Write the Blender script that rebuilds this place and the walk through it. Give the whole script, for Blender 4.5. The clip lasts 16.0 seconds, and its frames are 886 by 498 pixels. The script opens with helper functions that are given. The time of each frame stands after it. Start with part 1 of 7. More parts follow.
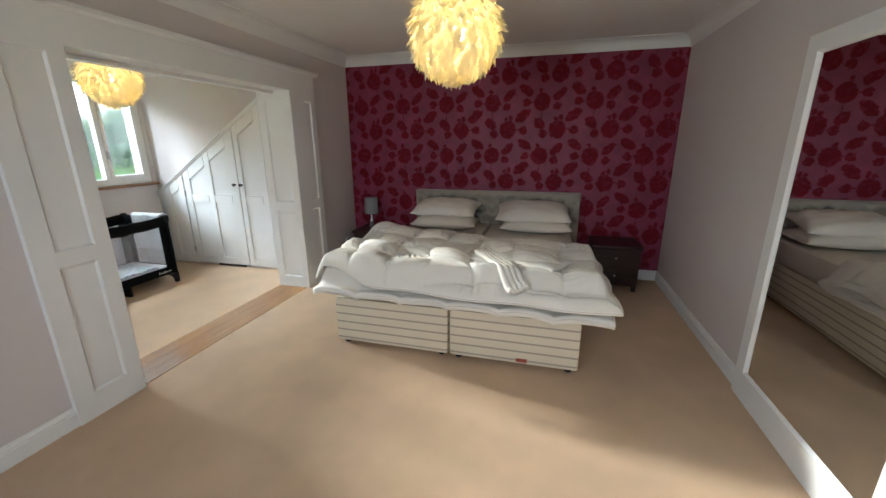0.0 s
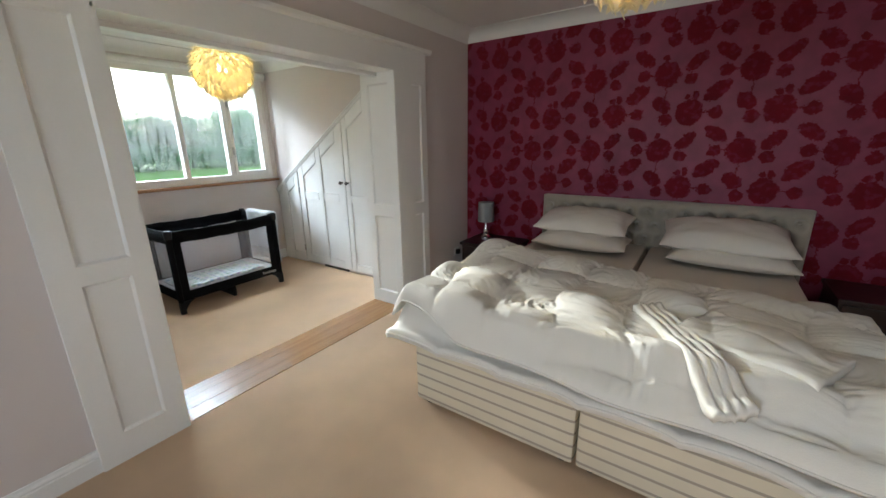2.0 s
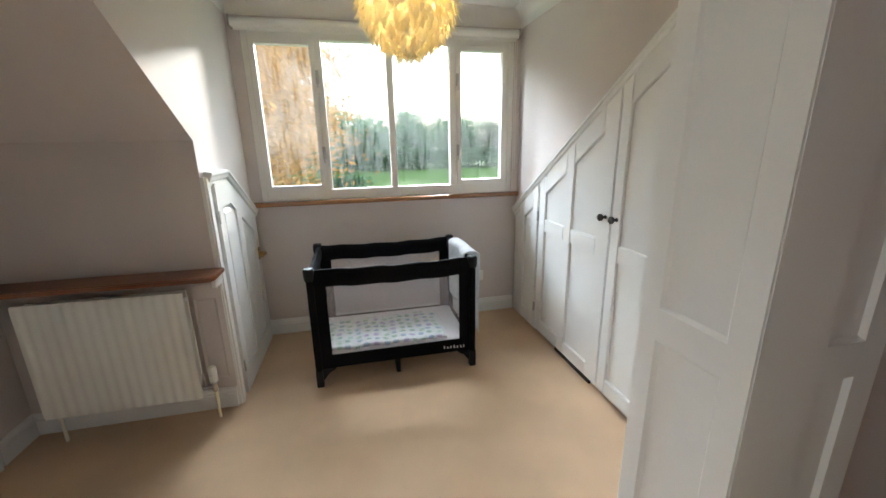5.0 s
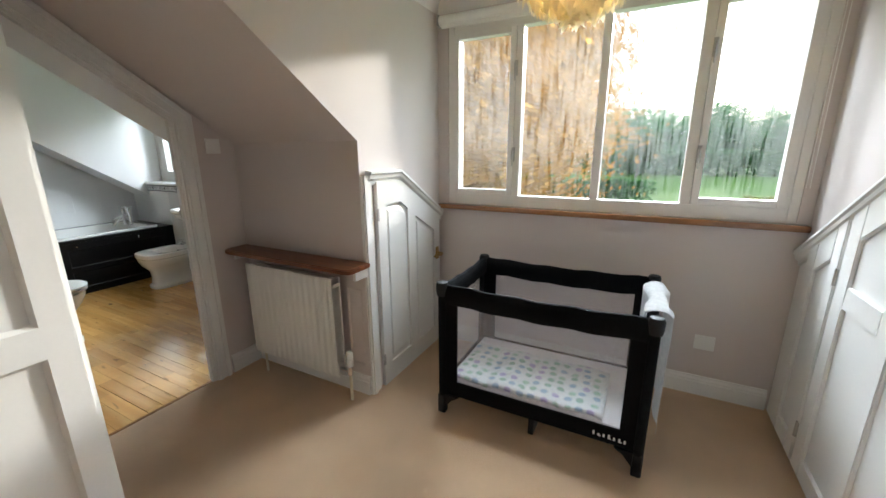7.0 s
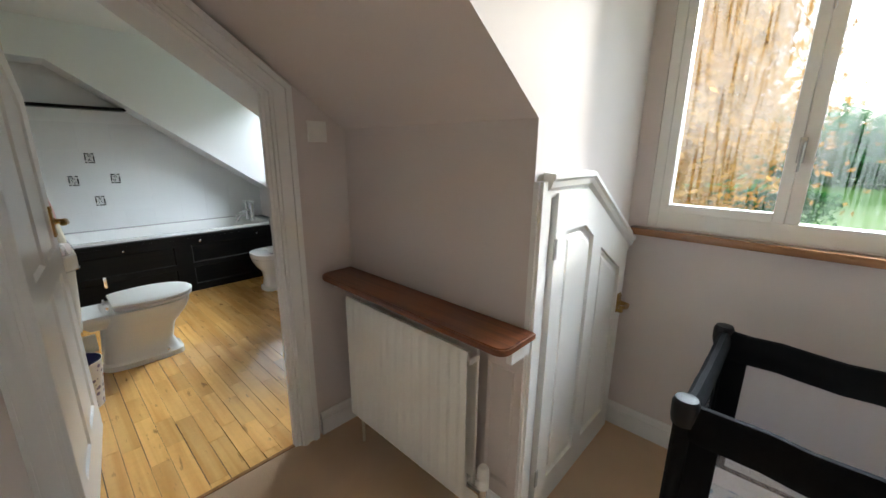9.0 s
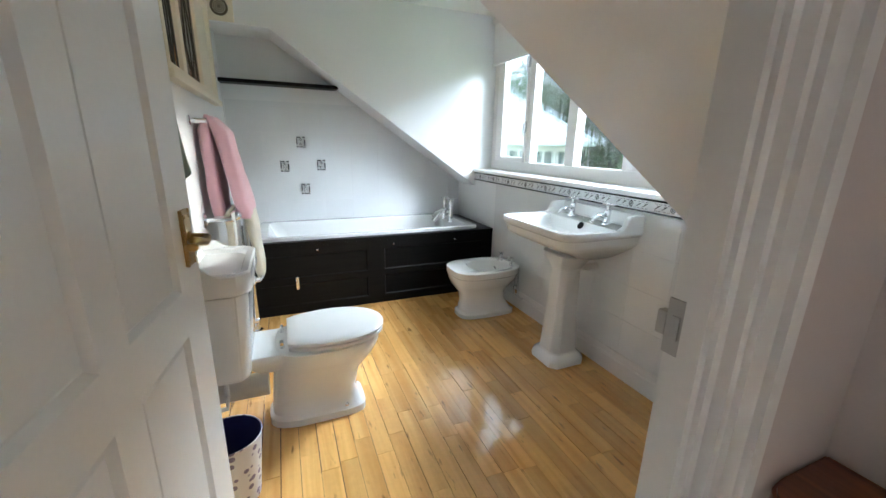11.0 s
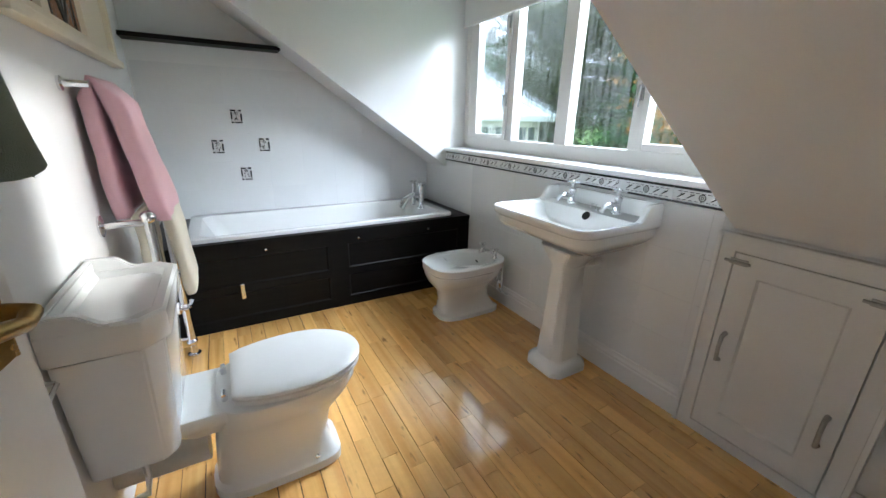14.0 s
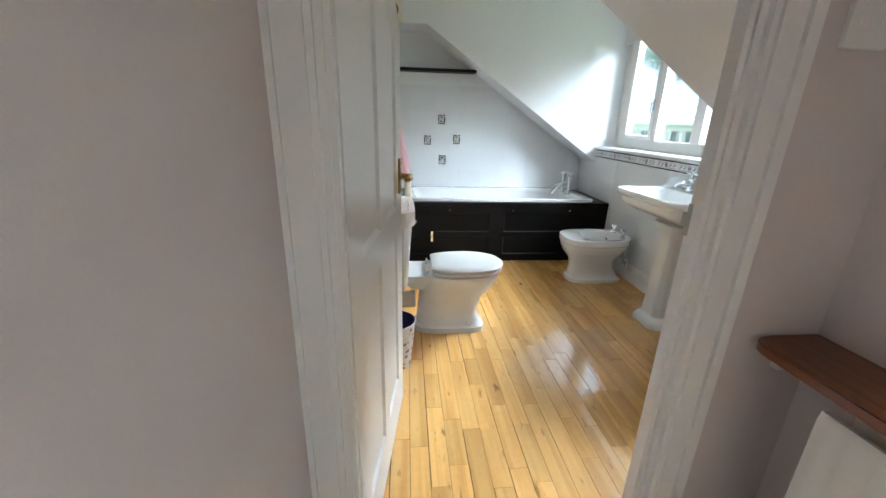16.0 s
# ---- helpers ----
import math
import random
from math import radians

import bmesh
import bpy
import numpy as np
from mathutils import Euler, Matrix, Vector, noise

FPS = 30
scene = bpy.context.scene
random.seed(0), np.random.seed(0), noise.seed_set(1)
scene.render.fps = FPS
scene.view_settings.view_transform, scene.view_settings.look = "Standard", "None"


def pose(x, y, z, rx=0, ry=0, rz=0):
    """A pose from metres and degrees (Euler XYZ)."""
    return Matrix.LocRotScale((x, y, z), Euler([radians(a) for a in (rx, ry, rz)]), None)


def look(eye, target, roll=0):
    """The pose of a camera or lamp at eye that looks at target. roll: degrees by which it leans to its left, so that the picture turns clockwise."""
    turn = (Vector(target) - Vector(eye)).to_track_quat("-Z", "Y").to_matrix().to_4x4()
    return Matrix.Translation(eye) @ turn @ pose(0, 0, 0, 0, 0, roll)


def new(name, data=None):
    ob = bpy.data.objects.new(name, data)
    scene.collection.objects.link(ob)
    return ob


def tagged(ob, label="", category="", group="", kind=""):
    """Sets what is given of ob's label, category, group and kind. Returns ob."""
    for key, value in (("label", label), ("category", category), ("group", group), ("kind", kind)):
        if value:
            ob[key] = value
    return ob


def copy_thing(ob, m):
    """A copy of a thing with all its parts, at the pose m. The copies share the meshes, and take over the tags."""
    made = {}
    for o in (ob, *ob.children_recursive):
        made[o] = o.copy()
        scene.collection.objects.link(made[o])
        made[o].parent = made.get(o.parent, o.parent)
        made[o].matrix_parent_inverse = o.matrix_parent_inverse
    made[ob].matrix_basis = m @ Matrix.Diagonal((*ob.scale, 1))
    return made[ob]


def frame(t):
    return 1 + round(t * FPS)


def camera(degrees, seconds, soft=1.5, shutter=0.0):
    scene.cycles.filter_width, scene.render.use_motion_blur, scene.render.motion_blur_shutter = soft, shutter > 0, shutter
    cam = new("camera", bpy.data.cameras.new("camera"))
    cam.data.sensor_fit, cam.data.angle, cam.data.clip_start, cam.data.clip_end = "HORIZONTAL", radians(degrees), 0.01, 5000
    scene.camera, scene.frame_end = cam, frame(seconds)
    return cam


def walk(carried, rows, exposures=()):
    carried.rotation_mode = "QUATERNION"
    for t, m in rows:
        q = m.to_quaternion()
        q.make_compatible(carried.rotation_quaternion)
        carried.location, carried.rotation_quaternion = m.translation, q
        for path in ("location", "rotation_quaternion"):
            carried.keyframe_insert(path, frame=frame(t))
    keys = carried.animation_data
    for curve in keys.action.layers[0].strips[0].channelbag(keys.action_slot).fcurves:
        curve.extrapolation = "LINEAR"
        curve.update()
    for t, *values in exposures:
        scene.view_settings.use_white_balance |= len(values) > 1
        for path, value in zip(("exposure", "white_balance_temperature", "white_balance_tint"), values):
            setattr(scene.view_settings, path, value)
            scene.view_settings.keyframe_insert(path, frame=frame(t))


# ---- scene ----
cam = camera(98.3, 16.0)
# seconds, x, y, z, and the three turns in degrees
ROWS = [
    (0.0, 0.016, 0.015, 1.523, 74.45, 0.30, 15.16),
    (0.5, -0.013, 0.010, 1.519, 74.39, 0.35, 15.01),
    (1.0, -0.063, 0.159, 1.484, 74.23, 0.45, 18.42),
    (1.5, -0.154, 0.536, 1.472, 74.22, 0.73, 26.26),
    (2.0, -0.281, 0.930, 1.468, 74.33, 0.88, 34.13),
    (2.5, -0.437, 1.330, 1.487, 74.52, 0.98, 43.66),
    (3.0, -0.699, 1.654, 1.438, 74.69, 1.07, 53.36),
    (3.5, -0.983, 1.910, 1.436, 75.09, 1.01, 61.01),
    (6.0, -2.204, 2.832, 1.407, 75.25, 0.86, 95.89),
    (6.5, -2.316, 2.968, 1.399, 75.53, 0.51, 109.74),
    (7.0, -2.354, 3.105, 1.424, 75.67, 0.35, 117.32),
    (7.5, -2.346, 3.098, 1.418, 75.66, 0.23, 118.44),
    (8.0, -2.486, 2.885, 1.386, 75.58, 0.01, 120.20),
    (8.5, -2.671, 2.622, 1.427, 75.60, -0.12, 124.74),
    (9.0, -2.948, 2.365, 1.383, 75.76, -0.51, 133.28),
    (9.5, -3.093, 2.106, 1.393, 75.66, -0.83, 144.73),
    (10.0, -3.131, 1.735, 1.356, 75.49, -0.84, 152.95),
    (12.5, -3.268, 0.537, 1.265, 74.28, -1.26, 158.91),
    (13.0, -3.266, 0.566, 1.257, 73.14, -1.21, 157.37),
    (13.5, -3.256, 0.580, 1.264, 71.97, -1.18, 153.64),
    (14.0, -3.235, 0.591, 1.289, 71.56, -1.11, 150.58),
    (14.5, -3.205, 0.622, 1.326, 71.50, -1.10, 149.29),
    (15.0, -3.181, 0.816, 1.308, 71.69, -1.05, 149.66),
    (15.5, -3.108, 1.131, 1.308, 71.56, -1.20, 159.80),
    (16.0, -3.009, 1.500, 1.278, 71.52, -1.44, 174.85),
]
EXPOSURES = [(0.0, 1.1, 5600, 2), (1.5, 1.1, 5600, 2), (3.0, 0.9, 5600, 2), (3.7, 0.85, 5650, 3), (6.0, 0.95, 6000, 6), (7.5, 0.88, 5950, 6), (8.5, 0.9, 5900, 6), (9.5, 1.35, 5800, 5), (10.0, 1.7, 5600, 5), (12.5, 1.38, 5600, 9), (14.0, 1.4, 5650, 9), (15.0, 1.4, 5650, 9), (16.0, 1.65, 5550, 6)]
walk(cam, [(t, pose(x, y, z, rx, ry, rz)) for t, x, y, z, rx, ry, rz in ROWS], EXPOSURES)

# ---- daylight ----
SUN_AZ, SUN_EL = 14.5, 15.0  # degrees north of due west, and above the horizon
world = bpy.data.worlds.new("sky")
scene.world = world
world.use_nodes = True
wn = world.node_tree.nodes
sky = wn.new("ShaderNodeTexSky")
sky.sky_type, sky.sun_disc = "NISHITA", False
sky.sun_elevation, sky.sun_rotation = radians(SUN_EL), radians(270 + SUN_AZ)
sky.air_density, sky.dust_density, sky.ozone_density = 1.0, 3.0, 4.0
wn["Background"].inputs["Strength"].default_value = 0.14
cloud = wn.new("ShaderNodeMix")   # thin white cloud over the blue
cloud.data_type = "RGBA"
cloud.inputs[0].default_value = 0.62
cloud.inputs[7].default_value = (10.8, 11.3, 12.0, 1)
world.node_tree.links.new(sky.outputs[0], cloud.inputs[6])
world.node_tree.links.new(cloud.outputs[2], wn["Background"].inputs["Color"])
sun = new("sun", bpy.data.lights.new("sun", "SUN"))
sun.data.energy, sun.data.angle, sun.data.color = 3.7, radians(4.5), (1.0, 0.93, 0.82)
sun.matrix_world = look((-30 * math.cos(radians(SUN_AZ)), 30 * math.sin(radians(SUN_AZ)), 30 * math.tan(radians(SUN_EL))), (0, 0, 0))


def window_light(name, place, target, sx, sy, watts, color):
    """An added area lamp that stands in for sky through a window."""
    lamp = new(name, bpy.data.lights.new(name, "AREA"))
    lamp.data.shape, lamp.data.size, lamp.data.size_y = "RECTANGLE", sx, sy
    lamp.data.energy, lamp.data.color = watts, color
    lamp.matrix_world = look(place, target)
    return lamp


# added lamps, outside and above the two dormers, strengthen the skylight that falls in
window_light("dressing_window_light", (-8.4, 2.6, 4.6), (-4.0, 2.9, 0.6), 3.4, 2.6, 380, (0.93, 0.97, 1.0))
window_light("bathroom_window_light", (-8.8, -3.4, 5.0), (-3.6, -0.5, 0.2), 2.0, 1.6, 340, (0.9, 0.96, 1.0))
# added fill that brightens the bedroom from an assumed, unseen south window
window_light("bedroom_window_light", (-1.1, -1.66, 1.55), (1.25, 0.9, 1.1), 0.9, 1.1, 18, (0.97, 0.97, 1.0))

# ---- materials ----
def mat(name, base, rough=0.6, metal=0.0, vary=0.12, scale=6.0, fine=60.0, bump=0.05, fine_bump=0.0, random_tint=0.0, stretch=(1, 1, 1), sheen=0.0, coat=0.0, spec=0.5):
    """A surface with colour and roughness that vary at two scales, and fine relief, in real-world size."""
    m = bpy.data.materials.new(name)
    m.use_nodes = True
    nt = m.node_tree
    n, l = nt.nodes, nt.links
    b = n["Principled BSDF"]
    tc = n.new("ShaderNodeTexCoord")
    mp = n.new("ShaderNodeMapping")
    mp.inputs["Scale"].default_value = stretch
    geo = n.new("ShaderNodeNewGeometry")
    l.new(geo.outputs["Position"], mp.inputs["Vector"])
    big, small = n.new("ShaderNodeTexNoise"), n.new("ShaderNodeTexNoise")
    big.inputs["Scale"].default_value, small.inputs["Scale"].default_value = scale, fine
    big.inputs["Detail"].default_value, small.inputs["Detail"].default_value = 4, 3
    for t in (big, small):
        l.new(mp.outputs[0], t.inputs["Vector"])
    mixn = n.new("ShaderNodeMix")
    mixn.inputs[0].default_value = 0.4
    l.new(big.outputs["Fac"], mixn.inputs[2])
    l.new(small.outputs["Fac"], mixn.inputs[3])
    ramp = n.new("ShaderNodeMapRange")
    ramp.inputs[1].default_value, ramp.inputs[2].default_value = 0.25, 0.75
    ramp.inputs[3].default_value, ramp.inputs[4].default_value = 1 - vary, 1 + vary
    l.new(mixn.outputs[0], ramp.inputs[0])
    hsv = n.new("ShaderNodeHueSaturation")
    hsv.inputs["Color"].default_value = (*base, 1)
    value = ramp.outputs[0]
    if random_tint:
        info, rr, mul = n.new("ShaderNodeObjectInfo"), n.new("ShaderNodeMapRange"), n.new("ShaderNodeMath")
        rr.inputs[3].default_value, rr.inputs[4].default_value = 1 - random_tint, 1 + random_tint
        l.new(info.outputs["Random"], rr.inputs[0])
        mul.operation = "MULTIPLY"
        l.new(rr.outputs[0], mul.inputs[0])
        l.new(value, mul.inputs[1])
        value = mul.outputs[0]
    l.new(value, hsv.inputs["Value"])
    l.new(hsv.outputs[0], b.inputs["Base Color"])
    rg = n.new("ShaderNodeMapRange")
    rg.inputs[3].default_value, rg.inputs[4].default_value = max(0.02, rough * 0.85), min(1, rough * 1.15)
    l.new(big.outputs["Fac"], rg.inputs[0])
    l.new(rg.outputs[0], b.inputs["Roughness"])
    b.inputs["Metallic"].default_value = metal
    b.inputs["Specular IOR Level"].default_value = spec
    b.inputs["Sheen Weight"].default_value = sheen
    b.inputs["Coat Weight"].default_value = coat
    b.inputs["Coat Roughness"].default_value = 0.12
    if bump or fine_bump:
        add = n.new("ShaderNodeMath")
        add.operation = "MULTIPLY_ADD"
        add.inputs[1].default_value = fine_bump
        l.new(small.outputs["Fac"], add.inputs[0])
        sc = n.new("ShaderNodeMath")
        sc.operation = "MULTIPLY"
        sc.inputs[1].default_value = bump
        l.new(big.outputs["Fac"], sc.inputs[0])
        l.new(sc.outputs[0], add.inputs[2])
        bp = n.new("ShaderNodeBump")
        bp.inputs["Distance"].default_value = 0.02
        bp.inputs["Strength"].default_value = 1.0
        l.new(add.outputs[0], bp.inputs["Height"])
        l.new(bp.outputs[0], b.inputs["Normal"])
    return m


def wood(name, base, dark, rough, axis, random_tint=0.0, coat=0.0, grain=1.0):
    """Timber with grain along axis 0, 1 or 2."""
    m = mat(name, base, rough, vary=0.1, scale=3, fine=40, bump=0.0, random_tint=random_tint, coat=coat)
    nt = m.node_tree
    n, l = nt.nodes, nt.links
    hsv = next(k for k in n if k.bl_idname == "ShaderNodeHueSaturation")
    geo = next(k for k in n if k.bl_idname == "ShaderNodeNewGeometry")
    mp = n.new("ShaderNodeMapping")
    sc = [38 * grain] * 3
    sc[axis] = 1.6 * grain
    mp.inputs["Scale"].default_value = sc
    info = n.new("ShaderNodeObjectInfo")
    shift = n.new("ShaderNodeVectorMath")
    shift.operation = "MULTIPLY_ADD"
    shift.inputs[1].default_value = (7, 7, 7)
    l.new(info.outputs["Random"], shift.inputs[0])
    l.new(geo.outputs["Position"], shift.inputs[2])
    l.new(shift.outputs[0], mp.inputs["Vector"])
    g = n.new("ShaderNodeTexNoise")
    g.inputs["Scale"].default_value, g.inputs["Detail"].default_value, g.inputs["Distortion"].default_value = 1.0, 5, 0.6
    l.new(mp.outputs[0], g.inputs["Vector"])
    r = n.new("ShaderNodeValToRGB")
    r.color_ramp.elements[0].position, r.color_ramp.elements[1].position = 0.33, 0.62
    r.color_ramp.elements[0].color, r.color_ramp.elements[1].color = (*dark, 1), (*base, 1)
    l.new(g.outputs["Fac"], r.inputs[0])
    l.new(r.outputs[0], hsv.inputs["Color"])
    return m


WALL_PINK = mat("dusky_wall_paint", (0.65, 0.585, 0.56), 0.75, vary=0.03, scale=1.5, fine=220, bump=0.02, fine_bump=0.012)
WHITE = mat("white_gloss_paint", (0.80, 0.79, 0.77), 0.32, vary=0.03, scale=3, fine=90, bump=0.015, fine_bump=0.004)
CEIL = mat("ceiling_paint", (0.80, 0.78, 0.75), 0.85, vary=0.03, scale=1.2, fine=150, bump=0.02, fine_bump=0.01)
BATHWALL = mat("bathroom_white_paint", (0.80, 0.80, 0.79), 0.45, vary=0.025, scale=1.5, fine=120, bump=0.03, fine_bump=0.006)
CREAM = mat("cream_paint", (0.78, 0.70, 0.53), 0.45, vary=0.04, scale=4, fine=80)
CARPET = mat("beige_carpet", (0.72, 0.50, 0.315), 0.95, vary=0.16, scale=3.0, fine=330, bump=0.35, fine_bump=0.45, sheen=0.15, spec=0.1)
CERAMIC = mat("white_ceramic", (0.84, 0.84, 0.82), 0.08, vary=0.015, scale=3, fine=40, bump=0.0, coat=0.5)
TILE = mat("white_wall_tile", (0.78, 0.785, 0.78), 0.13, vary=0.02, scale=3, fine=30, bump=0.02, random_tint=0.015)
GROUT = mat("grout", (0.70, 0.70, 0.68), 0.8)
BLACK_WOOD = wood("black_stained_wood", (0.005, 0.0045, 0.004), (0.003, 0.003, 0.003), 0.42, 0)
CHROME = mat("chrome", (0.75, 0.76, 0.78), 0.09, metal=1.0, vary=0.02, scale=5)
BRASS = mat("aged_brass", (0.42, 0.27, 0.09), 0.3, metal=1.0, vary=0.25, scale=30, fine=120, bump=0.03)
STEEL = mat("brushed_steel", (0.45, 0.44, 0.43), 0.35, metal=1.0, vary=0.08, scale=20)
FLOORBOARD = wood("honey_floorboard", (0.82, 0.48, 0.155), (0.66, 0.34, 0.09), 0.10, 1, random_tint=0.15, coat=0.8, grain=0.6)


def scuffs(m):
    """Dark knots and worn streaks along the boards."""
    n, l = m.node_tree.nodes, m.node_tree.links
    hsv = next(k for k in n if k.bl_idname == "ShaderNodeHueSaturation")
    geo = next(k for k in n if k.bl_idname == "ShaderNodeNewGeometry")
    mp, nz, r, mx = n.new("ShaderNodeMapping"), n.new("ShaderNodeTexNoise"), n.new("ShaderNodeMapRange"), n.new("ShaderNodeMix")
    mp.inputs["Scale"].default_value = (34, 7, 1)
    nz.inputs["Scale"].default_value, nz.inputs["Detail"].default_value = 1.0, 3
    r.inputs[1].default_value, r.inputs[2].default_value, r.inputs[4].default_value = 0.64, 0.74, 0.75
    mx.data_type = "RGBA"
    mx.inputs[7].default_value = (0.16, 0.07, 0.02, 1)
    l.new(geo.outputs["Position"], mp.inputs["Vector"])
    l.new(mp.outputs[0], nz.inputs["Vector"])
    l.new(nz.outputs["Fac"], r.inputs[0])
    l.new(r.outputs[0], mx.inputs[0])
    l.new(hsv.inputs["Color"].links[0].from_socket, mx.inputs[6])
    l.new(mx.outputs[2], hsv.inputs["Color"])


scuffs(FLOORBOARD)
BOARD_GAP = mat("dark_board_gap", (0.03, 0.02, 0.012), 0.9)
THRESH = wood("oak_threshold", (0.34, 0.175, 0.068), (0.27, 0.135, 0.048), 0.22, 1, coat=0.0, random_tint=0.06)
SHELFWOOD = wood("varnished_mahogany", (0.24, 0.078, 0.026), (0.12, 0.036, 0.012), 0.3, 1, coat=0.1)
SILLWOOD = wood("varnished_oak", (0.33, 0.15, 0.055), (0.2, 0.085, 0.03), 0.25, 1, coat=0.3)
DARKWOOD = wood("dark_wood_furniture", (0.030, 0.012, 0.009), (0.013, 0.006, 0.005), 0.35, 0, coat=0.05)
BLACKFABRIC = mat("black_nylon_fabric", (0.004, 0.0042, 0.005), 0.8, vary=0.2, scale=20, fine=500, bump=0.05, fine_bump=0.05, spec=0.12)
BLACKPLASTIC = mat("black_plastic", (0.006, 0.006, 0.007), 0.45, spec=0.3)
UPHOLSTERY = mat("grey_velvet_upholstery", (0.37, 0.33, 0.265), 0.85, vary=0.10, scale=14, fine=300, bump=0.04, fine_bump=0.05, sheen=0.5)
LINEN = mat("white_cotton", (0.75, 0.705, 0.63), 0.85, vary=0.03, scale=5, fine=260, bump=0.10, fine_bump=0.03, sheen=0.1)
PILLOW = mat("ivory_cotton", (0.76, 0.69, 0.60), 0.85, vary=0.05, scale=7, fine=260, bump=0.10, fine_bump=0.03)
SHEET = mat("cream_fitted_sheet", (0.70, 0.64, 0.56), 0.85, vary=0.05, scale=5, fine=240, bump=0.12, fine_bump=0.02)
RADWHITE = mat("radiator_enamel", (0.80, 0.79, 0.74), 0.3, vary=0.02, scale=4)
PLASTIC = mat("white_plastic", (0.80, 0.79, 0.76), 0.3, vary=0.02, scale=10)


BLACK_WOOD.node_tree.nodes["Principled BSDF"].inputs["Specular IOR Level"].default_value = 0.15
THRESH.node_tree.nodes["Principled BSDF"].inputs["Specular IOR Level"].default_value = 0.3
PEWTER = mat("dark_pewter", (0.10, 0.09, 0.085), 0.3, metal=1.0)


def mirror_material():
    m = mat("mirror", (0.88, 0.9, 0.89), 0.01, metal=1.0, vary=0.0, bump=0.0)
    return m


MIRROR = mirror_material()

# ---- building helpers ----
def box(bm, x0, y0, z0, x1, y1, z1, bevel=0.0):
    """A box between two corners, with softened edges on request."""
    r = bmesh.ops.create_cube(bm, size=1.0, matrix=Matrix.LocRotScale(((x0 + x1) / 2, (y0 + y1) / 2, (z0 + z1) / 2), None, (abs(x1 - x0), abs(y1 - y0), abs(z1 - z0))))
    if bevel:
        vs = set(r["verts"])
        bmesh.ops.bevel(bm, geom=[e for e in bm.edges if e.verts[0] in vs and e.verts[1] in vs], offset=bevel, segments=2, affect="EDGES", profile=0.6)


def prism(bm, pts, axis, a, b):
    """A polygon of (u, v) points pushed out from a to b along axis x, y or z."""
    def at(u, v, w):
        return {"x": (w, u, v), "y": (u, w, v), "z": (u, v, w)}[axis]
    lo = [bm.verts.new(at(u, v, a)) for u, v in pts]
    hi = [bm.verts.new(at(u, v, b)) for u, v in pts]
    fs = [bm.faces.new(lo), bm.faces.new(hi[::-1])]
    for i in range(len(pts)):
        j = (i + 1) % len(pts)
        fs.append(bm.faces.new((lo[j], lo[i], hi[i], hi[j])))
    bmesh.ops.recalc_face_normals(bm, faces=fs)
    return fs


def tube(bm, path, radius, sides=10, closed=False, caps=True):
    """A round bar along a list of points; radius is a number or one for each point."""
    pts = [Vector(p) for p in path]
    k = len(pts)
    rads = radius if isinstance(radius, (list, tuple)) else [radius] * k
    rings, up = [], None
    for i, p in enumerate(pts):
        if closed:
            d = pts[(i + 1) % k] - pts[i - 1]
        else:
            d = pts[min(i + 1, k - 1)] - pts[max(i - 1, 0)]
        d.normalize()
        if up is None:
            up = d.orthogonal().normalized()
        up = (up - d * up.dot(d)).normalized()
        side = d.cross(up)
        rings.append([bm.verts.new(p + (up * math.cos(2 * math.pi * s / sides) + side * math.sin(2 * math.pi * s / sides)) * rads[i]) for s in range(sides)])
    for i in range(k if closed else k - 1):
        r0, r1 = rings[i], rings[(i + 1) % k]
        for s in range(sides):
            bm.faces.new((r0[s], r0[(s + 1) % sides], r1[(s + 1) % sides], r1[s]))
    if caps and not closed:
        bm.faces.new(rings[0][::-1])
        bm.faces.new(rings[-1])


def lathe(bm, profile, m=None, sides=24):
    """A turned body from (radius, height) pairs about z."""
    m = m or Matrix()
    rings = []
    for r, z in profile:
        rings.append([bm.verts.new(m @ Vector((r * math.cos(2 * math.pi * s / sides), r * math.sin(2 * math.pi * s / sides), z))) for s in range(sides)])
    for a, b in zip(rings, rings[1:]):
        for s in range(sides):
            bm.faces.new((a[s], a[(s + 1) % sides], b[(s + 1) % sides], b[s]))
    bm.faces.new(rings[0][::-1])
    bm.faces.new(rings[-1])


def loft(bm, rings, cap0=True, cap1=True):
    """A skin over rings of points of equal count."""
    vs = [[bm.verts.new(p) for p in r] for r in rings]
    k = len(vs[0])
    fs = []
    for a, b in zip(vs, vs[1:]):
        for s in range(k):
            fs.append(bm.faces.new((a[s], a[(s + 1) % k], b[(s + 1) % k], b[s])))
    if cap0:
        fs.append(bm.faces.new(vs[0][::-1]))
    if cap1:
        fs.append(bm.faces.new(vs[-1]))
    bmesh.ops.recalc_face_normals(bm, faces=fs)
    return vs


def mesh_of(name, bm, material, smooth=False):
    me = bpy.data.meshes.new(name)
    bm.to_mesh(me)
    bm.free()
    me.materials.append(material)
    if smooth:
        me.polygons.foreach_set("use_smooth", [True] * len(me.polygons))
        me.update()
        if smooth != "all":
            me.set_sharp_from_angle(angle=radians(40))
    return me


def part(name, bm, material, parent, label="", smooth=False):
    """One mesh object under a thing or a part."""
    ob = new(name, mesh_of(name, bm, material, smooth))
    ob.parent = parent
    if label:
        ob["label"] = label
    return ob


def thing(name, bm, material, label, category, group="", smooth=False):
    """A top-level thing of one mesh."""
    return tagged(new(name, mesh_of(name, bm, material, smooth)), label, category, group)


def base(name, label, category, group=""):
    """A thing's Empty, at the origin of the place; its parts go under it."""
    e = new(name)
    e.empty_display_size = 0.1
    return tagged(e, label, category, group)


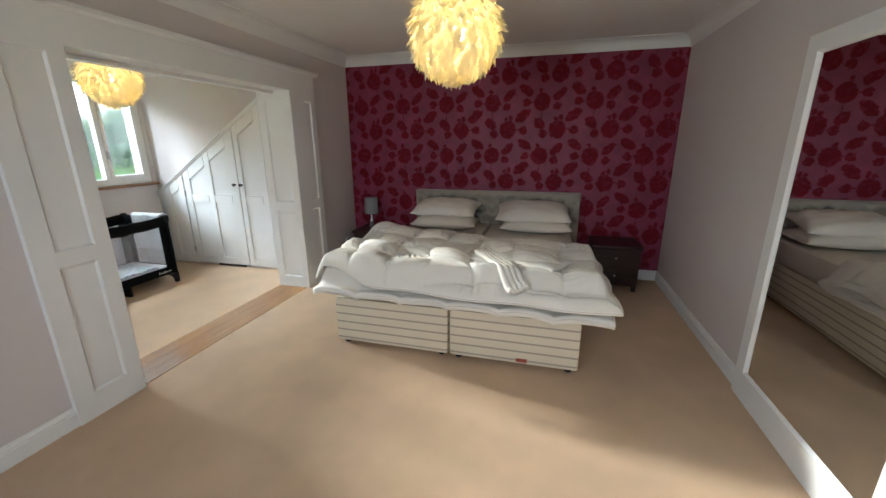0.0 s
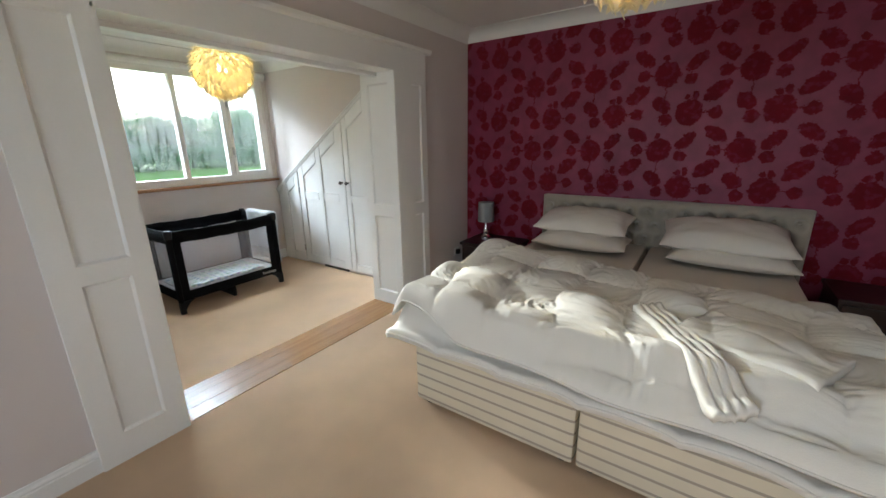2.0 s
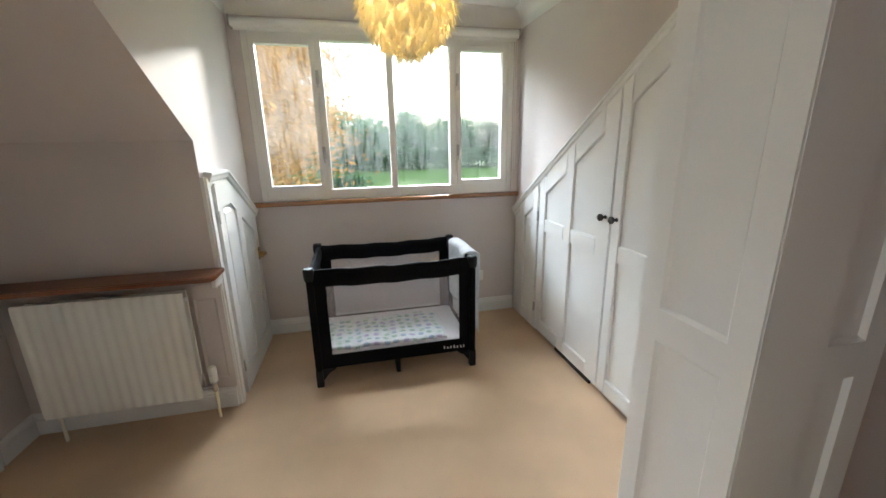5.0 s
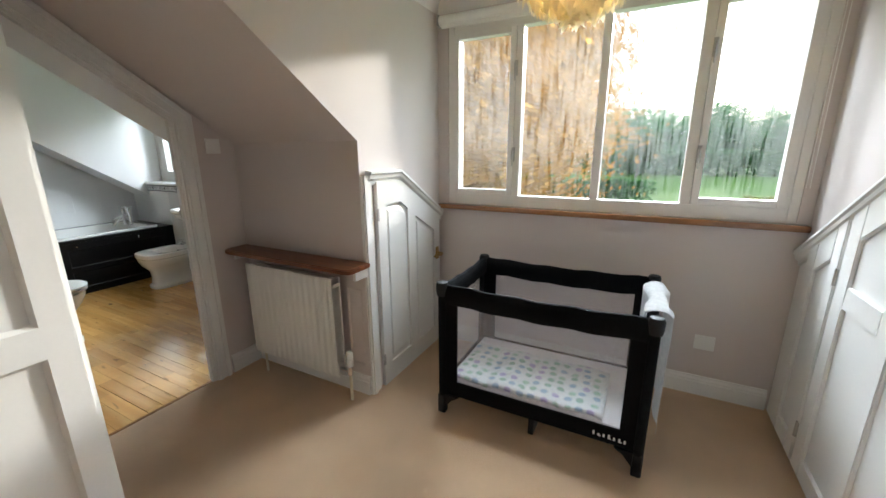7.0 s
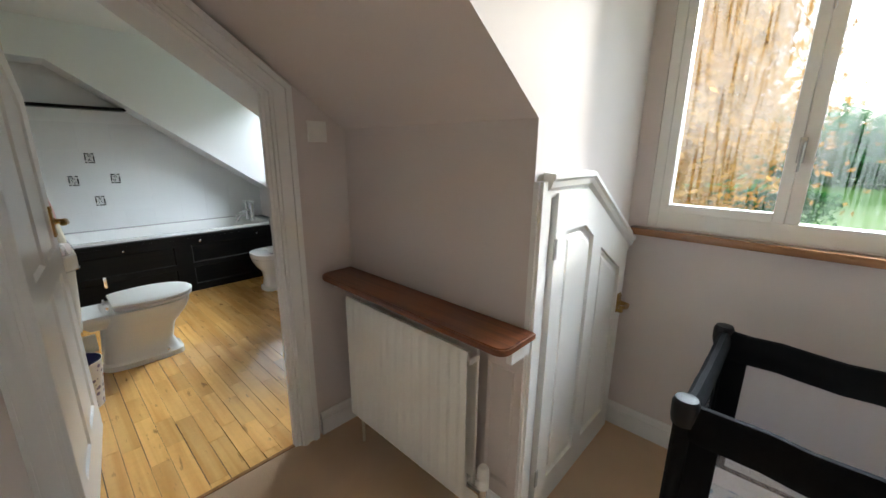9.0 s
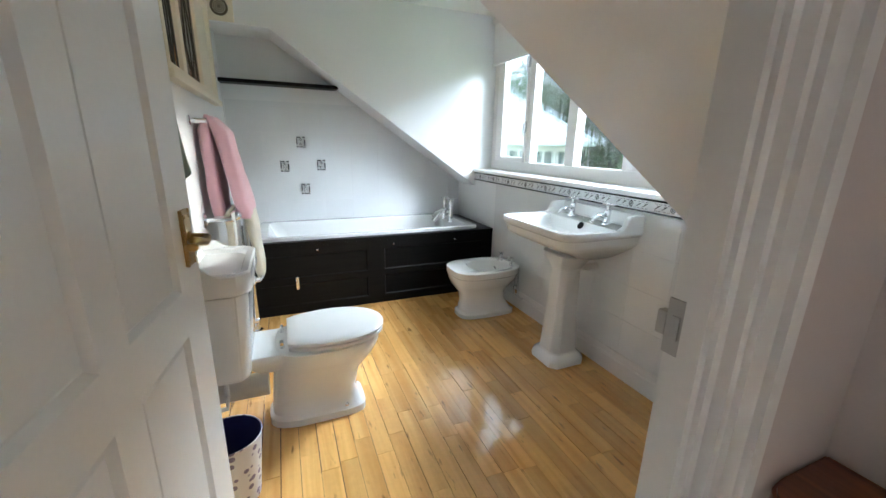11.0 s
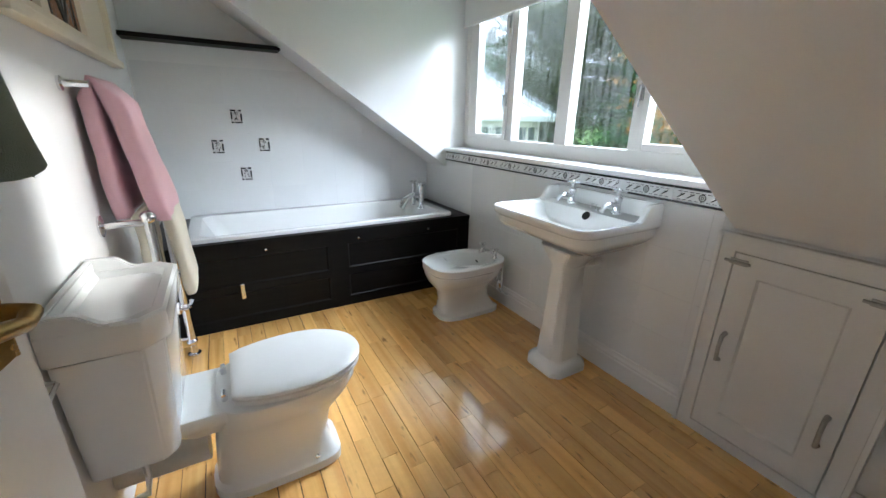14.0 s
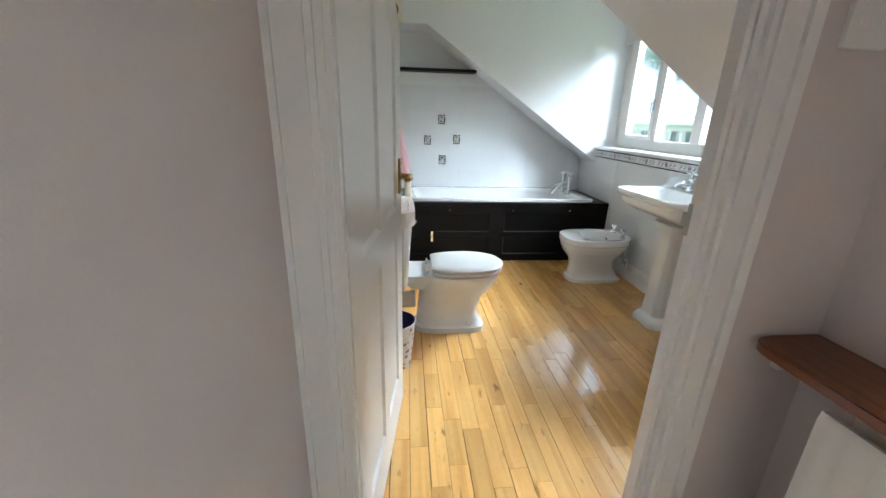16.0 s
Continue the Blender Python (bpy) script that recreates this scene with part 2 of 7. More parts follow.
def structure(name, bm, material, label, category, smooth=False):
    return tagged(new(name, mesh_of(name, bm, material, smooth)), label, category, kind="structure")


def holed(bm, axis, a, b, rect, hole):
    """A wall from a to b along axis, over rect (u0, v0, u1, v1), with one opening through it."""
    def at(u, v, w):
        return (w, u, v) if axis == "x" else (u, w, v)

    def loop(r, w):
        return [bm.verts.new(at(u, v, w)) for u, v in ((r[0], r[1]), (r[2], r[1]), (r[2], r[3]), (r[0], r[3]))]
    o0, h0, o1, h1 = loop(rect, a), loop(hole, a), loop(rect, b), loop(hole, b)
    fs = []
    for i in range(4):
        j = (i + 1) % 4
        for p, q in ((o0, h0), (h0, h1), (h1, o1), (o1, o0)):
            fs.append(bm.faces.new((p[i], p[j], q[j], q[i])))
    bmesh.ops.recalc_face_normals(bm, faces=fs)


BM = bmesh.new

# ---- plan, in metres ----
WX, EX, NY, SY = -2.45, 1.27, 4.60, -1.60     # bedroom walls
CZ = 2.51                                     # bedroom ceiling
DX0, DX1, DY0, DY1, DZ = -4.85, -2.79, 0.80, 3.865, 2.40   # dressing room
OY0, OY1, OZ = 1.58, 3.43, 2.03               # wide opening
BX0, BX1, BY0, BY1, BZ = -4.93, -2.79, -2.71, 0.765, 2.40  # bathroom


def dress_roof(x):
    return 1.48 + 0.676 * (x + 3.957)


def bath_roof(x):
    return 0.917 + 0.674 * (x + 4.93)


# floors
bm = BM()
box(bm, WX - 0.0, SY, -0.12, EX, NY, 0.0)
structure("floor_bedroom", bm, CARPET, "worn beige fitted carpet in the bedroom", "carpet")
bm = BM()
box(bm, DX0 - 0.1, DY0 - 0.02, -0.12, DX1, DY1 + 0.05, 0.0)
structure("floor_dressing_room", bm, CARPET, "beige fitted carpet in the dressing room", "carpet")
bm = BM()
box(bm, BX0 - 0.05, BY0 - 0.05, -0.12, BX1 + 0.05, DY0 - 0.02, -0.012)
floor_bath = structure("floor_bathroom", bm, BOARD_GAP, "honey-coloured wooden boards with dark gaps", "floor")
bm = BM()
box(bm, DX1, OY0 - 0.05, -0.12, WX, OY1 + 0.05, -0.006)
threshold = structure("floor_threshold", bm, BOARD_GAP, "polished oak threshold between the two carpets", "threshold")

# bedroom walls
bm = BM()
box(bm, -2.79, NY, -0.12, EX + 0.15, NY + 0.15, CZ + 0.1)
wall_north = structure("wall_north", bm, WALL_PINK, "feature wall with dark red floral wallpaper", "wall")
bm = BM()
box(bm, EX, SY - 0.15, -0.12, EX + 0.15, NY, CZ + 0.1)
structure("wall_east", bm, WALL_PINK, "dusky pink painted bedroom wall", "wall")
bm = BM()
# the opening is assumed, to let in the added fill light
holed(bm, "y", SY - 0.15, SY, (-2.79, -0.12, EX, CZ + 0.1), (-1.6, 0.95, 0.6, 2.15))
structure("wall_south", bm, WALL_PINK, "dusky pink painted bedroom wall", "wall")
bm = BM()
prism(bm, [(BY0, -0.12), (OY0, -0.12), (OY0, OZ), (OY1, OZ), (OY1, -0.12), (NY, -0.12), (NY, CZ + 0.1), (BY0, CZ + 0.1)], "x", DX1, WX)
structure("wall_west", bm, WALL_PINK, "thick dusky pink wall with a wide opening", "wall")
bm = BM()
box(bm, WX, SY, CZ, EX, NY, CZ + 0.1)
structure("ceiling_bedroom", bm, CEIL, "plain off-white bedroom ceiling", "ceiling")


def coving(bm, a, b, inward, z, size=0.11):
    """A plaster cove between wall and ceiling from a to b; inward is the way into the room."""
    a, b, inward = Vector((*a, 0)), Vector((*b, 0)), Vector((*inward, 0))
    prof = [(0.0, -size)] + [(size * (1 - math.cos(k * math.pi / 12)) * 0.92 + 0.008, -size + 0.012 + (size - 0.02) * math.sin(k * math.pi / 12)) for k in range(7)] + [(size, 0.0), (0.0, 0.0)]
    loft(bm, [[p + inward * u + Vector((0, 0, z + v)) for u, v in prof] for p in (a, b)])


bm = BM()
coving(bm, (WX, NY), (EX, NY), (0, -1), CZ)
coving(bm, (EX, SY), (EX, NY), (-1, 0), CZ)
coving(bm, (WX, SY), (WX, NY), (1, 0), CZ)
coving(bm, (WX, SY), (EX, SY), (0, 1), CZ)
structure("coving_bedroom", bm, CEIL, "off-white plaster coving", "coving", smooth=True)

# dressing room walls, with the sloping roof over the alcove
WY0, WY1, WZ0, WZ1 = 1.86, 3.81, 1.06, 2.21   # its window
bm = BM()
holed(bm, "x", DX0 - 0.25, DX0, (DY0, -0.12, DY1 + 0.3, DZ + 0.1), (WY0, WZ0, WY1, WZ1))
structure("wall_dressing_west", bm, WALL_PINK, "dusky pink window wall of the dressing room", "wall")
bm = BM()
box(bm, DX0, DY1, -0.12, DX1, DY1 + 0.15, DZ + 0.1)
structure("wall_dressing_north", bm, WALL_PINK, "dusky pink dormer cheek above the cupboards", "wall")
bm = BM()
prism(bm, [(DX0, -0.12), (-3.96, -0.12), (-3.96, dress_roof(-3.96)), (DX1, dress_roof(DX1)), (DX1, DZ + 0.1), (DX0, DZ + 0.1)], "y", DY0, 1.782)
structure("wall_eaves", bm, WALL_PINK, "dusky pink sloping roof wall over the radiator alcove", "wall")
bm = BM()
box(bm, DX0, 1.782, DZ, DX1, DY1, DZ + 0.1)
structure("ceiling_dressing_room", bm, CEIL, "plain off-white dressing room ceiling", "ceiling")
bm = BM()
coving(bm, (DX0, DY1), (DX1, DY1), (0, -1), DZ)
coving(bm, (DX0, 1.782), (DX0, DY1), (1, 0), DZ)
coving(bm, (DX0, 1.782), (DX1, 1.80), (0, 1), DZ)
coving(bm, (DX1, 1.782), (DX1, DY1), (-1, 0), DZ)
structure("coving_dressing_room", bm, CEIL, "off-white plaster coving", "coving", smooth=True)

# wall with the bathroom door, its opening cut along the roof slope
DOX0, DOX1 = -3.63, -2.86
bm = BM()
prism(bm, [(-3.96, -0.12), (DOX0, -0.12), (DOX0, 1.60), (-3.04, 2.0), (DOX1, 2.0), (DOX1, -0.12), (DX1, -0.12), (DX1, 2.5), (-3.96, 2.5)], "y", BY1, DY0)
box(bm, -5.15, BY1, -0.12, -3.96, DY0, 2.5)
structure("wall_bathroom_door", bm, WALL_PINK, "dusky pink wall round the bathroom doorway", "wall")

# bathroom
BWY0, BWY1, BWZ0, BWZ1 = -2.34, -0.10, 1.075, 2.20
bm = BM()
box(bm, -5.2, BY0 - 0.15, -0.12, WX, BY0, 2.5)
structure("wall_bathroom_south", bm, BATHWALL, "white wall at the end of the bath", "wall")
bm = BM()
box(bm, -5.2, BY0, -0.12, BX0, BY1, BWZ0 - 0.012)
structure("wall_bathroom_west", bm, BATHWALL, "white bathroom wall under the dormer window", "wall")
bm = BM()
box(bm, -5.2, BWY0, BWZ1, -5.08, BWY1, 2.5)
structure("wall_dormer_head", bm, BATHWALL, "white wall above the dormer window", "wall")
bm = BM()
prism(bm, [(-5.2, 0.917), (BX0, 0.917), (-3.19, 2.09), (BX1, 2.09), (BX1, BZ + 0.1), (-5.2, BZ + 0.1)], "y", BY0, -2.34)
prism(bm, [(-5.2, 0.917), (BX0, 0.917), (-2.79, 2.359), (-2.79, BZ + 0.1), (-5.2, BZ + 0.1)], "y", -0.10, BY1)
structure("wall_bathroom_slope", bm, BATHWALL, "white sloping roof walls beside the dormer", "wall")
bm = BM()
box(bm, BX1 - 0.008, BY0, -0.012, BX1, BY1, BZ)
structure("wall_bathroom_east", bm, BATHWALL, "white painted bathroom wall", "wall")
bm = BM()
prism(bm, [(-5.0, -0.012), (DOX0 - 0.02, -0.012), (DOX0 - 0.02, 1.62), (-3.06, 2.02), (DOX1 + 0.02, 2.02), (DOX1 + 0.02, -0.012), (BX1 - 0.008, -0.012), (BX1 - 0.008, BZ), (-5.0, BZ)], "y", BY1 - 0.008, BY1)
structure("wall_bathroom_north", bm, BATHWALL, "white painted wall round the doorway", "wall")
bm = BM()
box(bm, -5.25, -2.34, BZ, BX1, -0.10, BZ + 0.1)
structure("ceiling_bathroom", bm, CEIL, "white bathroom ceiling", "ceiling")

# ---- wallpaper ----
def wallpaper():
    """Flocked dark red roses and leaves on a mauve satin ground, in a half-drop repeat."""
    m = bpy.data.materials.new("red_floral_wallpaper")
    m.use_nodes = True
    n, l = m.node_tree.nodes, m.node_tree.links
    b = n["Principled BSDF"]
    geo = n.new("ShaderNodeNewGeometry")
    nz = n.new("ShaderNodeTexNoise")
    nz.inputs["Scale"].default_value, nz.inputs["Detail"].default_value = 22, 3
    l.new(geo.outputs["Position"], nz.inputs["Vector"])
    sub = n.new("ShaderNodeVectorMath")
    sub.operation = "SUBTRACT"
    sub.inputs[1].default_value = (0.5, 0.5, 0.5)
    l.new(nz.outputs["Color"], sub.inputs[0])
    dis = n.new("ShaderNodeVectorMath")
    dis.operation = "MULTIPLY_ADD"
    dis.inputs[1].default_value = (0.05, 0, 0.05)
    l.new(sub.outputs[0], dis.inputs[0])
    # scalloped petals
    nz2 = n.new("ShaderNodeTexNoise")
    nz2.inputs["Scale"].default_value, nz2.inputs["Detail"].default_value = 70, 2
    l.new(geo.outputs["Position"], nz2.inputs["Vector"])
    sub2 = n.new("ShaderNodeVectorMath")
    sub2.operation = "SUBTRACT"
    sub2.inputs[1].default_value = (0.5, 0.5, 0.5)
    l.new(nz2.outputs["Color"], sub2.inputs[0])
    dis2 = n.new("ShaderNodeVectorMath")
    dis2.operation = "MULTIPLY_ADD"
    dis2.inputs[1].default_value = (0.035, 0, 0.035)
    l.new(sub2.outputs[0], dis2.inputs[0])
    l.new(geo.outputs["Position"], dis2.inputs[2])
    l.new(dis2.outputs[0], dis.inputs[2])
    P, Q = 0.54, 0.574
    # centre x, z, half-width, half-height, lean in degrees: roses, buds, leaves, small buds and stems
    motifs = [(0.0, 0.0, 0.083, 0.088, 0), (0.175, 0.285, 0.083, 0.088, 0), (-0.163, 0.0, 0.042, 0.042, 0), (0.16, -0.045, 0.042, 0.04, 0), (0.02, 0.24, 0.042, 0.042, 0), (-0.19, 0.28, 0.042, 0.042, 0),
              (0.18, 0.075, 0.08, 0.04, -45), (-0.17, 0.125, 0.08, 0.044, 35), (-0.19, -0.12, 0.075, 0.042, -25), (-0.02, 0.35, 0.07, 0.046, 45), (-0.21, 0.42, 0.075, 0.042, -30),
              (-0.02, 0.115, 0.02, 0.02, 0), (0.155, 0.40, 0.02, 0.02, 0), (0.205, 0.41, 0.02, 0.03, 0), (0.0, -0.14, 0.004, 0.06, 5), (-0.09, 0.0, 0.05, 0.004, 5), (0.27, 0.285, 0.05, 0.004, -5)]
    last = None
    for k, (cx, cz, a, h, lean) in enumerate(motifs):
        for ox, oz in ((-0.641, 1.369),):
            off = n.new("ShaderNodeVectorMath")
            off.operation = "SUBTRACT"
            off.inputs[1].default_value = (cx + ox, 0, cz + oz)
            l.new(dis.outputs[0], off.inputs[0])
            wrap = n.new("ShaderNodeVectorMath")
            wrap.operation = "WRAP"
            wrap.inputs[1].default_value, wrap.inputs[2].default_value = (P / 2, 1, Q / 2), (-P / 2, -1, -Q / 2)
            l.new(off.outputs[0], wrap.inputs[0])
            rot = n.new("ShaderNodeMapping")
            rot.vector_type = "TEXTURE"
            rot.inputs["Rotation"].default_value = (0, radians(lean), 0)
            rot.inputs["Scale"].default_value = (a * 1.08, 1, h * 1.08)
            l.new(wrap.outputs[0], rot.inputs["Vector"])
            flat = n.new("ShaderNodeVectorMath")
            flat.operation = "MULTIPLY"
            flat.inputs[1].default_value = (1, 0, 1)
            l.new(rot.outputs[0], flat.inputs[0])
            ln = n.new("ShaderNodeVectorMath")
            ln.operation = "LENGTH"
            l.new(flat.outputs[0], ln.inputs[0])
            if last is None:
                last = ln.outputs["Value"]
            else:
                mn = n.new("ShaderNodeMath")
                mn.operation = "MINIMUM"
                l.new(last, mn.inputs[0])
                l.new(ln.outputs["Value"], mn.inputs[1])
                last = mn.outputs[0]
    mask = n.new("ShaderNodeMapRange")
    mask.inputs[1].default_value, mask.inputs[2].default_value, mask.inputs[3].default_value, mask.inputs[4].default_value = 1.04, 0.96, 0, 1
    l.new(last, mask.inputs[0])
    fib = n.new("ShaderNodeTexNoise")
    fib.inputs["Scale"].default_value = 9
    l.new(geo.outputs["Position"], fib.inputs["Vector"])
    tone = n.new("ShaderNodeMapRange")
    tone.inputs[3].default_value, tone.inputs[4].default_value = 0.7, 1.3
    l.new(fib.outputs["Fac"], tone.inputs[0])
    mix = n.new("ShaderNodeMix")
    mix.data_type = "RGBA"
    mix.inputs[6].default_value, mix.inputs[7].default_value = (0.205, 0.021, 0.058, 1), (0.155, 0.0005, 0.010, 1)
    petal = n.new("ShaderNodeMapRange")
    petal.inputs[1].default_value, petal.inputs[2].default_value, petal.inputs[3].default_value = 0.36, 0.48, 0.55
    l.new(nz.outputs["Fac"], petal.inputs[0])
    worn = n.new("ShaderNodeMath")
    worn.operation = "MULTIPLY"
    l.new(mask.outputs[0], worn.inputs[0])
    l.new(petal.outputs[0], worn.inputs[1])
    l.new(worn.outputs[0], mix.inputs[0])
    hs = n.new("ShaderNodeHueSaturation")
    l.new(mix.outputs[2], hs.inputs["Color"])
    l.new(tone.outputs[0], hs.inputs["Value"])
    l.new(hs.outputs[0], b.inputs["Base Color"])
    rg = n.new("ShaderNodeMapRange")
    rg.inputs[3].default_value, rg.inputs[4].default_value = 0.5, 0.95
    l.new(mask.outputs[0], rg.inputs[0])
    l.new(rg.outputs[0], b.inputs["Roughness"])
    bp = n.new("ShaderNodeBump")
    bp.inputs["Distance"].default_value, bp.inputs["Strength"].default_value = 0.001, 0.6
    l.new(mask.outputs[0], bp.inputs["Height"])
    l.new(bp.outputs[0], b.inputs["Normal"])
    return m


bm = BM()
box(bm, WX, NY - 0.003, 0.0, EX, NY + 0.001, CZ)
structure("wallpaper", bm, wallpaper(), "dark red flocked floral wallpaper on a mauve ground", "wallpaper")


# ---- skirting ----
def skirting(bm, a, b, inward, h=0.115, d=0.018):
    """A moulded skirting board from a to b."""
    a, b, inward = Vector((*a, 0)), Vector((*b, 0)), Vector((*inward, 0))
    prof = [(0, 0), (d, 0), (d, h * 0.68), (d * 0.75, h * 0.72), (d * 0.8, h * 0.8), (d * 0.45, h * 0.9), (d * 0.35, h), (0, h)]
    loft(bm, [[p + inward * u + Vector((0, 0, v)) for u, v in prof] for p in (a, b)])


bm = BM()
skirting(bm, (WX, NY - 0.003), (EX, NY - 0.003), (0, -1))
skirting(bm, (EX, SY), (EX, NY), (-1, 0))
skirting(bm, (WX, SY), (WX, 1.225), (1, 0))
skirting(bm, (WX, 3.83), (WX, NY), (1, 0))
skirting(bm, (WX, SY), (EX, SY), (0, 1))
structure("baseboard_bedroom", bm, WHITE, "white moulded skirting board", "skirting board")


# ---- panelled door case round the wide opening ----
def panelled(bm, origin, u, v, nrm, w, h, panels, t=0.03, sunk=0.012, bead=0.012):
    """A board w by h with sunk panels (u0, v0, u1, v1), each with a bevelled rim; front at t along nrm."""
    o, u, v, nrm = Vector(origin), Vector(u), Vector(v), Vector(nrm)
    us = sorted({0, w, *[p[0] for p in panels], *[p[2] for p in panels]})
    vs = sorted({0, h, *[p[1] for p in panels], *[p[3] for p in panels]})

    def P(a, b, c):
        return bm.verts.new(o + u * a + v * b + nrm * c)
    fs = []
    for a0, a1 in zip(us, us[1:]):
        for b0, b1 in zip(vs, vs[1:]):
            if any(p[0] <= a0 and a1 <= p[2] and p[1] <= b0 and b1 <= p[3] for p in panels):
                continue
            fs.append(bm.faces.new((P(a0, b0, t), P(a1, b0, t), P(a1, b1, t), P(a0, b1, t))))
    for p0, q0, p1, q1 in panels:
        a = [(p0, q0), (p1, q0), (p1, q1), (p0, q1)]
        c = [(p0 + bead, q0 + bead), (p1 - bead, q0 + bead), (p1 - bead, q1 - bead), (p0 + bead, q1 - bead)]
        for i in range(4):
            j = (i + 1) % 4
            fs.append(bm.faces.new((P(*a[i], t), P(*a[j], t), P(*c[j], t - sunk), P(*c[i], t - sunk))))
        fs.append(bm.faces.new([P(*q, t - sunk) for q in c]))
    for a, b in (((0, 0), (w, 0)), ((w, 0), (w, h)), ((w, h), (0, h)), ((0, h), (0, 0))):
        fs.append(bm.faces.new((P(*a, 0), P(*b, 0), P(*b, t), P(*a, t))))
    bmesh.ops.remove_doubles(bm, verts=bm.verts, dist=1e-5)
    bmesh.ops.recalc_face_normals(bm, faces=[f for f in bm.faces])


door_case = tagged(new("trim_opening"), "white panelled door case round the wide opening", "door case", kind="structure")
for nm, y0, w, pan in (("pilaster", 1.225, 0.365, [(0.10, 0.15, 0.28, 0.895), (0.10, 0.98, 0.29, 1.975)]),
                       ("pilaster", 3.42, 0.41, [(0.21, 0.125, 0.33, 0.835), (0.21, 0.935, 0.335, 1.935)])):
    bm = BM()
    panelled(bm, (WX, y0, 0), (0, 1, 0), (0, 0, 1), (1, 0, 0), w, 2.03, pan)
    part(nm, bm, WHITE, door_case)
bm = BM()
box(bm, WX, 1.225, 2.03, WX + 0.03, 3.83, 2.185)
part("frieze", bm, WHITE, door_case)
bm = BM()
prism(bm, [(WX, 2.185), (WX + 0.034, 2.185), (WX + 0.05, 2.20), (WX + 0.055, 2.222), (WX, 2.222)], "y", 1.18, 3.90)
part("cornice", bm, WHITE, door_case)
for y0, nrm in ((OY0, (0, 1, 0)), (OY1, (0, -1, 0))):
    bm = BM()
    panelled(bm, (DX1 - 0.004, y0, 0), (1, 0, 0), (0, 0, 1), nrm, 0.372, 2.02, [(0.075, 0.12, 0.30, 0.835), (0.075, 0.935, 0.30, 1.93)], t=0.018)
    part("jamb_lining", bm, WHITE, door_case)
bm = BM()
box(bm, DX1 - 0.004, OY0, 2.012, WX + 0.03, OY1, 2.03)
box(bm, -2.66, OY0 + 0.018, 1.985, -2.60, OY1 - 0.018, 2.012)
part("head_lining", bm, WHITE, door_case)
bm = BM()
box(bm, DX1 - 0.022, OY0 - 0.09, 0.0, DX1, OY0, 2.11)
box(bm, DX1 - 0.022, OY1, 0.0, DX1, OY1 + 0.09, 2.11)
box(bm, DX1 - 0.022, OY0, 2.03, DX1, OY1, 2.11)
part("architrave", bm, WHITE, door_case)


# ---- pillows, bedding and cloth ----
def cushion(bm, cx, cy, cz, w, d, h, turn=0.0, tilt=0.0, seed=0, flange=0.0, n=22):
    """A stuffed pillow: thick in the middle, pinched at the corners, with creases."""
    m = pose(cx, cy, cz, tilt, 0, turn)
    top, bot = [], []
    for j in range(n + 1):
        for i in range(n + 1):
            u, v = i / n * 2 - 1, j / n * 2 - 1
            f = max(0.0, (1 - abs(u) ** 2.6) * (1 - abs(v) ** 2.6)) ** 0.55
            pinch = 1 - 0.06 * (1 - f) * (1 - min(abs(u), abs(v)))
            q = Vector((u * 3 + seed, v * 3, seed))
            cr = 0.02 * noise.noise(q) + 0.012 * noise.noise(q * 2.7)
            x, y = u * w / 2 * pinch, v * d / 2 * pinch
            top.append(bm.verts.new(m @ Vector((x, y, f * (h * 0.62 + cr) + 0.004))))
            bot.append(bm.verts.new(m @ Vector((x, y, -f * h * 0.38 - 0.004))))
    k = n + 1
    fs = []
    for j in range(n):
        for i in range(n):
            a = j * k + i
            fs.append(bm.faces.new((top[a], top[a + 1], top[a + k + 1], top[a + k])))
            fs.append(bm.faces.new((bot[a], bot[a + k], bot[a + k + 1], bot[a + 1])))
    ring = [j for j in range(n)] + [j * k + n for j in range(n)] + [n * k + n - j for j in range(n)] + [(n - j) * k for j in range(n)]
    for a, b in zip(ring, ring[1:] + ring[:1]):
        fs.append(bm.faces.new((top[a], bot[a], bot[b], top[b])))
    bmesh.ops.recalc_face_normals(bm, faces=fs)


def sheet(bm, nu, nv, top, thick):
    """A padded cloth: top(u, v) is its upper side, thick(u, v) its depth."""
    T = [[top(i / nu, j / nv) for i in range(nu + 1)] for j in range(nv + 1)]
    tv = [[bm.verts.new(p) for p in row] for row in T]
    bv = [[bm.verts.new(p - Vector((0, 0, thick(i / nu, j / nv)))) for i, p in enumerate(row)] for j, row in enumerate(T)]
    fs = []
    for j in range(nv):
        for i in range(nu):
            fs.append(bm.faces.new((tv[j][i], tv[j][i + 1], tv[j + 1][i + 1], tv[j + 1][i])))
            fs.append(bm.faces.new((bv[j][i], bv[j + 1][i], bv[j + 1][i + 1], bv[j][i + 1])))
    for i in range(nu):
        fs.append(bm.faces.new((tv[0][i], bv[0][i], bv[0][i + 1], tv[0][i + 1])))
        fs.append(bm.faces.new((tv[nv][i], tv[nv][i + 1], bv[nv][i + 1], bv[nv][i])))
    for j in range(nv):
        fs.append(bm.faces.new((tv[j][0], tv[j + 1][0], bv[j + 1][0], bv[j][0])))
        fs.append(bm.faces.new((tv[j][nu], bv[j][nu], bv[j + 1][nu], tv[j + 1][nu])))
    bmesh.ops.recalc_face_normals(bm, faces=fs)


def smooth01(a, b, x):
    t = min(1, max(0, (x - a) / (b - a)))
    return t * t * (3 - 2 * t)


# bed: two divan bases side by side, each with its mattress, and one headboard
STRIPE = mat("striped_ticking", (0.70, 0.62, 0.47), 0.8, vary=0.05, scale=8, fine=300, bump=0.03, fine_bump=0.02)


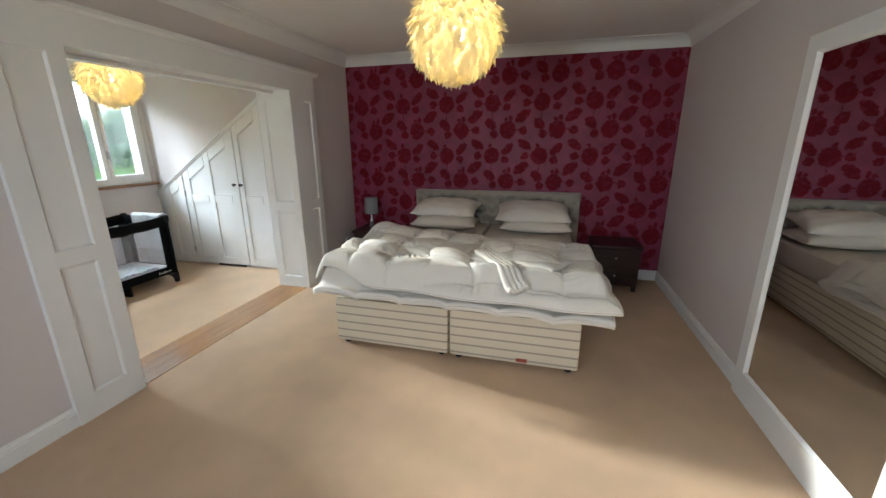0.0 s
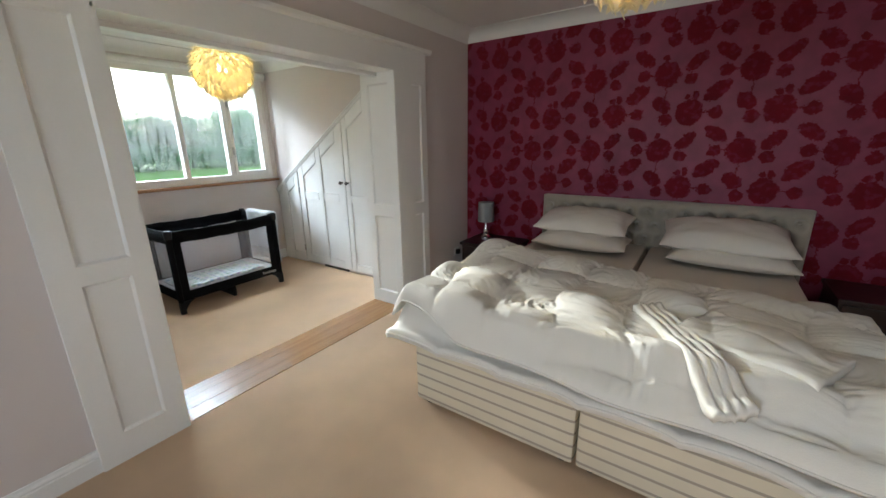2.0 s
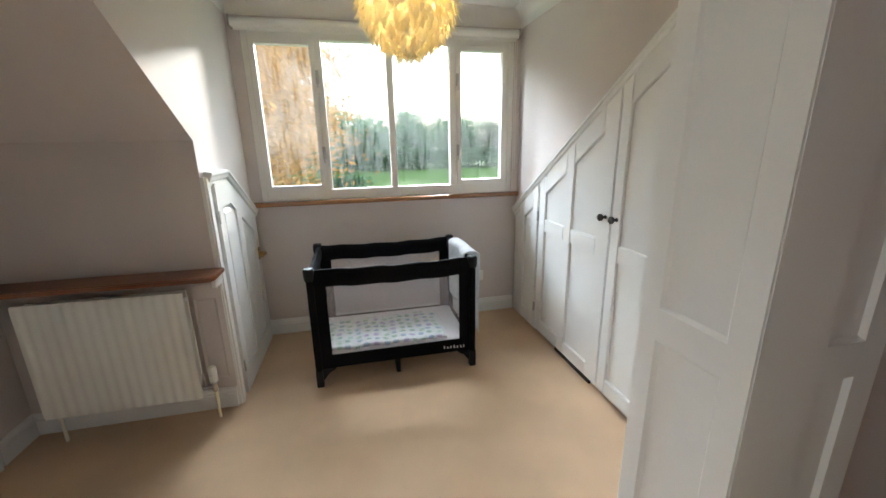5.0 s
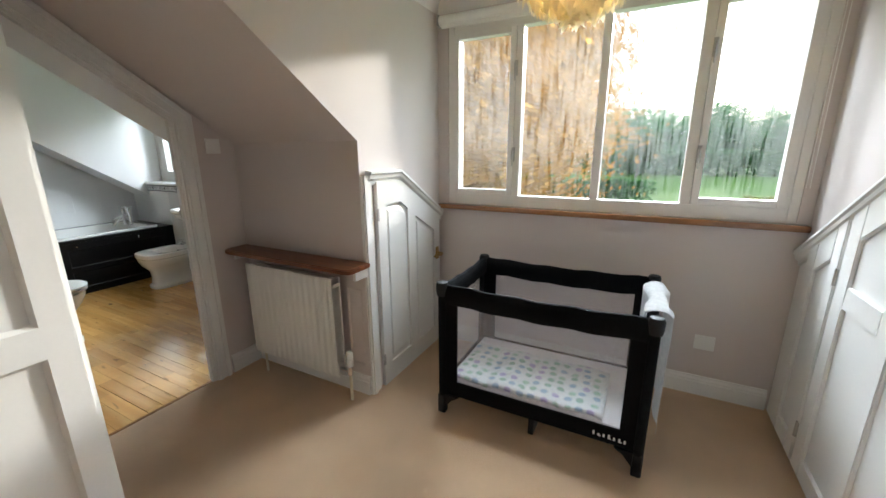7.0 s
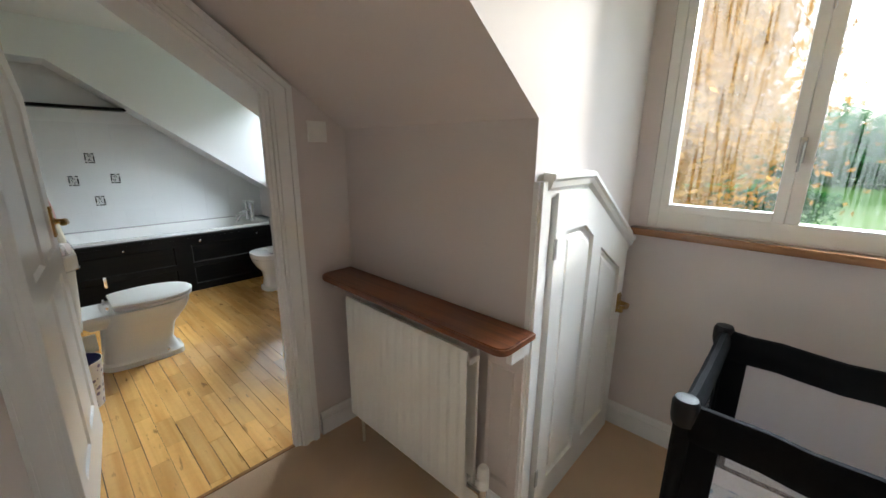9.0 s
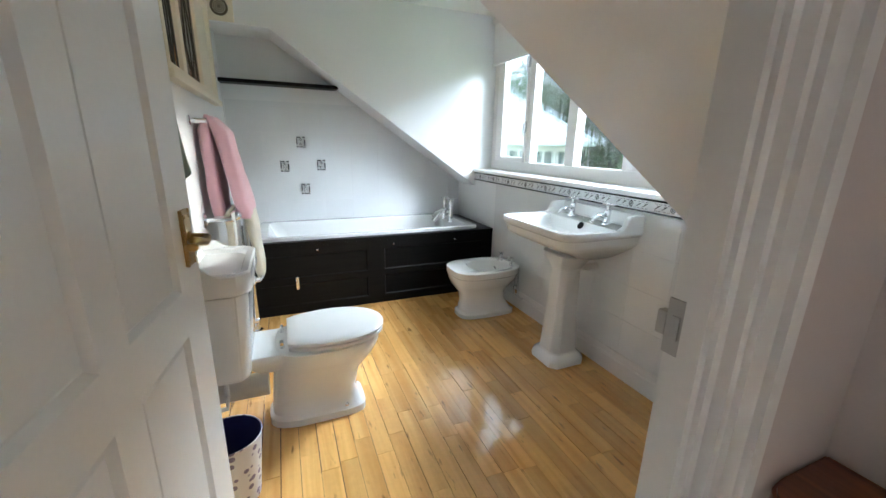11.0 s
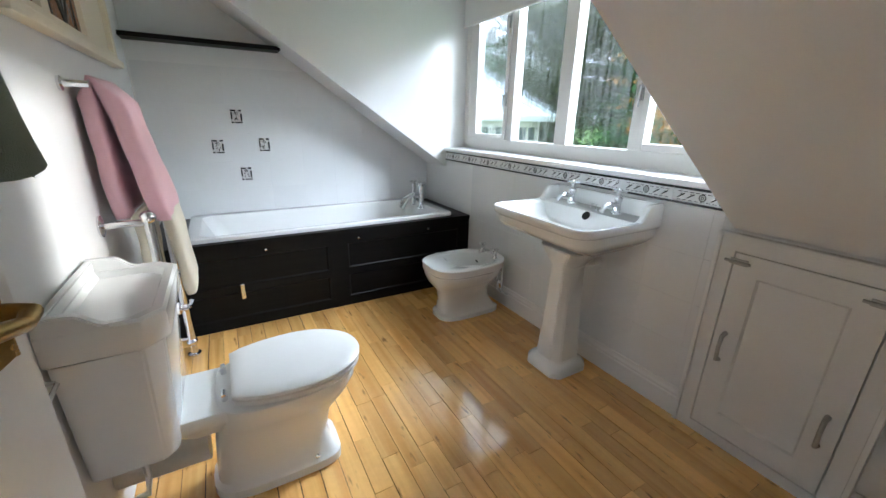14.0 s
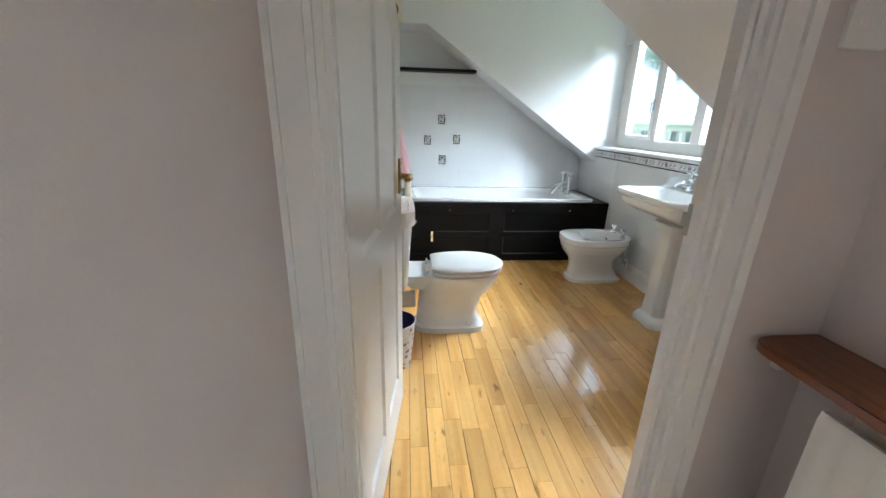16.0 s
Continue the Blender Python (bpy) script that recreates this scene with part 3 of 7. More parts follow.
def stripe_nodes(m):
    """Grey-brown horizontal stripes woven into the ticking."""
    n, l = m.node_tree.nodes, m.node_tree.links
    hsv = next(k for k in n if k.bl_idname == "ShaderNodeHueSaturation")
    geo = next(k for k in n if k.bl_idname == "ShaderNodeNewGeometry")
    sx = n.new("ShaderNodeSeparateXYZ")
    l.new(geo.outputs["Position"], sx.inputs[0])
    md = n.new("ShaderNodeMath")
    md.operation = "PINGPONG"
    md.inputs[1].default_value = 0.033
    l.new(sx.outputs["Z"], md.inputs[0])
    r = n.new("ShaderNodeMapRange")
    r.inputs[1].default_value, r.inputs[2].default_value = 0.0075, 0.0055
    l.new(md.outputs[0], r.inputs[0])
    mx = n.new("ShaderNodeMix")
    mx.data_type = "RGBA"
    mx.inputs[6].default_value, mx.inputs[7].default_value = (0.70, 0.62, 0.47, 1), (0.40, 0.335, 0.26, 1)
    l.new(r.outputs[0], mx.inputs[0])
    l.new(mx.outputs[2], hsv.inputs["Color"])


stripe_nodes(STRIPE)
RED_TAG = mat("red_fabric_tag", (0.32, 0.06, 0.03), 0.7)
for x0, x1, tagx in ((-1.50, -0.608, None), (-0.598, 0.29, -0.12)):
    bed = base("divan_bed", "cream divan base with brown stripes and a mattress", "bed", "divans side by side")
    bm = BM()
    box(bm, x0, 2.42, 0.035, x1, 4.47, 0.385, 0.022)
    part("divan_base", bm, STRIPE, bed, smooth=True)
    bm = BM()
    box(bm, x0 + 0.005, 2.44, 0.388, x1 - 0.005, 4.48, 0.60, 0.035)
    part("mattress", bm, SHEET, bed, "cream fitted sheet over the mattress", smooth=True)
    bm = BM()
    tube(bm, [(x0 + 0.02, 2.425, 0.386), (x1 - 0.02, 2.425, 0.386)], 0.008, 6)
    part("piping", bm, STRIPE, bed)
    for fx in (x0 + 0.06, x1 - 0.06):
        for fy in (2.48, 4.38):
            bm = BM()
            lathe(bm, [(0.02, 0.0), (0.026, 0.006), (0.026, 0.024), (0.014, 0.028), (0.014, 0.04)], pose(fx, fy, 0), 12)
            part("castor", bm, BLACKPLASTIC, bed, smooth=True)
    if tagx is not None:
        bm = BM()
        box(bm, tagx, 2.414, 0.055, tagx + 0.075, 2.42, 0.08, 0.002)
        part("label_tag", bm, RED_TAG, bed, "small red maker's tag")

# headboard, deep-buttoned
board = base("headboard", "grey velvet deep-buttoned headboard behind the pillows", "headboard")
bm = BM()
hx0, hx1, hz0, hz1 = -1.545, 0.375, 0.36, 0.97
buttons = []
for r in range(4):
    for c in range(14):
        bx = hx0 + 0.07 + (c + (0.5 if r % 2 else 0)) * 0.137
        if bx < hx1 - 0.05:
            buttons.append((bx, hz1 - 0.095 - r * 0.115))
gx, gz = 150, 48
rows = []
for j in range(gz + 1):
    row = []
    for i in range(gx + 1):
        x, z = hx0 + (hx1 - hx0) * i / gx, hz0 + (hz1 - hz0) * j / gz
        e = min(x - hx0, hx1 - x, hz1 - z, 0.06) / 0.06
        d = min((((x - a) ** 2 + (z - b) ** 2) for a, b in buttons)) ** 0.5
        y = 4.515 - 0.05 * max(0, e) ** 0.5 + 0.068 * math.exp(-(d / 0.036) ** 2) - 0.008 * min(1, d / 0.07)
        row.append(bm.verts.new((x, y, z)))
    rows.append(row)
for j in range(gz):
    for i in range(gx):
        bm.faces.new((rows[j][i], rows[j][i + 1], rows[j + 1][i + 1], rows[j + 1][i]))
part("padding", bm, UPHOLSTERY, board, smooth="all")
bm = BM()
box(bm, hx0, 4.535, hz0, hx1, 4.575, hz1, 0.012)
part("back_board", bm, UPHOLSTERY, board)
for bx, bz in buttons:
    if bz > 0.55:
        bm = BM()
        lathe(bm, [(0.010, 0), (0.013, 0.004), (0.009, 0.010), (0.002, 0.012)], pose(bx, 4.526, bz, 90, 0, 0), 8)
        part("button", bm, UPHOLSTERY, board)
for lx in (-1.3, 0.12):
    bm = BM()
    box(bm, lx - 0.04, 4.53, 0.0, lx + 0.04, 4.56, 0.40)
    part("strut", bm, DARKWOOD, board)

for k, (cx, cy, cz, w, d, h, tr, ti) in enumerate(((-1.06, 4.10, 0.665, 0.70, 0.46, 0.15, 2, -2), (-1.08, 4.20, 0.80, 0.72, 0.44, 0.17, -1, 9),
                                                 (-0.08, 4.16, 0.665, 0.72, 0.48, 0.15, 0, 0), (-0.12, 4.19, 0.79, 0.76, 0.48, 0.17, 2, 10))):
    bm = BM()
    cushion(bm, cx, cy, cz, w, d, h, tr, ti, seed=k * 3.1)
    thing("pillow", bm, PILLOW, ("plump" if k % 2 else "flattened") + " ivory cotton pillow stacked on the bed", "pillow", "pillows on the bed", smooth="all")


# duvets
def drape(x, y, x0, x1, y0, drop):
    """Height of cloth over the mattress, falling beyond its edges."""
    over = max(0, x0 - x, x - x1) ** 2 + max(0, y0 - y) ** 2
    return 0.602 - min(drop, 2.2 * over ** 0.5 * (over ** 0.5 / (over ** 0.5 + 0.06)))


def lower_top(u, v):
    x = -1.585 + 2.03 * u + 0.015 * math.sin(9 * v)
    y = 2.285 - 0.06 * u + (1.06 + 0.1 * u) * v
    s = abs(math.sin(math.pi * 6 * u)) ** 0.5 * abs(math.sin(math.pi * 4.5 * v + 0.3)) ** 0.5
    z = drape(x, y, -1.50, 0.30, 2.43, 0.15) + 0.05 + 0.035 * s + 0.012 * noise.noise(Vector((x * 5, y * 5, 1)))
    return Vector((x, y, z))


bm = BM()
sheet(bm, 90, 60, lower_top, lambda u, v: 0.045 + 0.03 * min(1, 12 * min(u, 1 - u, v, 1 - v)))
lower_duvet = thing("duvet", bm, LINEN, "white quilted duvet hanging over the foot of the bed", "duvet", smooth="all")


def hem(top, drop, parent, k=60):
    """The stitched edge all round a duvet."""
    loop = [(i / k, 0) for i in range(k)] + [(1, i / k) for i in range(k)] + [(1 - i / k, 1) for i in range(k)] + [(0, 1 - i / k) for i in range(k)]
    bm = BM()
    tube(bm, [top(u, v) - Vector((0, 0, drop)) for u, v in loop], 0.006, 6, closed=True)
    part("hem", bm, LINEN, parent, "stitched white edge", smooth="all")


hem(lower_top, 0.022, lower_duvet)


def upper_top(u, v):
    bulge = 0.05 * math.sin(math.pi * u)
    x = -1.60 + 2.08 * u + 0.04 * v * (0.5 - u) + 0.012 * math.sin(14 * v)
    y = 2.36 - 0.15 * u - bulge + (1.0 + 0.10 * math.sin(4 * u + 0.5)) * v + 0.015 * math.sin(20 * u)
    p = Vector((x, y, 0.3))
    cu = 7 * u + 0.25 * math.sin(3 * v) + 0.16 * noise.noise(p * 3.1)
    cv = 4 * v + 0.2 * math.sin(5 * u) + 0.16 * noise.noise(p * 2.7 + Vector((4, 0, 0)))
    a, b = abs(math.sin(math.pi * cu)) ** 0.42, abs(math.sin(math.pi * cv)) ** 0.42
    puff = (0.046 + 0.03 * noise.cell(Vector((math.floor(cu), math.floor(cv), 3.5)))) * a * b
    edge = min(1, 20 * min(u, 1 - u, v, 1 - v)) ** 0.5
    bend = 0.5 * noise.noise(p * 2.3)
    pull = 0.0
    for ang, fr, ph in ((0.5, 11.0, 1.0), (1.9, 9.0, 6.0), (2.7, 14.0, 11.0), (1.2, 20.0, 17.0), (0.0, 17.0, 23.0)):
        d = x * math.cos(ang + bend) + y * math.sin(ang + bend)
        e = -x * math.sin(ang + bend) + y * math.cos(ang + bend)
        r = max(0.0, 1 - 3.2 * abs(noise.noise(Vector((d * fr, e * 2.2, ph)))))
        pull += r * r * max(0.0, noise.noise(p * 2.9 + Vector((ph, 0, 0))) + 0.35)
    w = 0.014 * noise.noise(p * 3.3) + 0.018 * pull * (1.15 - a * b)
    heap = 0.06 * math.exp(-((x + 1.45) / 0.17) ** 2 - ((y - 3.27) / 0.17) ** 2)
    z = drape(x, y, -1.52, 0.34, 2.36, 0.10) + 0.07 + (0.045 + puff + w) * edge + heap
    return Vector((x, y, z))


bm = BM()
sheet(bm, 260, 160, upper_top, lambda u, v: 0.018 + 0.05 * min(1, 16 * min(u, 1 - u, v, 1 - v)))
upper_duvet = thing("duvet", bm, LINEN, "puffy white down duvet with square quilting, loosely spread", "duvet", smooth="all")


hem(upper_top, 0.009, upper_duvet)


def duvet_height(x, y):
    """The upper duvet's height near a place."""
    u = (x + 1.60) / 2.08
    v = (y - 2.36 + 0.15 * u + 0.05 * math.sin(math.pi * u)) / (1.0 + 0.10 * math.sin(4 * u + 0.5))
    return upper_top(min(1, max(0, u)), min(1, max(0, v))).z


def folded(name_label, a, b, width, folds, lift, seed):
    """A folded cotton sheet lying on the duvet from a to b."""
    a, b = Vector((*a, 0)), Vector((*b, 0))
    along = b - a
    side = Vector((-along.y, along.x, 0)).normalized()

    def top(u, v):
        p = a + along * v + side * (u - 0.5) * width * (1 + 0.15 * noise.noise(Vector((v * 3, seed, u))))
        z = duvet_height(p.x, p.y)
        ridge = abs(math.sin(math.pi * folds * u)) ** 0.6 * 0.009
        return Vector((p.x, p.y, z * 0.5 + 0.5 * 0.735 + lift + ridge + 0.009 * noise.noise(p * 9)))
    bm = BM()
    sheet(bm, 36, 40, top, lambda u, v: 0.014 + lift * 0.7)
    thing("folded_sheet", bm, LINEN, name_label, "bed sheet", "folded sheets on the duvet", smooth="all")


folded("long white sheet folded into pleats on the duvet", (-0.42, 2.72), (-0.11, 2.20), 0.12, 4, 0.022, 1.0)
folded("white sheet folded flat, lying on the duvet", (-0.24, 2.66), (0.14, 2.46), 0.27, 2, 0.026, 5.0)


# bedside tables
def bedside(x0, x1):
    t = base("bedside_table", "dark wooden bedside table with drawers", "bedside table", "bedside tables")
    bm = BM()
    box(bm, x0, 4.12, 0.46, x1, 4.575, 0.49, 0.006)
    part("table_top", bm, DARKWOOD, t)
    bm = BM()
    box(bm, x0 + 0.015, 4.15, 0.06, x1 - 0.015, 4.57, 0.46)
    part("carcass", bm, DARKWOOD, t)
    for z0, z1 in ((0.09, 0.265), (0.28, 0.45)):
        bm = BM()
        box(bm, x0 + 0.03, 4.135, z0, x1 - 0.03, 4.15, z1, 0.004)
        d = part("drawer", bm, DARKWOOD, t)
        bm = BM()
        lathe(bm, [(0.006, 0), (0.006, 0.012), (0.013, 0.018), (0.012, 0.026), (0.003, 0.03)], pose((x0 + x1) / 2, 4.135, (z0 + z1) / 2, 90, 0, 0), 12)
        part("knob", bm, STEEL, d, "steel knob", smooth=True)
    for lx in (x0 + 0.02, x1 - 0.06):
        for ly in (4.155, 4.52):
            bm = BM()
            box(bm, lx, ly, 0.0, lx + 0.04, ly + 0.04, 0.06, 0.003)
            part("leg", bm, DARKWOOD, t)


bedside(-2.26, -1.70)
bedside(0.50, 0.99)

SHADE = mat("grey_fabric_shade", (0.28, 0.28, 0.28), 0.85, vary=0.08, scale=15, fine=400, fine_bump=0.03, bump=0.0)
lamp = base("table_lamp", "small silver table lamp with a grey fabric shade", "lamp")
LX, LY = -2.12, 4.42
bm = BM()
lathe(bm, [(0.055, 0.49), (0.055, 0.50), (0.035, 0.51), (0.022, 0.53), (0.028, 0.56), (0.018, 0.60), (0.010, 0.63), (0.010, 0.69)], pose(LX, LY, 0))
part("lamp_base", bm, CHROME, lamp, "polished metal base", smooth=True)
bm = BM()
lathe(bm, [(0.083, 0.665), (0.085, 0.664), (0.080, 0.86), (0.078, 0.86)], pose(LX, LY, 0), 28)
part("shade", bm, SHADE, lamp, smooth=True)

# assumed south window, unseen behind the start of the walk, added for the fill lamp
window_4 = tagged(new("window_4"), "assumed, unseen bedroom window with a plain white frame", "window", kind="structure")
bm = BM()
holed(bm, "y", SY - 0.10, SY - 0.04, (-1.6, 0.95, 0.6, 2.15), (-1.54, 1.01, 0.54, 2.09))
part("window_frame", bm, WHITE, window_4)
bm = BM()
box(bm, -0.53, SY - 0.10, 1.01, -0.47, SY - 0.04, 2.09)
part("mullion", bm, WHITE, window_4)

# tall mirror on the east wall
mir = base("wall_mirror", "tall mirror in a broad white painted frame", "mirror")
mz0, mz1, my0, my1 = 0.0, 2.02, 1.40, 2.54
bm = BM()
panelled(bm, (EX, my1, mz0), (0, -1, 0), (0, 0, 1), (-1, 0, 0), my1 - my0, mz1, [(0.085, 0.165, my1 - my0 - 0.085, 1.94)], t=0.04, sunk=0.02, bead=0.02)
part("frame", bm, WHITE, mir)
bm = BM()
box(bm, EX - 0.026, my0 + 0.10, 0.18, EX - 0.021, my1 - 0.10, 1.925)
part("glass", bm, MIRROR, mir, "clear mirror glass")

# socket with a black plug by the skirting
def outlet(x, y, z, nrm, label, plug=False, w=0.086):
    t = base("wall_socket", label, "socket")
    nx, ny = nrm
    bm = BM()
    if nx:
        box(bm, x, y - w / 2, z - 0.043, x + nx * 0.011, y + w / 2, z + 0.043, 0.003)
    else:
        box(bm, x - w / 2, y, z - 0.043, x + w / 2, y + ny * 0.011, z + 0.043, 0.003)
    part("face_plate", bm, PLASTIC, t)
    bm = BM()
    if plug:
        box(bm, x + nx * 0.011, y - 0.024, z - 0.028, x + nx * 0.045, y + 0.024, z + 0.024, 0.006)
        part("plug", bm, BLACKPLASTIC, t, "black mains plug")
    else:
        for o in (-0.018, 0.018):
            bm = BM()
            if nx:
                box(bm, x + nx * 0.0105, y + o - 0.006, z + 0.006, x + nx * 0.0145, y + o + 0.006, z + 0.026, 0.001)
            else:
                box(bm, x + o - 0.006, y + ny * 0.0105, z - 0.006, x + o + 0.006, y + ny * 0.0145, z + 0.012, 0.001)
            part("rocker", bm, PLASTIC, t)


outlet(WX, 4.35, 0.31, (1, 0), "white wall socket with a black plug in it", plug=True)


# feather pendant lamps
FEATHER = mat("white_feather", (0.90, 0.84, 0.66), 0.8, vary=0.05, scale=20, bump=0)


def feather_glow(m):
    """Thin feathers that let the bulb's light through."""
    n, l = m.node_tree.nodes, m.node_tree.links
    tr = n.new("ShaderNodeBsdfTranslucent")
    tr.inputs["Color"].default_value = (0.98, 0.91, 0.70, 1)
    mx = n.new("ShaderNodeMixShader")
    mx.inputs[0].default_value = 0.6
    out = n["Material Output"]
    l.new(n["Principled BSDF"].outputs[0], mx.inputs[1])
    l.new(tr.outputs[0], mx.inputs[2])
    l.new(mx.outputs[0], out.inputs["Surface"])


feather_glow(FEATHER)
BULB = bpy.data.materials.new("lit_bulb")
BULB.use_nodes = True
_e = BULB.node_tree.nodes["Principled BSDF"]
_e.inputs["Emission Color"].default_value = (1.0, 0.76, 0.40, 1)
_e.inputs["Emission Strength"].default_value = 26.0


def pendant(cx, cy, cz, R, ceiling, seed):
    t = base("pendant_lamp", "round pendant lamp covered in cream feathers, lit from inside", "lamp", "feather pendants")
    rnd = random.Random(seed)
    bm = BM()
    for k in range(1500):
        zz = 1 - 2 * (k + 0.5) / 1500
        ph = k * 2.399963
        d = Vector(((1 - zz * zz) ** 0.5 * math.cos(ph), (1 - zz * zz) ** 0.5 * math.sin(ph), zz))
        down = Vector((0, 0, -1)) - d * (-d.z)
        if down.length < 0.05:
            down = d.orthogonal()
        down.normalize()
        down = (Matrix.Rotation(rnd.uniform(-0.7, 0.7), 3, d) @ down)
        side = d.cross(down)
        p = Vector((cx, cy, cz)) + d * R * rnd.uniform(0.80, 0.87)
        L, w = rnd.uniform(0.055, 0.09), rnd.uniform(0.010, 0.018)
        curl = rnd.uniform(0.1, 0.75)
        prev = None
        for s in range(5):
            f = s / 4
            c = p + down * L * f + d * (L * (0.10 * f + curl * f * f * 0.55))
            ww = w * (0.35 + 1.3 * f * (1.15 - f)) if s < 4 else w * 0.15
            tw = side * ww + d * ww * rnd.uniform(-0.3, 0.3)
            a, b = bm.verts.new(c - tw), bm.verts.new(c + tw)
            if prev:
                bm.faces.new((prev[0], prev[1], b, a))
            prev = (a, b)
    part("feather_cover", bm, FEATHER, t, "curled cream feathers", smooth="all")
    bm = BM()
    bmesh.ops.create_icosphere(bm, subdivisions=3, radius=R * 0.17, matrix=pose(cx, cy, cz))
    part("bulb", bm, BULB, t, "lit warm bulb", smooth="all")
    bm = BM()
    tube(bm, [(cx, cy, cz + R * 0.5), (cx, cy, ceiling - 0.02)], 0.004, 6)
    part("cord", bm, PLASTIC, t)
    bm = BM()
    lathe(bm, [(0.05, ceiling - 0.028), (0.05, ceiling - 0.01), (0.04, ceiling)], pose(cx, cy, 0), 20)
    part("ceiling_rose", bm, PLASTIC, t, smooth=True)


pendant(-0.505, 2.20, 2.075, 0.265, CZ, 3)
pendant(-3.85, 2.84, 2.10, 0.26, DZ, 8)

# ---- dressing room ----
bm = BM()
skirting(bm, (DX0, 1.782), (DX0, DY1 - 0.02), (1, 0), 0.12)
skirting(bm, (-3.96, DY0), (-3.96, 1.782), (1, 0), 0.12)
skirting(bm, (-3.96, DY0), (-3.735, DY0), (0, 1), 0.12)
skirting(bm, (DX1, DY0), (DX1, OY0 - 0.09), (-1, 0), 0.12)
structure("baseboard_dressing_room", bm, WHITE, "white moulded skirting board", "skirting board")


def outdoor_glass(name, streak_scale, fog, milk, low):
    """Window glass misted with condensation, with clear runs where drops have run down."""
    m = bpy.data.materials.new(name)
    m.use_nodes = True
    n, l = m.node_tree.nodes, m.node_tree.links
    n.remove(n["Principled BSDF"])
    out = n["Material Output"]
    geo = n.new("ShaderNodeNewGeometry")
    mp = n.new("ShaderNodeMapping")
    mp.inputs["Scale"].default_value = (1, 1, 0.045)
    l.new(geo.outputs["Position"], mp.inputs["Vector"])
    runs = n.new("ShaderNodeTexNoise")
    runs.inputs["Scale"].default_value, runs.inputs["Detail"].default_value = streak_scale, 2
    l.new(mp.outputs[0], runs.inputs["Vector"])
    drops = n.new("ShaderNodeTexVoronoi")
    drops.inputs["Scale"].default_value = 110
    l.new(geo.outputs["Position"], drops.inputs["Vector"])
    patch = n.new("ShaderNodeTexNoise")
    patch.inputs["Scale"].default_value = 3.0
    l.new(geo.outputs["Position"], patch.inputs["Vector"])
    run_mask = n.new("ShaderNodeMapRange")
    run_mask.inputs[1].default_value, run_mask.inputs[2].default_value = 0.53, 0.60
    run_mask.inputs[4].default_value = 0.8
    l.new(runs.outputs["Fac"], run_mask.inputs[0])
    fogm = n.new("ShaderNodeMapRange")
    fogm.inputs[1].default_value, fogm.inputs[2].default_value = 0.3, 0.62
    fogm.inputs[3].default_value, fogm.inputs[4].default_value = fog * 0.75, fog
    l.new(patch.outputs["Fac"], fogm.inputs[0])
    # the lowest hand's breadth has run clear
    sz = n.new("ShaderNodeSeparateXYZ")
    l.new(geo.outputs["Position"], sz.inputs[0])
    rise = n.new("ShaderNodeMapRange")
    rise.inputs[1].default_value, rise.inputs[2].default_value, rise.inputs[3].default_value = 1.12, 1.55, low
    l.new(sz.outputs["Z"], rise.inputs[0])
    thick = n.new("ShaderNodeMath")
    thick.operation = "MULTIPLY"
    l.new(fogm.outputs[0], thick.inputs[0])
    l.new(rise.outputs[0], thick.inputs[1])
    inv = n.new("ShaderNodeMath")
    inv.operation = "SUBTRACT"
    inv.use_clamp = True
    l.new(thick.outputs[0], inv.inputs[0])
    l.new(run_mask.outputs[0], inv.inputs[1])
    clear = n.new("ShaderNodeBsdfTransparent")
    clear.inputs["Color"].default_value = (0.96, 0.98, 0.97, 1)
    mist = n.new("ShaderNodeBsdfRefraction")
    mist.inputs["IOR"].default_value, mist.inputs["Roughness"].default_value = 1.03, 0.2
    bp = n.new("ShaderNodeBump")
    bp.inputs["Distance"].default_value, bp.inputs["Strength"].default_value = 0.004, 0.25
    l.new(drops.outputs["Distance"], bp.inputs["Height"])
    l.new(bp.outputs[0], mist.inputs["Normal"])
    haze = n.new("ShaderNodeBsdfTranslucent")
    haze.inputs["Color"].default_value = (0.9, 0.93, 0.95, 1)
    fogmix = n.new("ShaderNodeMixShader")
    fogmix.inputs[0].default_value = milk
    l.new(mist.outputs[0], fogmix.inputs[1])
    l.new(haze.outputs[0], fogmix.inputs[2])
    mx = n.new("ShaderNodeMixShader")
    l.new(inv.outputs[0], mx.inputs[0])
    l.new(clear.outputs[0], mx.inputs[1])
    l.new(fogmix.outputs[0], mx.inputs[2])
    gl = n.new("ShaderNodeBsdfGlossy")
    gl.inputs["Roughness"].default_value = 0.03
    fr = n.new("ShaderNodeLayerWeight")
    fr.inputs["Blend"].default_value = 0.5
    pw = n.new("ShaderNodeMath")
    pw.operation = "POWER"
    pw.inputs[1].default_value = 4.0
    l.new(fr.outputs["Facing"], pw.inputs[0])
    gain = n.new("ShaderNodeMath")
    gain.operation = "MULTIPLY_ADD"
    gain.inputs[1].default_value, gain.inputs[2].default_value = 0.5, 0.03
    l.new(pw.outputs[0], gain.inputs[0])
    mx2 = n.new("ShaderNodeMixShader")
    l.new(gain.outputs[0], mx2.inputs[0])
    l.new(mx.outputs[0], mx2.inputs[1])
    l.new(gl.outputs[0], mx2.inputs[2])
    l.new(mx2.outputs[0], out.inputs["Surface"])
    return m


GLASS_A = outdoor_glass("misted_window_glass", 95, 0.95, 0.05, 0.28)
GLASS_B = outdoor_glass("damp_window_glass", 80, 0.8, 0.03, 0.5)
WINWHITE = mat("white_window_paint", (0.80, 0.78, 0.74), 0.35, vary=0.03, scale=5, bump=0.01)


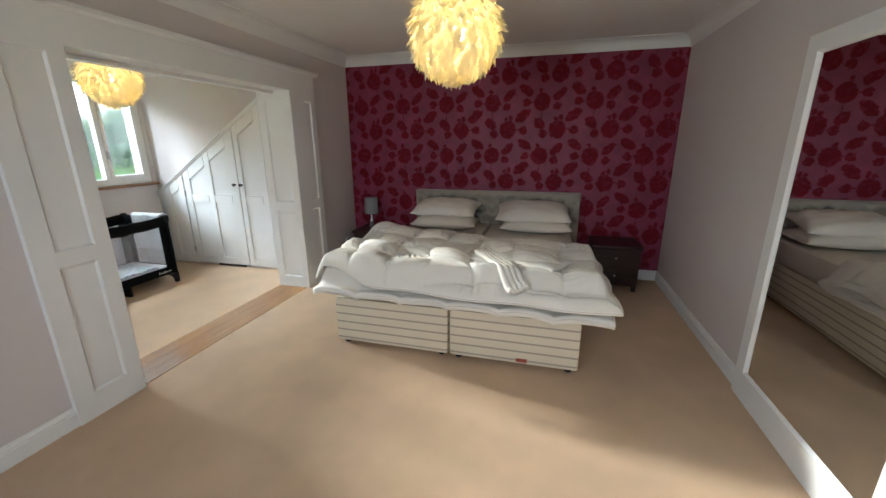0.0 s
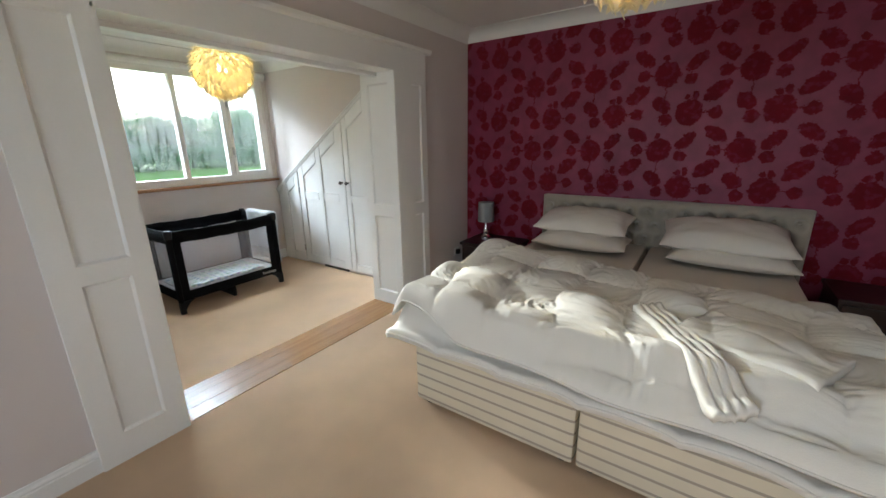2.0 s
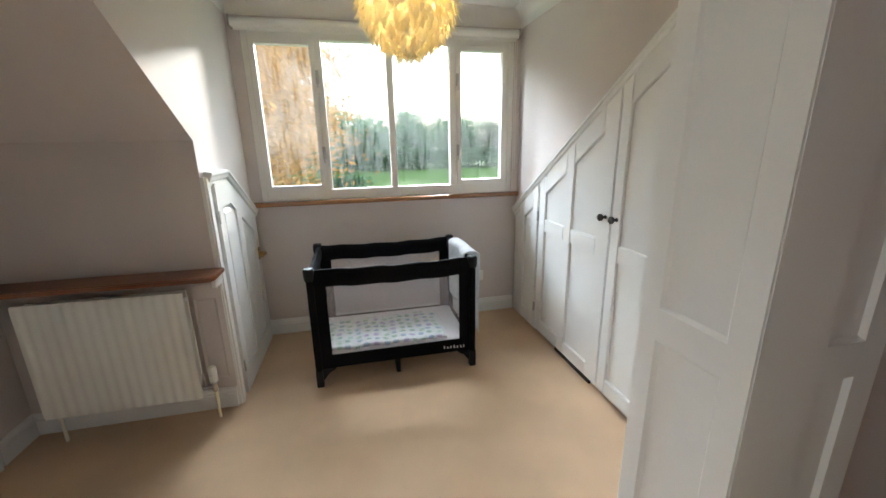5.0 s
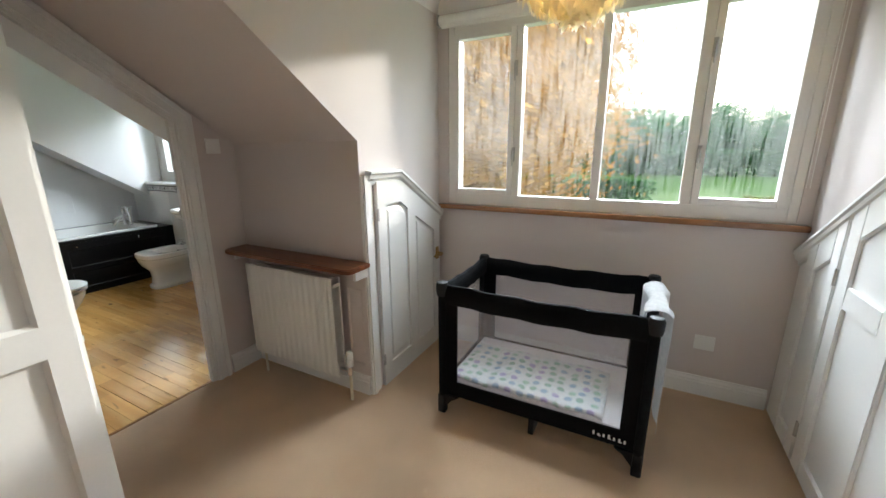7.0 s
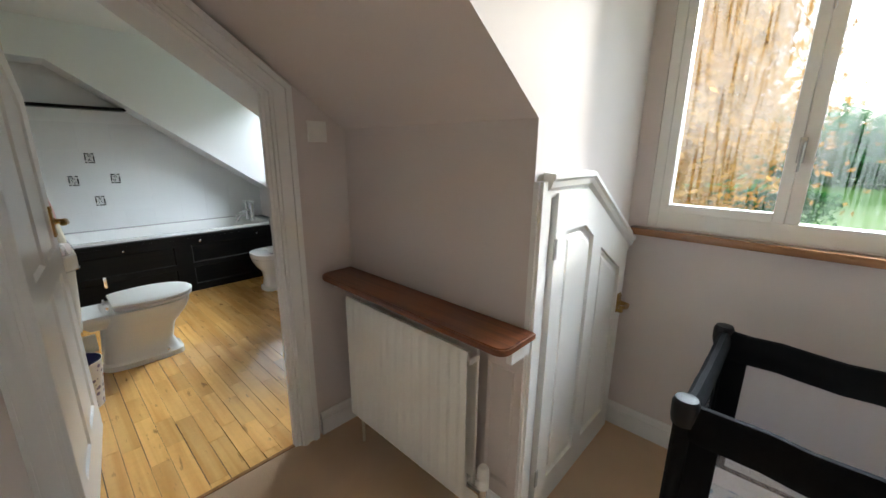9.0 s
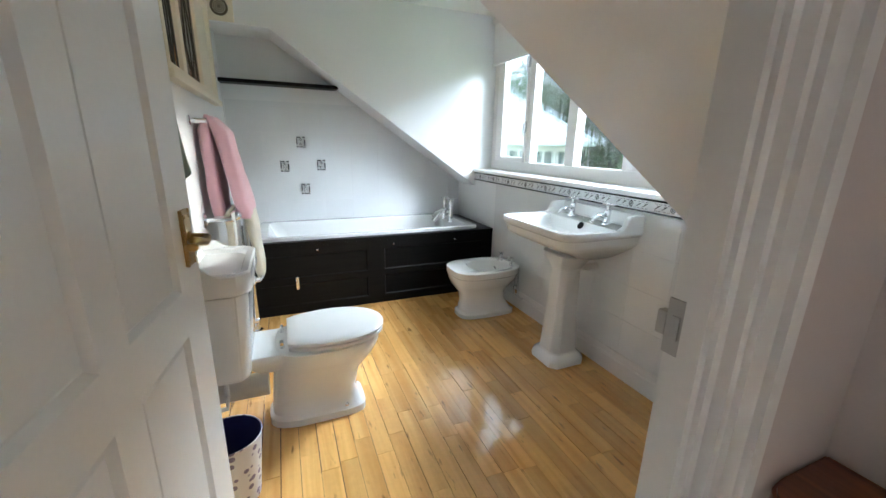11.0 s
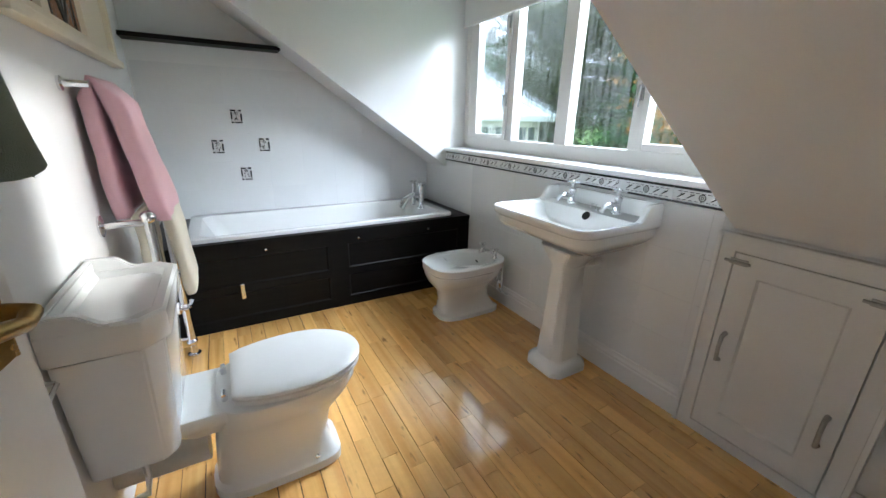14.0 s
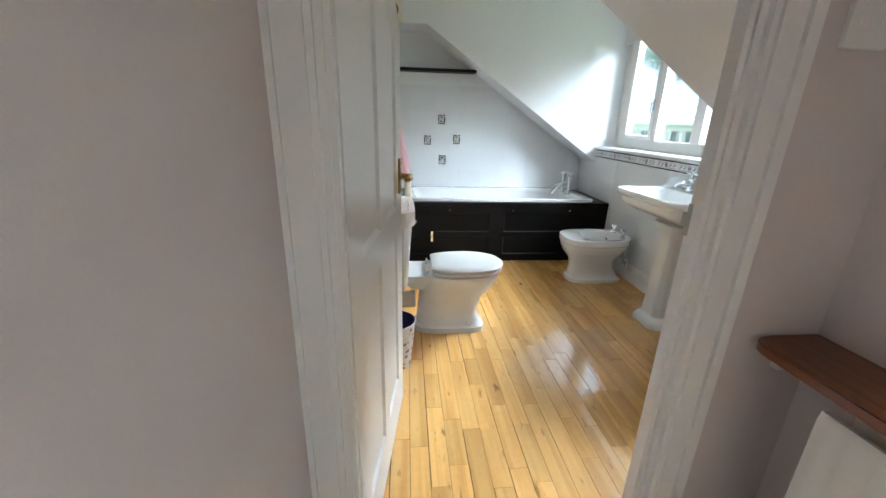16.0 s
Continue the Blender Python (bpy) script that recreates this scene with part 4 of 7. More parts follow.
def window(name, label, xo, y0, y1, z0, z1, lights, glass, handles, foot=0.05):
    """A four-light window in the plane x = xo, seen from +x; lights are (y0, y1, opens)."""
    w = tagged(new(name), label, "window", kind="structure")
    bm = BM()
    f = 0.05
    box(bm, xo - 0.07, y0, z0, xo, y0 + f, z1, 0.004)
    box(bm, xo - 0.07, y1 - f, z0, xo, y1, z1, 0.004)
    box(bm, xo - 0.07, y0 + f, z0, xo, y1 - f, z0 + foot, 0.004)
    box(bm, xo - 0.07, y0 + f, z1 - f, xo, y1 - f, z1, 0.004)
    # posts between the frame and the outer lights
    if lights[0][0] - y0 - f > 0.002:
        box(bm, xo - 0.07, y0 + f, z0 + foot, xo - 0.003, lights[0][0], z1 - f, 0.003)
    if y1 - f - lights[-1][1] > 0.002:
        box(bm, xo - 0.07, lights[-1][1], z0 + foot, xo - 0.003, y1 - f, z1 - f, 0.003)
    frame_ob = part("window_frame", bm, WINWHITE, w)
    for (a0, a1, opens), (b0, b1, _) in zip(lights, lights[1:]):
        bm = BM()
        box(bm, xo - 0.07, a1 + 0.001, z0 + foot, xo + 0.002, b0 - 0.001, z1 - f, 0.004)
        part("mullion", bm, WINWHITE, w)
    for a0, a1, opens in lights:
        sash = frame_ob
        g = 0.0
        if opens:
            bm = BM()
            g = 0.036
            for q in ((a0, a0 + g, z0 + foot, z1 - f), (a1 - g, a1, z0 + foot, z1 - f), (a0 + g, a1 - g, z0 + foot, z0 + foot + g), (a0 + g, a1 - g, z1 - f - g, z1 - f)):
                box(bm, xo - 0.05, q[0], q[2], xo + 0.010, q[1], q[3], 0.004)
            sash = part("casement", bm, WINWHITE, w)
        bm = BM()
        box(bm, xo - 0.033, a0 + g, z0 + foot + g, xo - 0.028, a1 - g, z1 - f - g)
        pane = part("pane", bm, glass, sash if opens else w, "misted glass with running drops")
        pane.visible_shadow = False
    for hy, hz in handles:
        bm = BM()
        box(bm, xo + 0.008, hy - 0.011, hz - 0.045, xo + 0.016, hy + 0.011, hz + 0.045, 0.003)
        tube(bm, [(xo + 0.016, hy, hz + 0.02), (xo + 0.034, hy, hz + 0.025), (xo + 0.036, hy, hz - 0.02), (xo + 0.030, hy, hz - 0.075)], [0.007, 0.007, 0.006, 0.004], 8)
        part("handle", bm, STEEL, w, "dull metal window catch", smooth=True)
    return w


window("window_1", "white four-light casement window, misted with condensation", DX0 - 0.01, WY0 - 0.01, WY1 + 0.01, WZ0, WZ1 + 0.0,
       [(1.902, 2.326, True), (2.370, 2.818, False), (2.866, 3.292, False), (3.345, 3.752, True)], GLASS_A, [(2.330, 1.92), (2.330, 1.40), (3.352, 1.92), (3.352, 1.40)], 0.072)
bm = BM()
box(bm, DX0 - 0.012, 1.80, 1.025, DX0 + 0.06, DY1 - 0.01, 1.058, 0.008)
structure("sill_dressing_room", bm, SILLWOOD, "varnished wooden window board", "window sill", smooth=True)
blind = base("roller_blind", "white roller blind rolled up at the window head", "blind")
bm = BM()
tube(bm, [(DX0 + 0.045, 1.825, 2.235), (DX0 + 0.045, 3.815, 2.235)], 0.032, 18)
part("roll", bm, PLASTIC, blind, smooth=True)
bm = BM()
box(bm, DX0 + 0.058, 1.84, 2.185, DX0 + 0.062, 3.80, 2.21)
part("hem_bar", bm, PLASTIC, blind)
bm = BM()
box(bm, DX0 + 0.0, 1.815, 2.20, DX0 + 0.08, 1.823, 2.27)
part("bracket", bm, STEEL, blind)
bm = BM()
box(bm, DX0 + 0.0, 3.817, 2.20, DX0 + 0.08, 3.825, 2.27)
part("bracket", bm, STEEL, blind)
bm = BM()
for o in (0.02, 0.055):
    tube(bm, [(DX0 + 0.02 + o * 0.4, 3.80 + o * 0.3, 2.2), (DX0 + 0.02 + o * 0.3, 3.80 + o * 0.3, 1.7), (DX0 + 0.025 + o * 0.4, 3.80 + o * 0.3, 1.24)], 0.002, 5)
part("chain", bm, PLASTIC, blind)


# built-in cupboards under the slope; their rail follows the roof
def rail_z(x):
    return 0.955 + 0.640 * (x + 4.758)


CUPBOARD = base("fitted_cupboard", "white fitted cupboard under the roof slope with panelled doors", "cupboard")
yf = DY1
for x0, x1 in ((-4.845, -4.39), (-3.16, DX1)):
    bm = BM()
    prism(bm, [(x0, 0.0), (x1, 0.0), (x1, rail_z(x1)), (x0, rail_z(x0))], "y", yf - 0.006, yf)
    part("fixed_panel", bm, WHITE, CUPBOARD)


def sloped_panel_door(name, parent, x0, x1, panels, knob=None):
    """A door under the rail with sunk panels; a panel's top follows the slope where its top is None."""
    y1 = yf - 0.007
    top = lambda x: rail_z(x) - 0.02
    bm = BM()
    prism(bm, [(x0, 0.03), (x1, 0.03), (x1, top(x1)), (x0, top(x0))], "y", y1 - 0.004, y1)
    d = part(name, bm, WHITE, parent)
    t0, t1 = y1 - 0.018, y1 - 0.004
    xs = sorted({x0, x1, *[p[0] for p in panels], *[p[1] for p in panels]})

    def bar(kind, a, b, lo_a, lo_b, hi_a, hi_b):
        q = BM()
        prism(q, [(a, lo_a), (b, lo_b), (b, hi_b), (a, hi_a)], "y", t0, t1)
        bmesh.ops.bevel(q, geom=[e for e in q.edges if all(abs(v.co.y - t0) < 1e-5 for v in e.verts)], offset=0.004, segments=2, affect="EDGES")
        part(kind, q, WHITE, d)
    for a, b in zip(xs, xs[1:]):
        cover = [p for p in panels if p[0] <= a and b <= p[1]]
        if not cover:
            bar("stile", a, b, 0.03, 0.03, top(a), top(b))
            continue
        z = 0.03
        for p in sorted(cover, key=lambda p: p[2]):
            bar("rail", a, b, z, z, p[2], p[2])
            z = p[3]
            if z is None:
                bar("rail", a, b, top(a) - 0.14, top(b) - 0.14, top(a), top(b))
        if z is not None:
            bar("rail", a, b, z, z, top(a), top(b))
    if knob:
        bm = BM()
        lathe(bm, [(0.011, 0), (0.007, 0.012), (0.009, 0.02), (0.019, 0.028), (0.020, 0.038), (0.012, 0.046), (0.003, 0.048)], pose(knob[0], t0, knob[1], 90, 0, 0), 16)
        part("knob", bm, PEWTER, d, "round pewter knob", smooth=True)
    return d


sloped_panel_door("small_door", CUPBOARD, -4.72, -4.405, [(-4.63, -4.48, 0.12, None)])
sloped_panel_door("door", CUPBOARD, -4.38, -3.562, [(-4.29, -4.03, 0.12, 0.82), (-3.945, -3.68, 0.12, 0.82), (-4.29, -4.03, 0.91, None), (-3.945, -3.68, 0.91, None)], (-3.605, 1.045))
sloped_panel_door("door", CUPBOARD, -3.555, -3.15, [(-3.485, -3.235, 0.12, 0.82), (-3.485, -3.235, 0.91, None)], (-3.512, 1.045))
for hz in (0.20, 0.92):
    bm = BM()
    box(bm, -4.405, yf - 0.030, hz - 0.035, -4.38, yf - 0.025, hz + 0.035, 0.001)
    tube(bm, [(-4.392, yf - 0.030, hz - 0.036), (-4.392, yf - 0.030, hz + 0.036)], 0.005, 8)
    part("hinge", bm, STEEL, CUPBOARD, "small steel hinge")
def raked_rail(bm, pts, y0, out):
    """A moulded rail through (x, z) points on a wall at y0; out is -1 or 1 along y."""
    prof = [(0.0, -0.055), (0.012, -0.05), (0.014, -0.03), (0.028, -0.018), (0.032, 0.0), (0.040, 0.008), (0.040, 0.022), (0.0, 0.026)]
    rings = []
    for x, z in pts:
        rings.append([Vector((x, y0 + out * u, z + v)) for u, v in prof])
    loft(bm, rings)


bm = BM()
raked_rail(bm, [(-4.845, rail_z(-4.845)), (DX1, rail_z(DX1))], yf - 0.004, -1)
part("raked_moulding", bm, WHITE, CUPBOARD)
# solid dark strip: the shade of the gap under the door, put in as colour
bm = BM()
box(bm, -4.05, yf - 0.022, 0.0, -3.63, yf - 0.008, 0.028)
part("floor_gap", bm, BOARD_GAP, CUPBOARD, "dark strip standing in for the shade under the door")

# eaves cupboard beside the alcove
EAVES = base("eaves_cupboard", "white panelled eaves cupboard door with a brass lever", "cupboard")
ye = 1.782
CAP = [(-4.005, 1.30), (-4.30, 1.30), (-4.84, 0.985)]
bm = BM()
prism(bm, [(-4.07, 0.0), (-4.80, 0.0), (-4.80, 0.985), (-4.30, 1.265), (-4.07, 1.265)], "y", ye + 0.002, ye + 0.012)
d = part("door", bm, WHITE, EAVES)


def raised(bm, pts, y0, h, inset=0.018):
    """A raised flat field with sloped edges."""
    c = Vector((sum(p[0] for p in pts) / len(pts), sum(p[1] for p in pts) / len(pts)))
    outer = [Vector((x, y0, z)) for x, z in pts]
    inner = []
    for x, z in pts:
        v = Vector((x, z)) - c
        q = c + v * (1 - inset / v.length * 1.4)
        inner.append(Vector((q.x, y0 + h, q.y)))
    loft(bm, [outer, inner], cap0=False)


def door_frame_bars(bm, polys, y0, y1):
    for p in polys:
        prism(bm, p, "y", y0, y1)


bm = BM()
door_frame_bars(bm, [[(-4.07, 0.0), (-4.15, 0.0), (-4.15, 1.262), (-4.07, 1.262)],
                     [(-4.38, 0.0), (-4.47, 0.0), (-4.47, 1.165), (-4.38, 1.217)],
                     [(-4.72, 0.0), (-4.80, 0.0), (-4.80, 0.975), (-4.72, 1.02)],
                     [(-4.15, 0.0), (-4.38, 0.0), (-4.38, 0.13), (-4.15, 0.13)],
                     [(-4.47, 0.0), (-4.72, 0.0), (-4.72, 0.13), (-4.47, 0.13)],
                     [(-4.15, 1.13), (-4.30, 1.13), (-4.38, 1.08), (-4.38, 1.217), (-4.30, 1.262), (-4.15, 1.262)],
                     [(-4.47, 1.02), (-4.72, 0.88), (-4.72, 1.02), (-4.47, 1.165)]], ye + 0.012, ye + 0.026)
part("door_frame", bm, WHITE, EAVES)
bm = BM()
raised(bm, [(-4.17, 0.15), (-4.36, 0.15), (-4.36, 1.07), (-4.295, 1.11), (-4.17, 1.11)], ye + 0.012, 0.010)
part("raised_panel", bm, WHITE, EAVES)
bm = BM()
raised(bm, [(-4.49, 0.15), (-4.70, 0.15), (-4.70, 0.87), (-4.49, 0.99)], ye + 0.012, 0.010)
part("raised_panel", bm, WHITE, EAVES)
bm = BM()
raked_rail(bm, CAP, ye + 0.004, 1)
part("raked_moulding", bm, WHITE, EAVES)
bm = BM()
prof = [(-3.955, 0.0), (-4.035, 0.0), (-4.035, 1.30), (-3.955, 1.30)]
prism(bm, prof, "y", ye, ye + 0.018)
prism(bm, [(-3.965, 0.0), (-3.99, 0.0), (-3.99, 1.30), (-3.965, 1.30)], "y", ye + 0.018, ye + 0.028)
part("architrave", bm, WHITE, EAVES)
for hz in (0.18, 1.08):
    bm = BM()
    box(bm, -4.078, ye + 0.024, hz - 0.035, -4.062, ye + 0.030, hz + 0.035, 0.001)
    part("hinge", bm, STEEL, EAVES)


def lever(bm_plate, bm_lever, p, nrm, along, w=0.042, h=0.11):
    """A lever handle on a back plate: p on the door's face, nrm out of it, along the lever's way."""
    p, nrm, along = Vector(p), Vector(nrm), Vector(along)
    up = Vector((0, 0, 1))
    for s, d in ((1.0, 0.006), (0.86, 0.009)):
        ring = []
        for sx, sz in ((-1, -1), (1, -1), (1, 1), (-1, 1)):
            ring.append(p + along * sx * w / 2 * s + up * sz * h / 2 * s)
        loft(bm_plate, [ring, [q + nrm * d for q in ring]])
    pts = [p + nrm * 0.006, p + nrm * 0.03, p + nrm * 0.046 + along * 0.008, p + nrm * 0.050 + along * 0.03 + up * -0.004, p + nrm * 0.048 + along * 0.06 + up * 0.004, p + nrm * 0.044 + along * 0.088 + up * 0.010, p + nrm * 0.046 + along * 0.102 + up * 0.006]
    tube(bm_lever, pts, [0.012, 0.010, 0.011, 0.009, 0.010, 0.011, 0.005], 12)
    tube(bm_lever, [p + nrm * 0.004, p + nrm * 0.014], [0.018, 0.013], 14)
    q = p + nrm * 0.046 + along * 0.104 + up * 0.002
    tube(bm_lever, [q - nrm * 0.012, q - nrm * 0.006, q + nrm * 0.006, q + nrm * 0.012], [0.004, 0.009, 0.009, 0.004], 12)
    for su in (-0.3, 0.3):
        for sv in (-0.38, 0.38):
            c = p + along * w * su + up * h * sv + nrm * 0.0085
            tube(bm_plate, [c, c + nrm * 0.002], [0.0045, 0.003], 8)


b1, b2 = BM(), BM()
lever(b1, b2, (-4.755, ye + 0.026, 0.70), (0, 1, 0), (1, 0, 0), 0.035, 0.09)
hp = part("handle_plate", b1, BRASS, EAVES, "small brass plate")
part("lever", b2, BRASS, hp, smooth=True)

# radiator in the alcove
RAD = base("radiator", "white ribbed panel radiator with a white thermostatic valve", "radiator")
ry0, ry1, rz0, rz1, rx = 0.955, 1.66, 0.155, 0.755, -3.815
bm = BM()
prof = []
k = 14
pitch = (ry1 - ry0 - 0.04) / k
pts = [(ry0, 0.004), (ry0 + 0.02, 0.0)]
for i in range(k):
    y = ry0 + 0.02 + i * pitch
    pts += [(y + pitch * 0.18, 0.0), (y + pitch * 0.32, 0.005), (y + pitch * 0.68, 0.005), (y + pitch * 0.82, 0.0)]
pts += [(ry1 - 0.02, 0.0), (ry1, 0.004)]
fr = [bm.verts.new((rx - d, y, rz0 + 0.02)) for y, d in pts]
to = [bm.verts.new((rx - d, y, rz1 - 0.02)) for y, d in pts]
t2 = [bm.verts.new((rx - 0.008, y, rz1)) for y, d in pts]
f2 = [bm.verts.new((rx - 0.008, y, rz0)) for y, d in pts]
b_t = [bm.verts.new((rx - 0.018, y, rz1)) for y, d in pts]
b_f = [bm.verts.new((rx - 0.018, y, rz0)) for y, d in pts]
for i in range(len(pts) - 1):
    for r0, r1 in ((f2, fr), (fr, to), (to, t2), (t2, b_t), (b_t, b_f), (b_f, f2)):
        bm.faces.new((r0[i], r0[i + 1], r1[i + 1], r1[i]))
bmesh.ops.recalc_face_normals(bm, faces=list(bm.faces))
part("front_panel", bm, RADWHITE, RAD, smooth=True)
bm = BM()
box(bm, rx - 0.085, ry0 + 0.01, rz0 + 0.01, rx - 0.073, ry1 - 0.01, rz1 - 0.01, 0.004)
part("back_panel", bm, RADWHITE, RAD)
bm = BM()
box(bm, rx - 0.08, ry1 - 0.012, rz1 - 0.06, rx - 0.012, ry1 - 0.006, rz1 - 0.04, 0.001)
part("side_bracket", bm, RADWHITE, RAD)
bm = BM()
box(bm, rx - 0.08, ry1 - 0.05, rz0 + 0.02, rx - 0.015, ry1 - 0.02, rz0 + 0.05, 0.006)
part("side_bracket", bm, RADWHITE, RAD)
bm = BM()
box(bm, -3.96, 1.15, 0.30, rx - 0.082, 1.18, 0.70)
part("wall_bracket", bm, RADWHITE, RAD)
bm = BM()
box(bm, -3.96, 1.45, 0.30, rx - 0.082, 1.48, 0.70)
part("wall_bracket", bm, RADWHITE, RAD)
bm = BM()
tube(bm, [(rx - 0.05, ry1 - 0.03, 0.19), (rx - 0.05, ry1 + 0.05, 0.19)], 0.010, 10)
lathe(bm, [(0.013, 0.165), (0.016, 0.18), (0.016, 0.205), (0.012, 0.22)], pose(rx - 0.05, ry1 + 0.05, 0), 14)
part("valve_body", bm, CHROME, RAD, "chrome valve body", smooth=True)
bm = BM()
lathe(bm, [(0.014, 0.22), (0.021, 0.225), (0.022, 0.255), (0.019, 0.262), (0.022, 0.268), (0.021, 0.30), (0.015, 0.312)], pose(rx - 0.05, ry1 + 0.05, 0), 18)
part("valve_head", bm, PLASTIC, RAD, "white plastic thermostatic head", smooth=True)
bm = BM()
tube(bm, [(rx - 0.05, ry1 + 0.05, 0.0), (rx - 0.05, ry1 + 0.05, 0.17)], 0.009, 10)
part("pipe", bm, CREAM, RAD, "cream painted pipe", smooth=True)
bm = BM()
tube(bm, [(rx - 0.04, ry0 + 0.04, 0.0), (rx - 0.04, ry0 + 0.04, 0.17)], 0.008, 10)
part("pipe", bm, CREAM, RAD, "cream painted pipe", smooth=True)

SHELF = base("radiator_shelf", "varnished mahogany shelf with rounded corners over the radiator", "shelf")
bm = BM()
arc = lambda cx, cy, r, a0, a1: [(cx + r * math.cos(radians(a0 + (a1 - a0) * k / 5)), cy + r * math.sin(radians(a0 + (a1 - a0) * k / 5))) for k in range(6)]
prism(bm, [(-3.955, 0.803)] + [(-3.84, 0.803)] + arc(-3.82, 0.845, 0.04, -90, 0) + arc(-3.82, 1.785, 0.04, 0, 90) + [(-3.955, 1.825), (-3.955, 0.803)][:1], "z", 0.808, 0.835)
bmesh.ops.bevel(bm, geom=[e for e in bm.edges if abs(e.verts[0].co.z - e.verts[1].co.z) < 1e-4], offset=0.005, segments=2, affect="EDGES")
part("board", bm, SHELFWOOD, SHELF, smooth=True)
for by in (0.82, 1.80):
    bm = BM()
    box(bm, -3.955, by - 0.012, 0.755, -3.85, by + 0.008, 0.806, 0.003)
    part("bearer", bm, WHITE, SHELF, "white painted bearer")
bm = BM()
panelled(bm, (-3.96, 1.79, 0.13), (0, -1, 0), (0, 0, 1), (1, 0, 0), 0.14, 0.62, [(0.03, 0.06, 0.14, 0.54)], t=0.010, sunk=0.006)
structure("trim_alcove", bm, WALL_PINK, "painted panelling beside the radiator", "panelling")

# light switch by the door and socket under the window
outlet(-3.82, DY0, 1.461, (0, 1), "white square light switch with two rockers")
outlet(DX0, 3.52, 0.335, (1, 0), "white double wall socket above the skirting", w=0.10)

# travel cot
COT = base("travel_cot", "black travel cot with white mesh sides", "cot")
cx0, cx1, cy0, cy1, ctop = -4.62, -4.02, 2.235, 3.215, 0.765
MESH = bpy.data.materials.new("white_netting")
MESH.use_nodes = True


def net_nodes(m):
    n, l = m.node_tree.nodes, m.node_tree.links
    p = n["Principled BSDF"]
    p.inputs["Base Color"].default_value, p.inputs["Roughness"].default_value = (0.84, 0.83, 0.90, 1), 0.8
    tr = n.new("ShaderNodeBsdfTransparent")
    mx = n.new("ShaderNodeMixShader")
    geo = n.new("ShaderNodeNewGeometry")
    wv = n.new("ShaderNodeTexVoronoi")
    wv.inputs["Scale"].default_value = 420
    l.new(geo.outputs["Position"], wv.inputs["Vector"])
    r = n.new("ShaderNodeMapRange")
    r.inputs[1].default_value, r.inputs[2].default_value, r.inputs[3].default_value, r.inputs[4].default_value = 0.25, 0.5, 0.03, 0.17
    l.new(wv.outputs["Distance"], r.inputs[0])
    l.new(r.outputs[0], mx.inputs[0])
    l.new(tr.outputs[0], mx.inputs[1])
    l.new(p.outputs[0], mx.inputs[2])
    l.new(mx.outputs[0], n["Material Output"].inputs["Surface"])


net_nodes(MESH)
corners = [(cx0, cy0), (cx1, cy0), (cx1, cy1), (cx0, cy1)]
for i, (a, b) in enumerate(zip(corners, corners[1:] + corners[:1])):
    A, B = Vector((*a, 0)), Vector((*b, 0))
    bm = BM()
    path = [A.lerp(B, k / 12) for k in range(13)]
    rings = []
    inw = Vector((0, 0, 1)).cross(B - A).normalized()
    for k, p in enumerate(path):
        sag = 0.012 * math.sin(math.pi * k / 12) + 0.004 * math.sin(k * 2.1 + i)
        ring = []
        for s in range(10):
            an = 2 * math.pi * s / 10
            ring.append(p + inw * (0.006 + 0.024 * math.cos(an)) + Vector((0, 0, ctop - 0.055 - sag + (0.05 if math.sin(an) > 0 else 0.062) * math.sin(an))))
        rings.append(ring)
    loft(bm, rings)
    part("top_rail", bm, BLACKFABRIC, COT, smooth=True)
    # fabric border round each mesh window
    along = (B - A).normalized()
    L = (B - A).length

    def V(s, z, d):
        return A + along * s + inw * d + Vector((0, 0, z))
    lo, hi, e = 0.20, 0.64, 0.085
    for quad in ([(0, 0.10), (e, 0.10), (e, 0.70), (0, 0.70)], [(L - e, 0.10), (L, 0.10), (L, 0.70), (L - e, 0.70)], [(e, 0.115), (L - e, 0.115), (L - e, lo), (e, lo)]):
        bm = BM()
        r0 = [V(s, z, 0.0) for s, z in quad]
        loft(bm, [r0, [q + inw * 0.010 for q in r0]])
        part("side_panel", bm, BLACKFABRIC, COT)
    bm = BM()
    r0 = [V(s, z, 0.006) for s, z in ((e, lo), (L - e, lo), (L - e, hi + 0.02), (e, hi + 0.02))]
    loft(bm, [r0, [q + inw * 0.001 for q in r0]])
    part("mesh_window", bm, MESH, COT, "white see-through netting")
for x, y in corners:
    bm = BM()
    tube(bm, [(x, y, 0.09), (x, y, ctop - 0.03)], 0.022, 12)
    part("corner_post", bm, BLACKFABRIC, COT, smooth=True)
    bm = BM()
    lathe(bm, [(0.028, ctop - 0.07), (0.032, ctop - 0.05), (0.033, ctop - 0.012), (0.027, ctop + 0.003), (0.008, ctop + 0.007)], pose(x, y, 0), 16)
    part("corner_cap", bm, BLACKPLASTIC, COT, smooth=True)
    bm = BM()
    sx, sy = (1 if x == cx0 else -1), (1 if y == cy0 else -1)
    box(bm, x - 0.022, y - 0.022, 0.0, x + 0.022, y + 0.022, 0.115, 0.008)
    prism(bm, [(y, 0.115), (y + sy * 0.10, 0.115), (y + sy * 0.06, 0.09), (y + sy * 0.02, 0.04)], "x", x - 0.015, x + 0.015)
    part("foot", bm, BLACKPLASTIC, COT)
bm = BM()
box(bm, cx1 - 0.32, (cy0 + cy1) / 2 - 0.015, 0.0, cx1 - 0.03, (cy0 + cy1) / 2 + 0.015, 0.12, 0.006)
part("centre_foot", bm, BLACKPLASTIC, COT)
bm = BM()
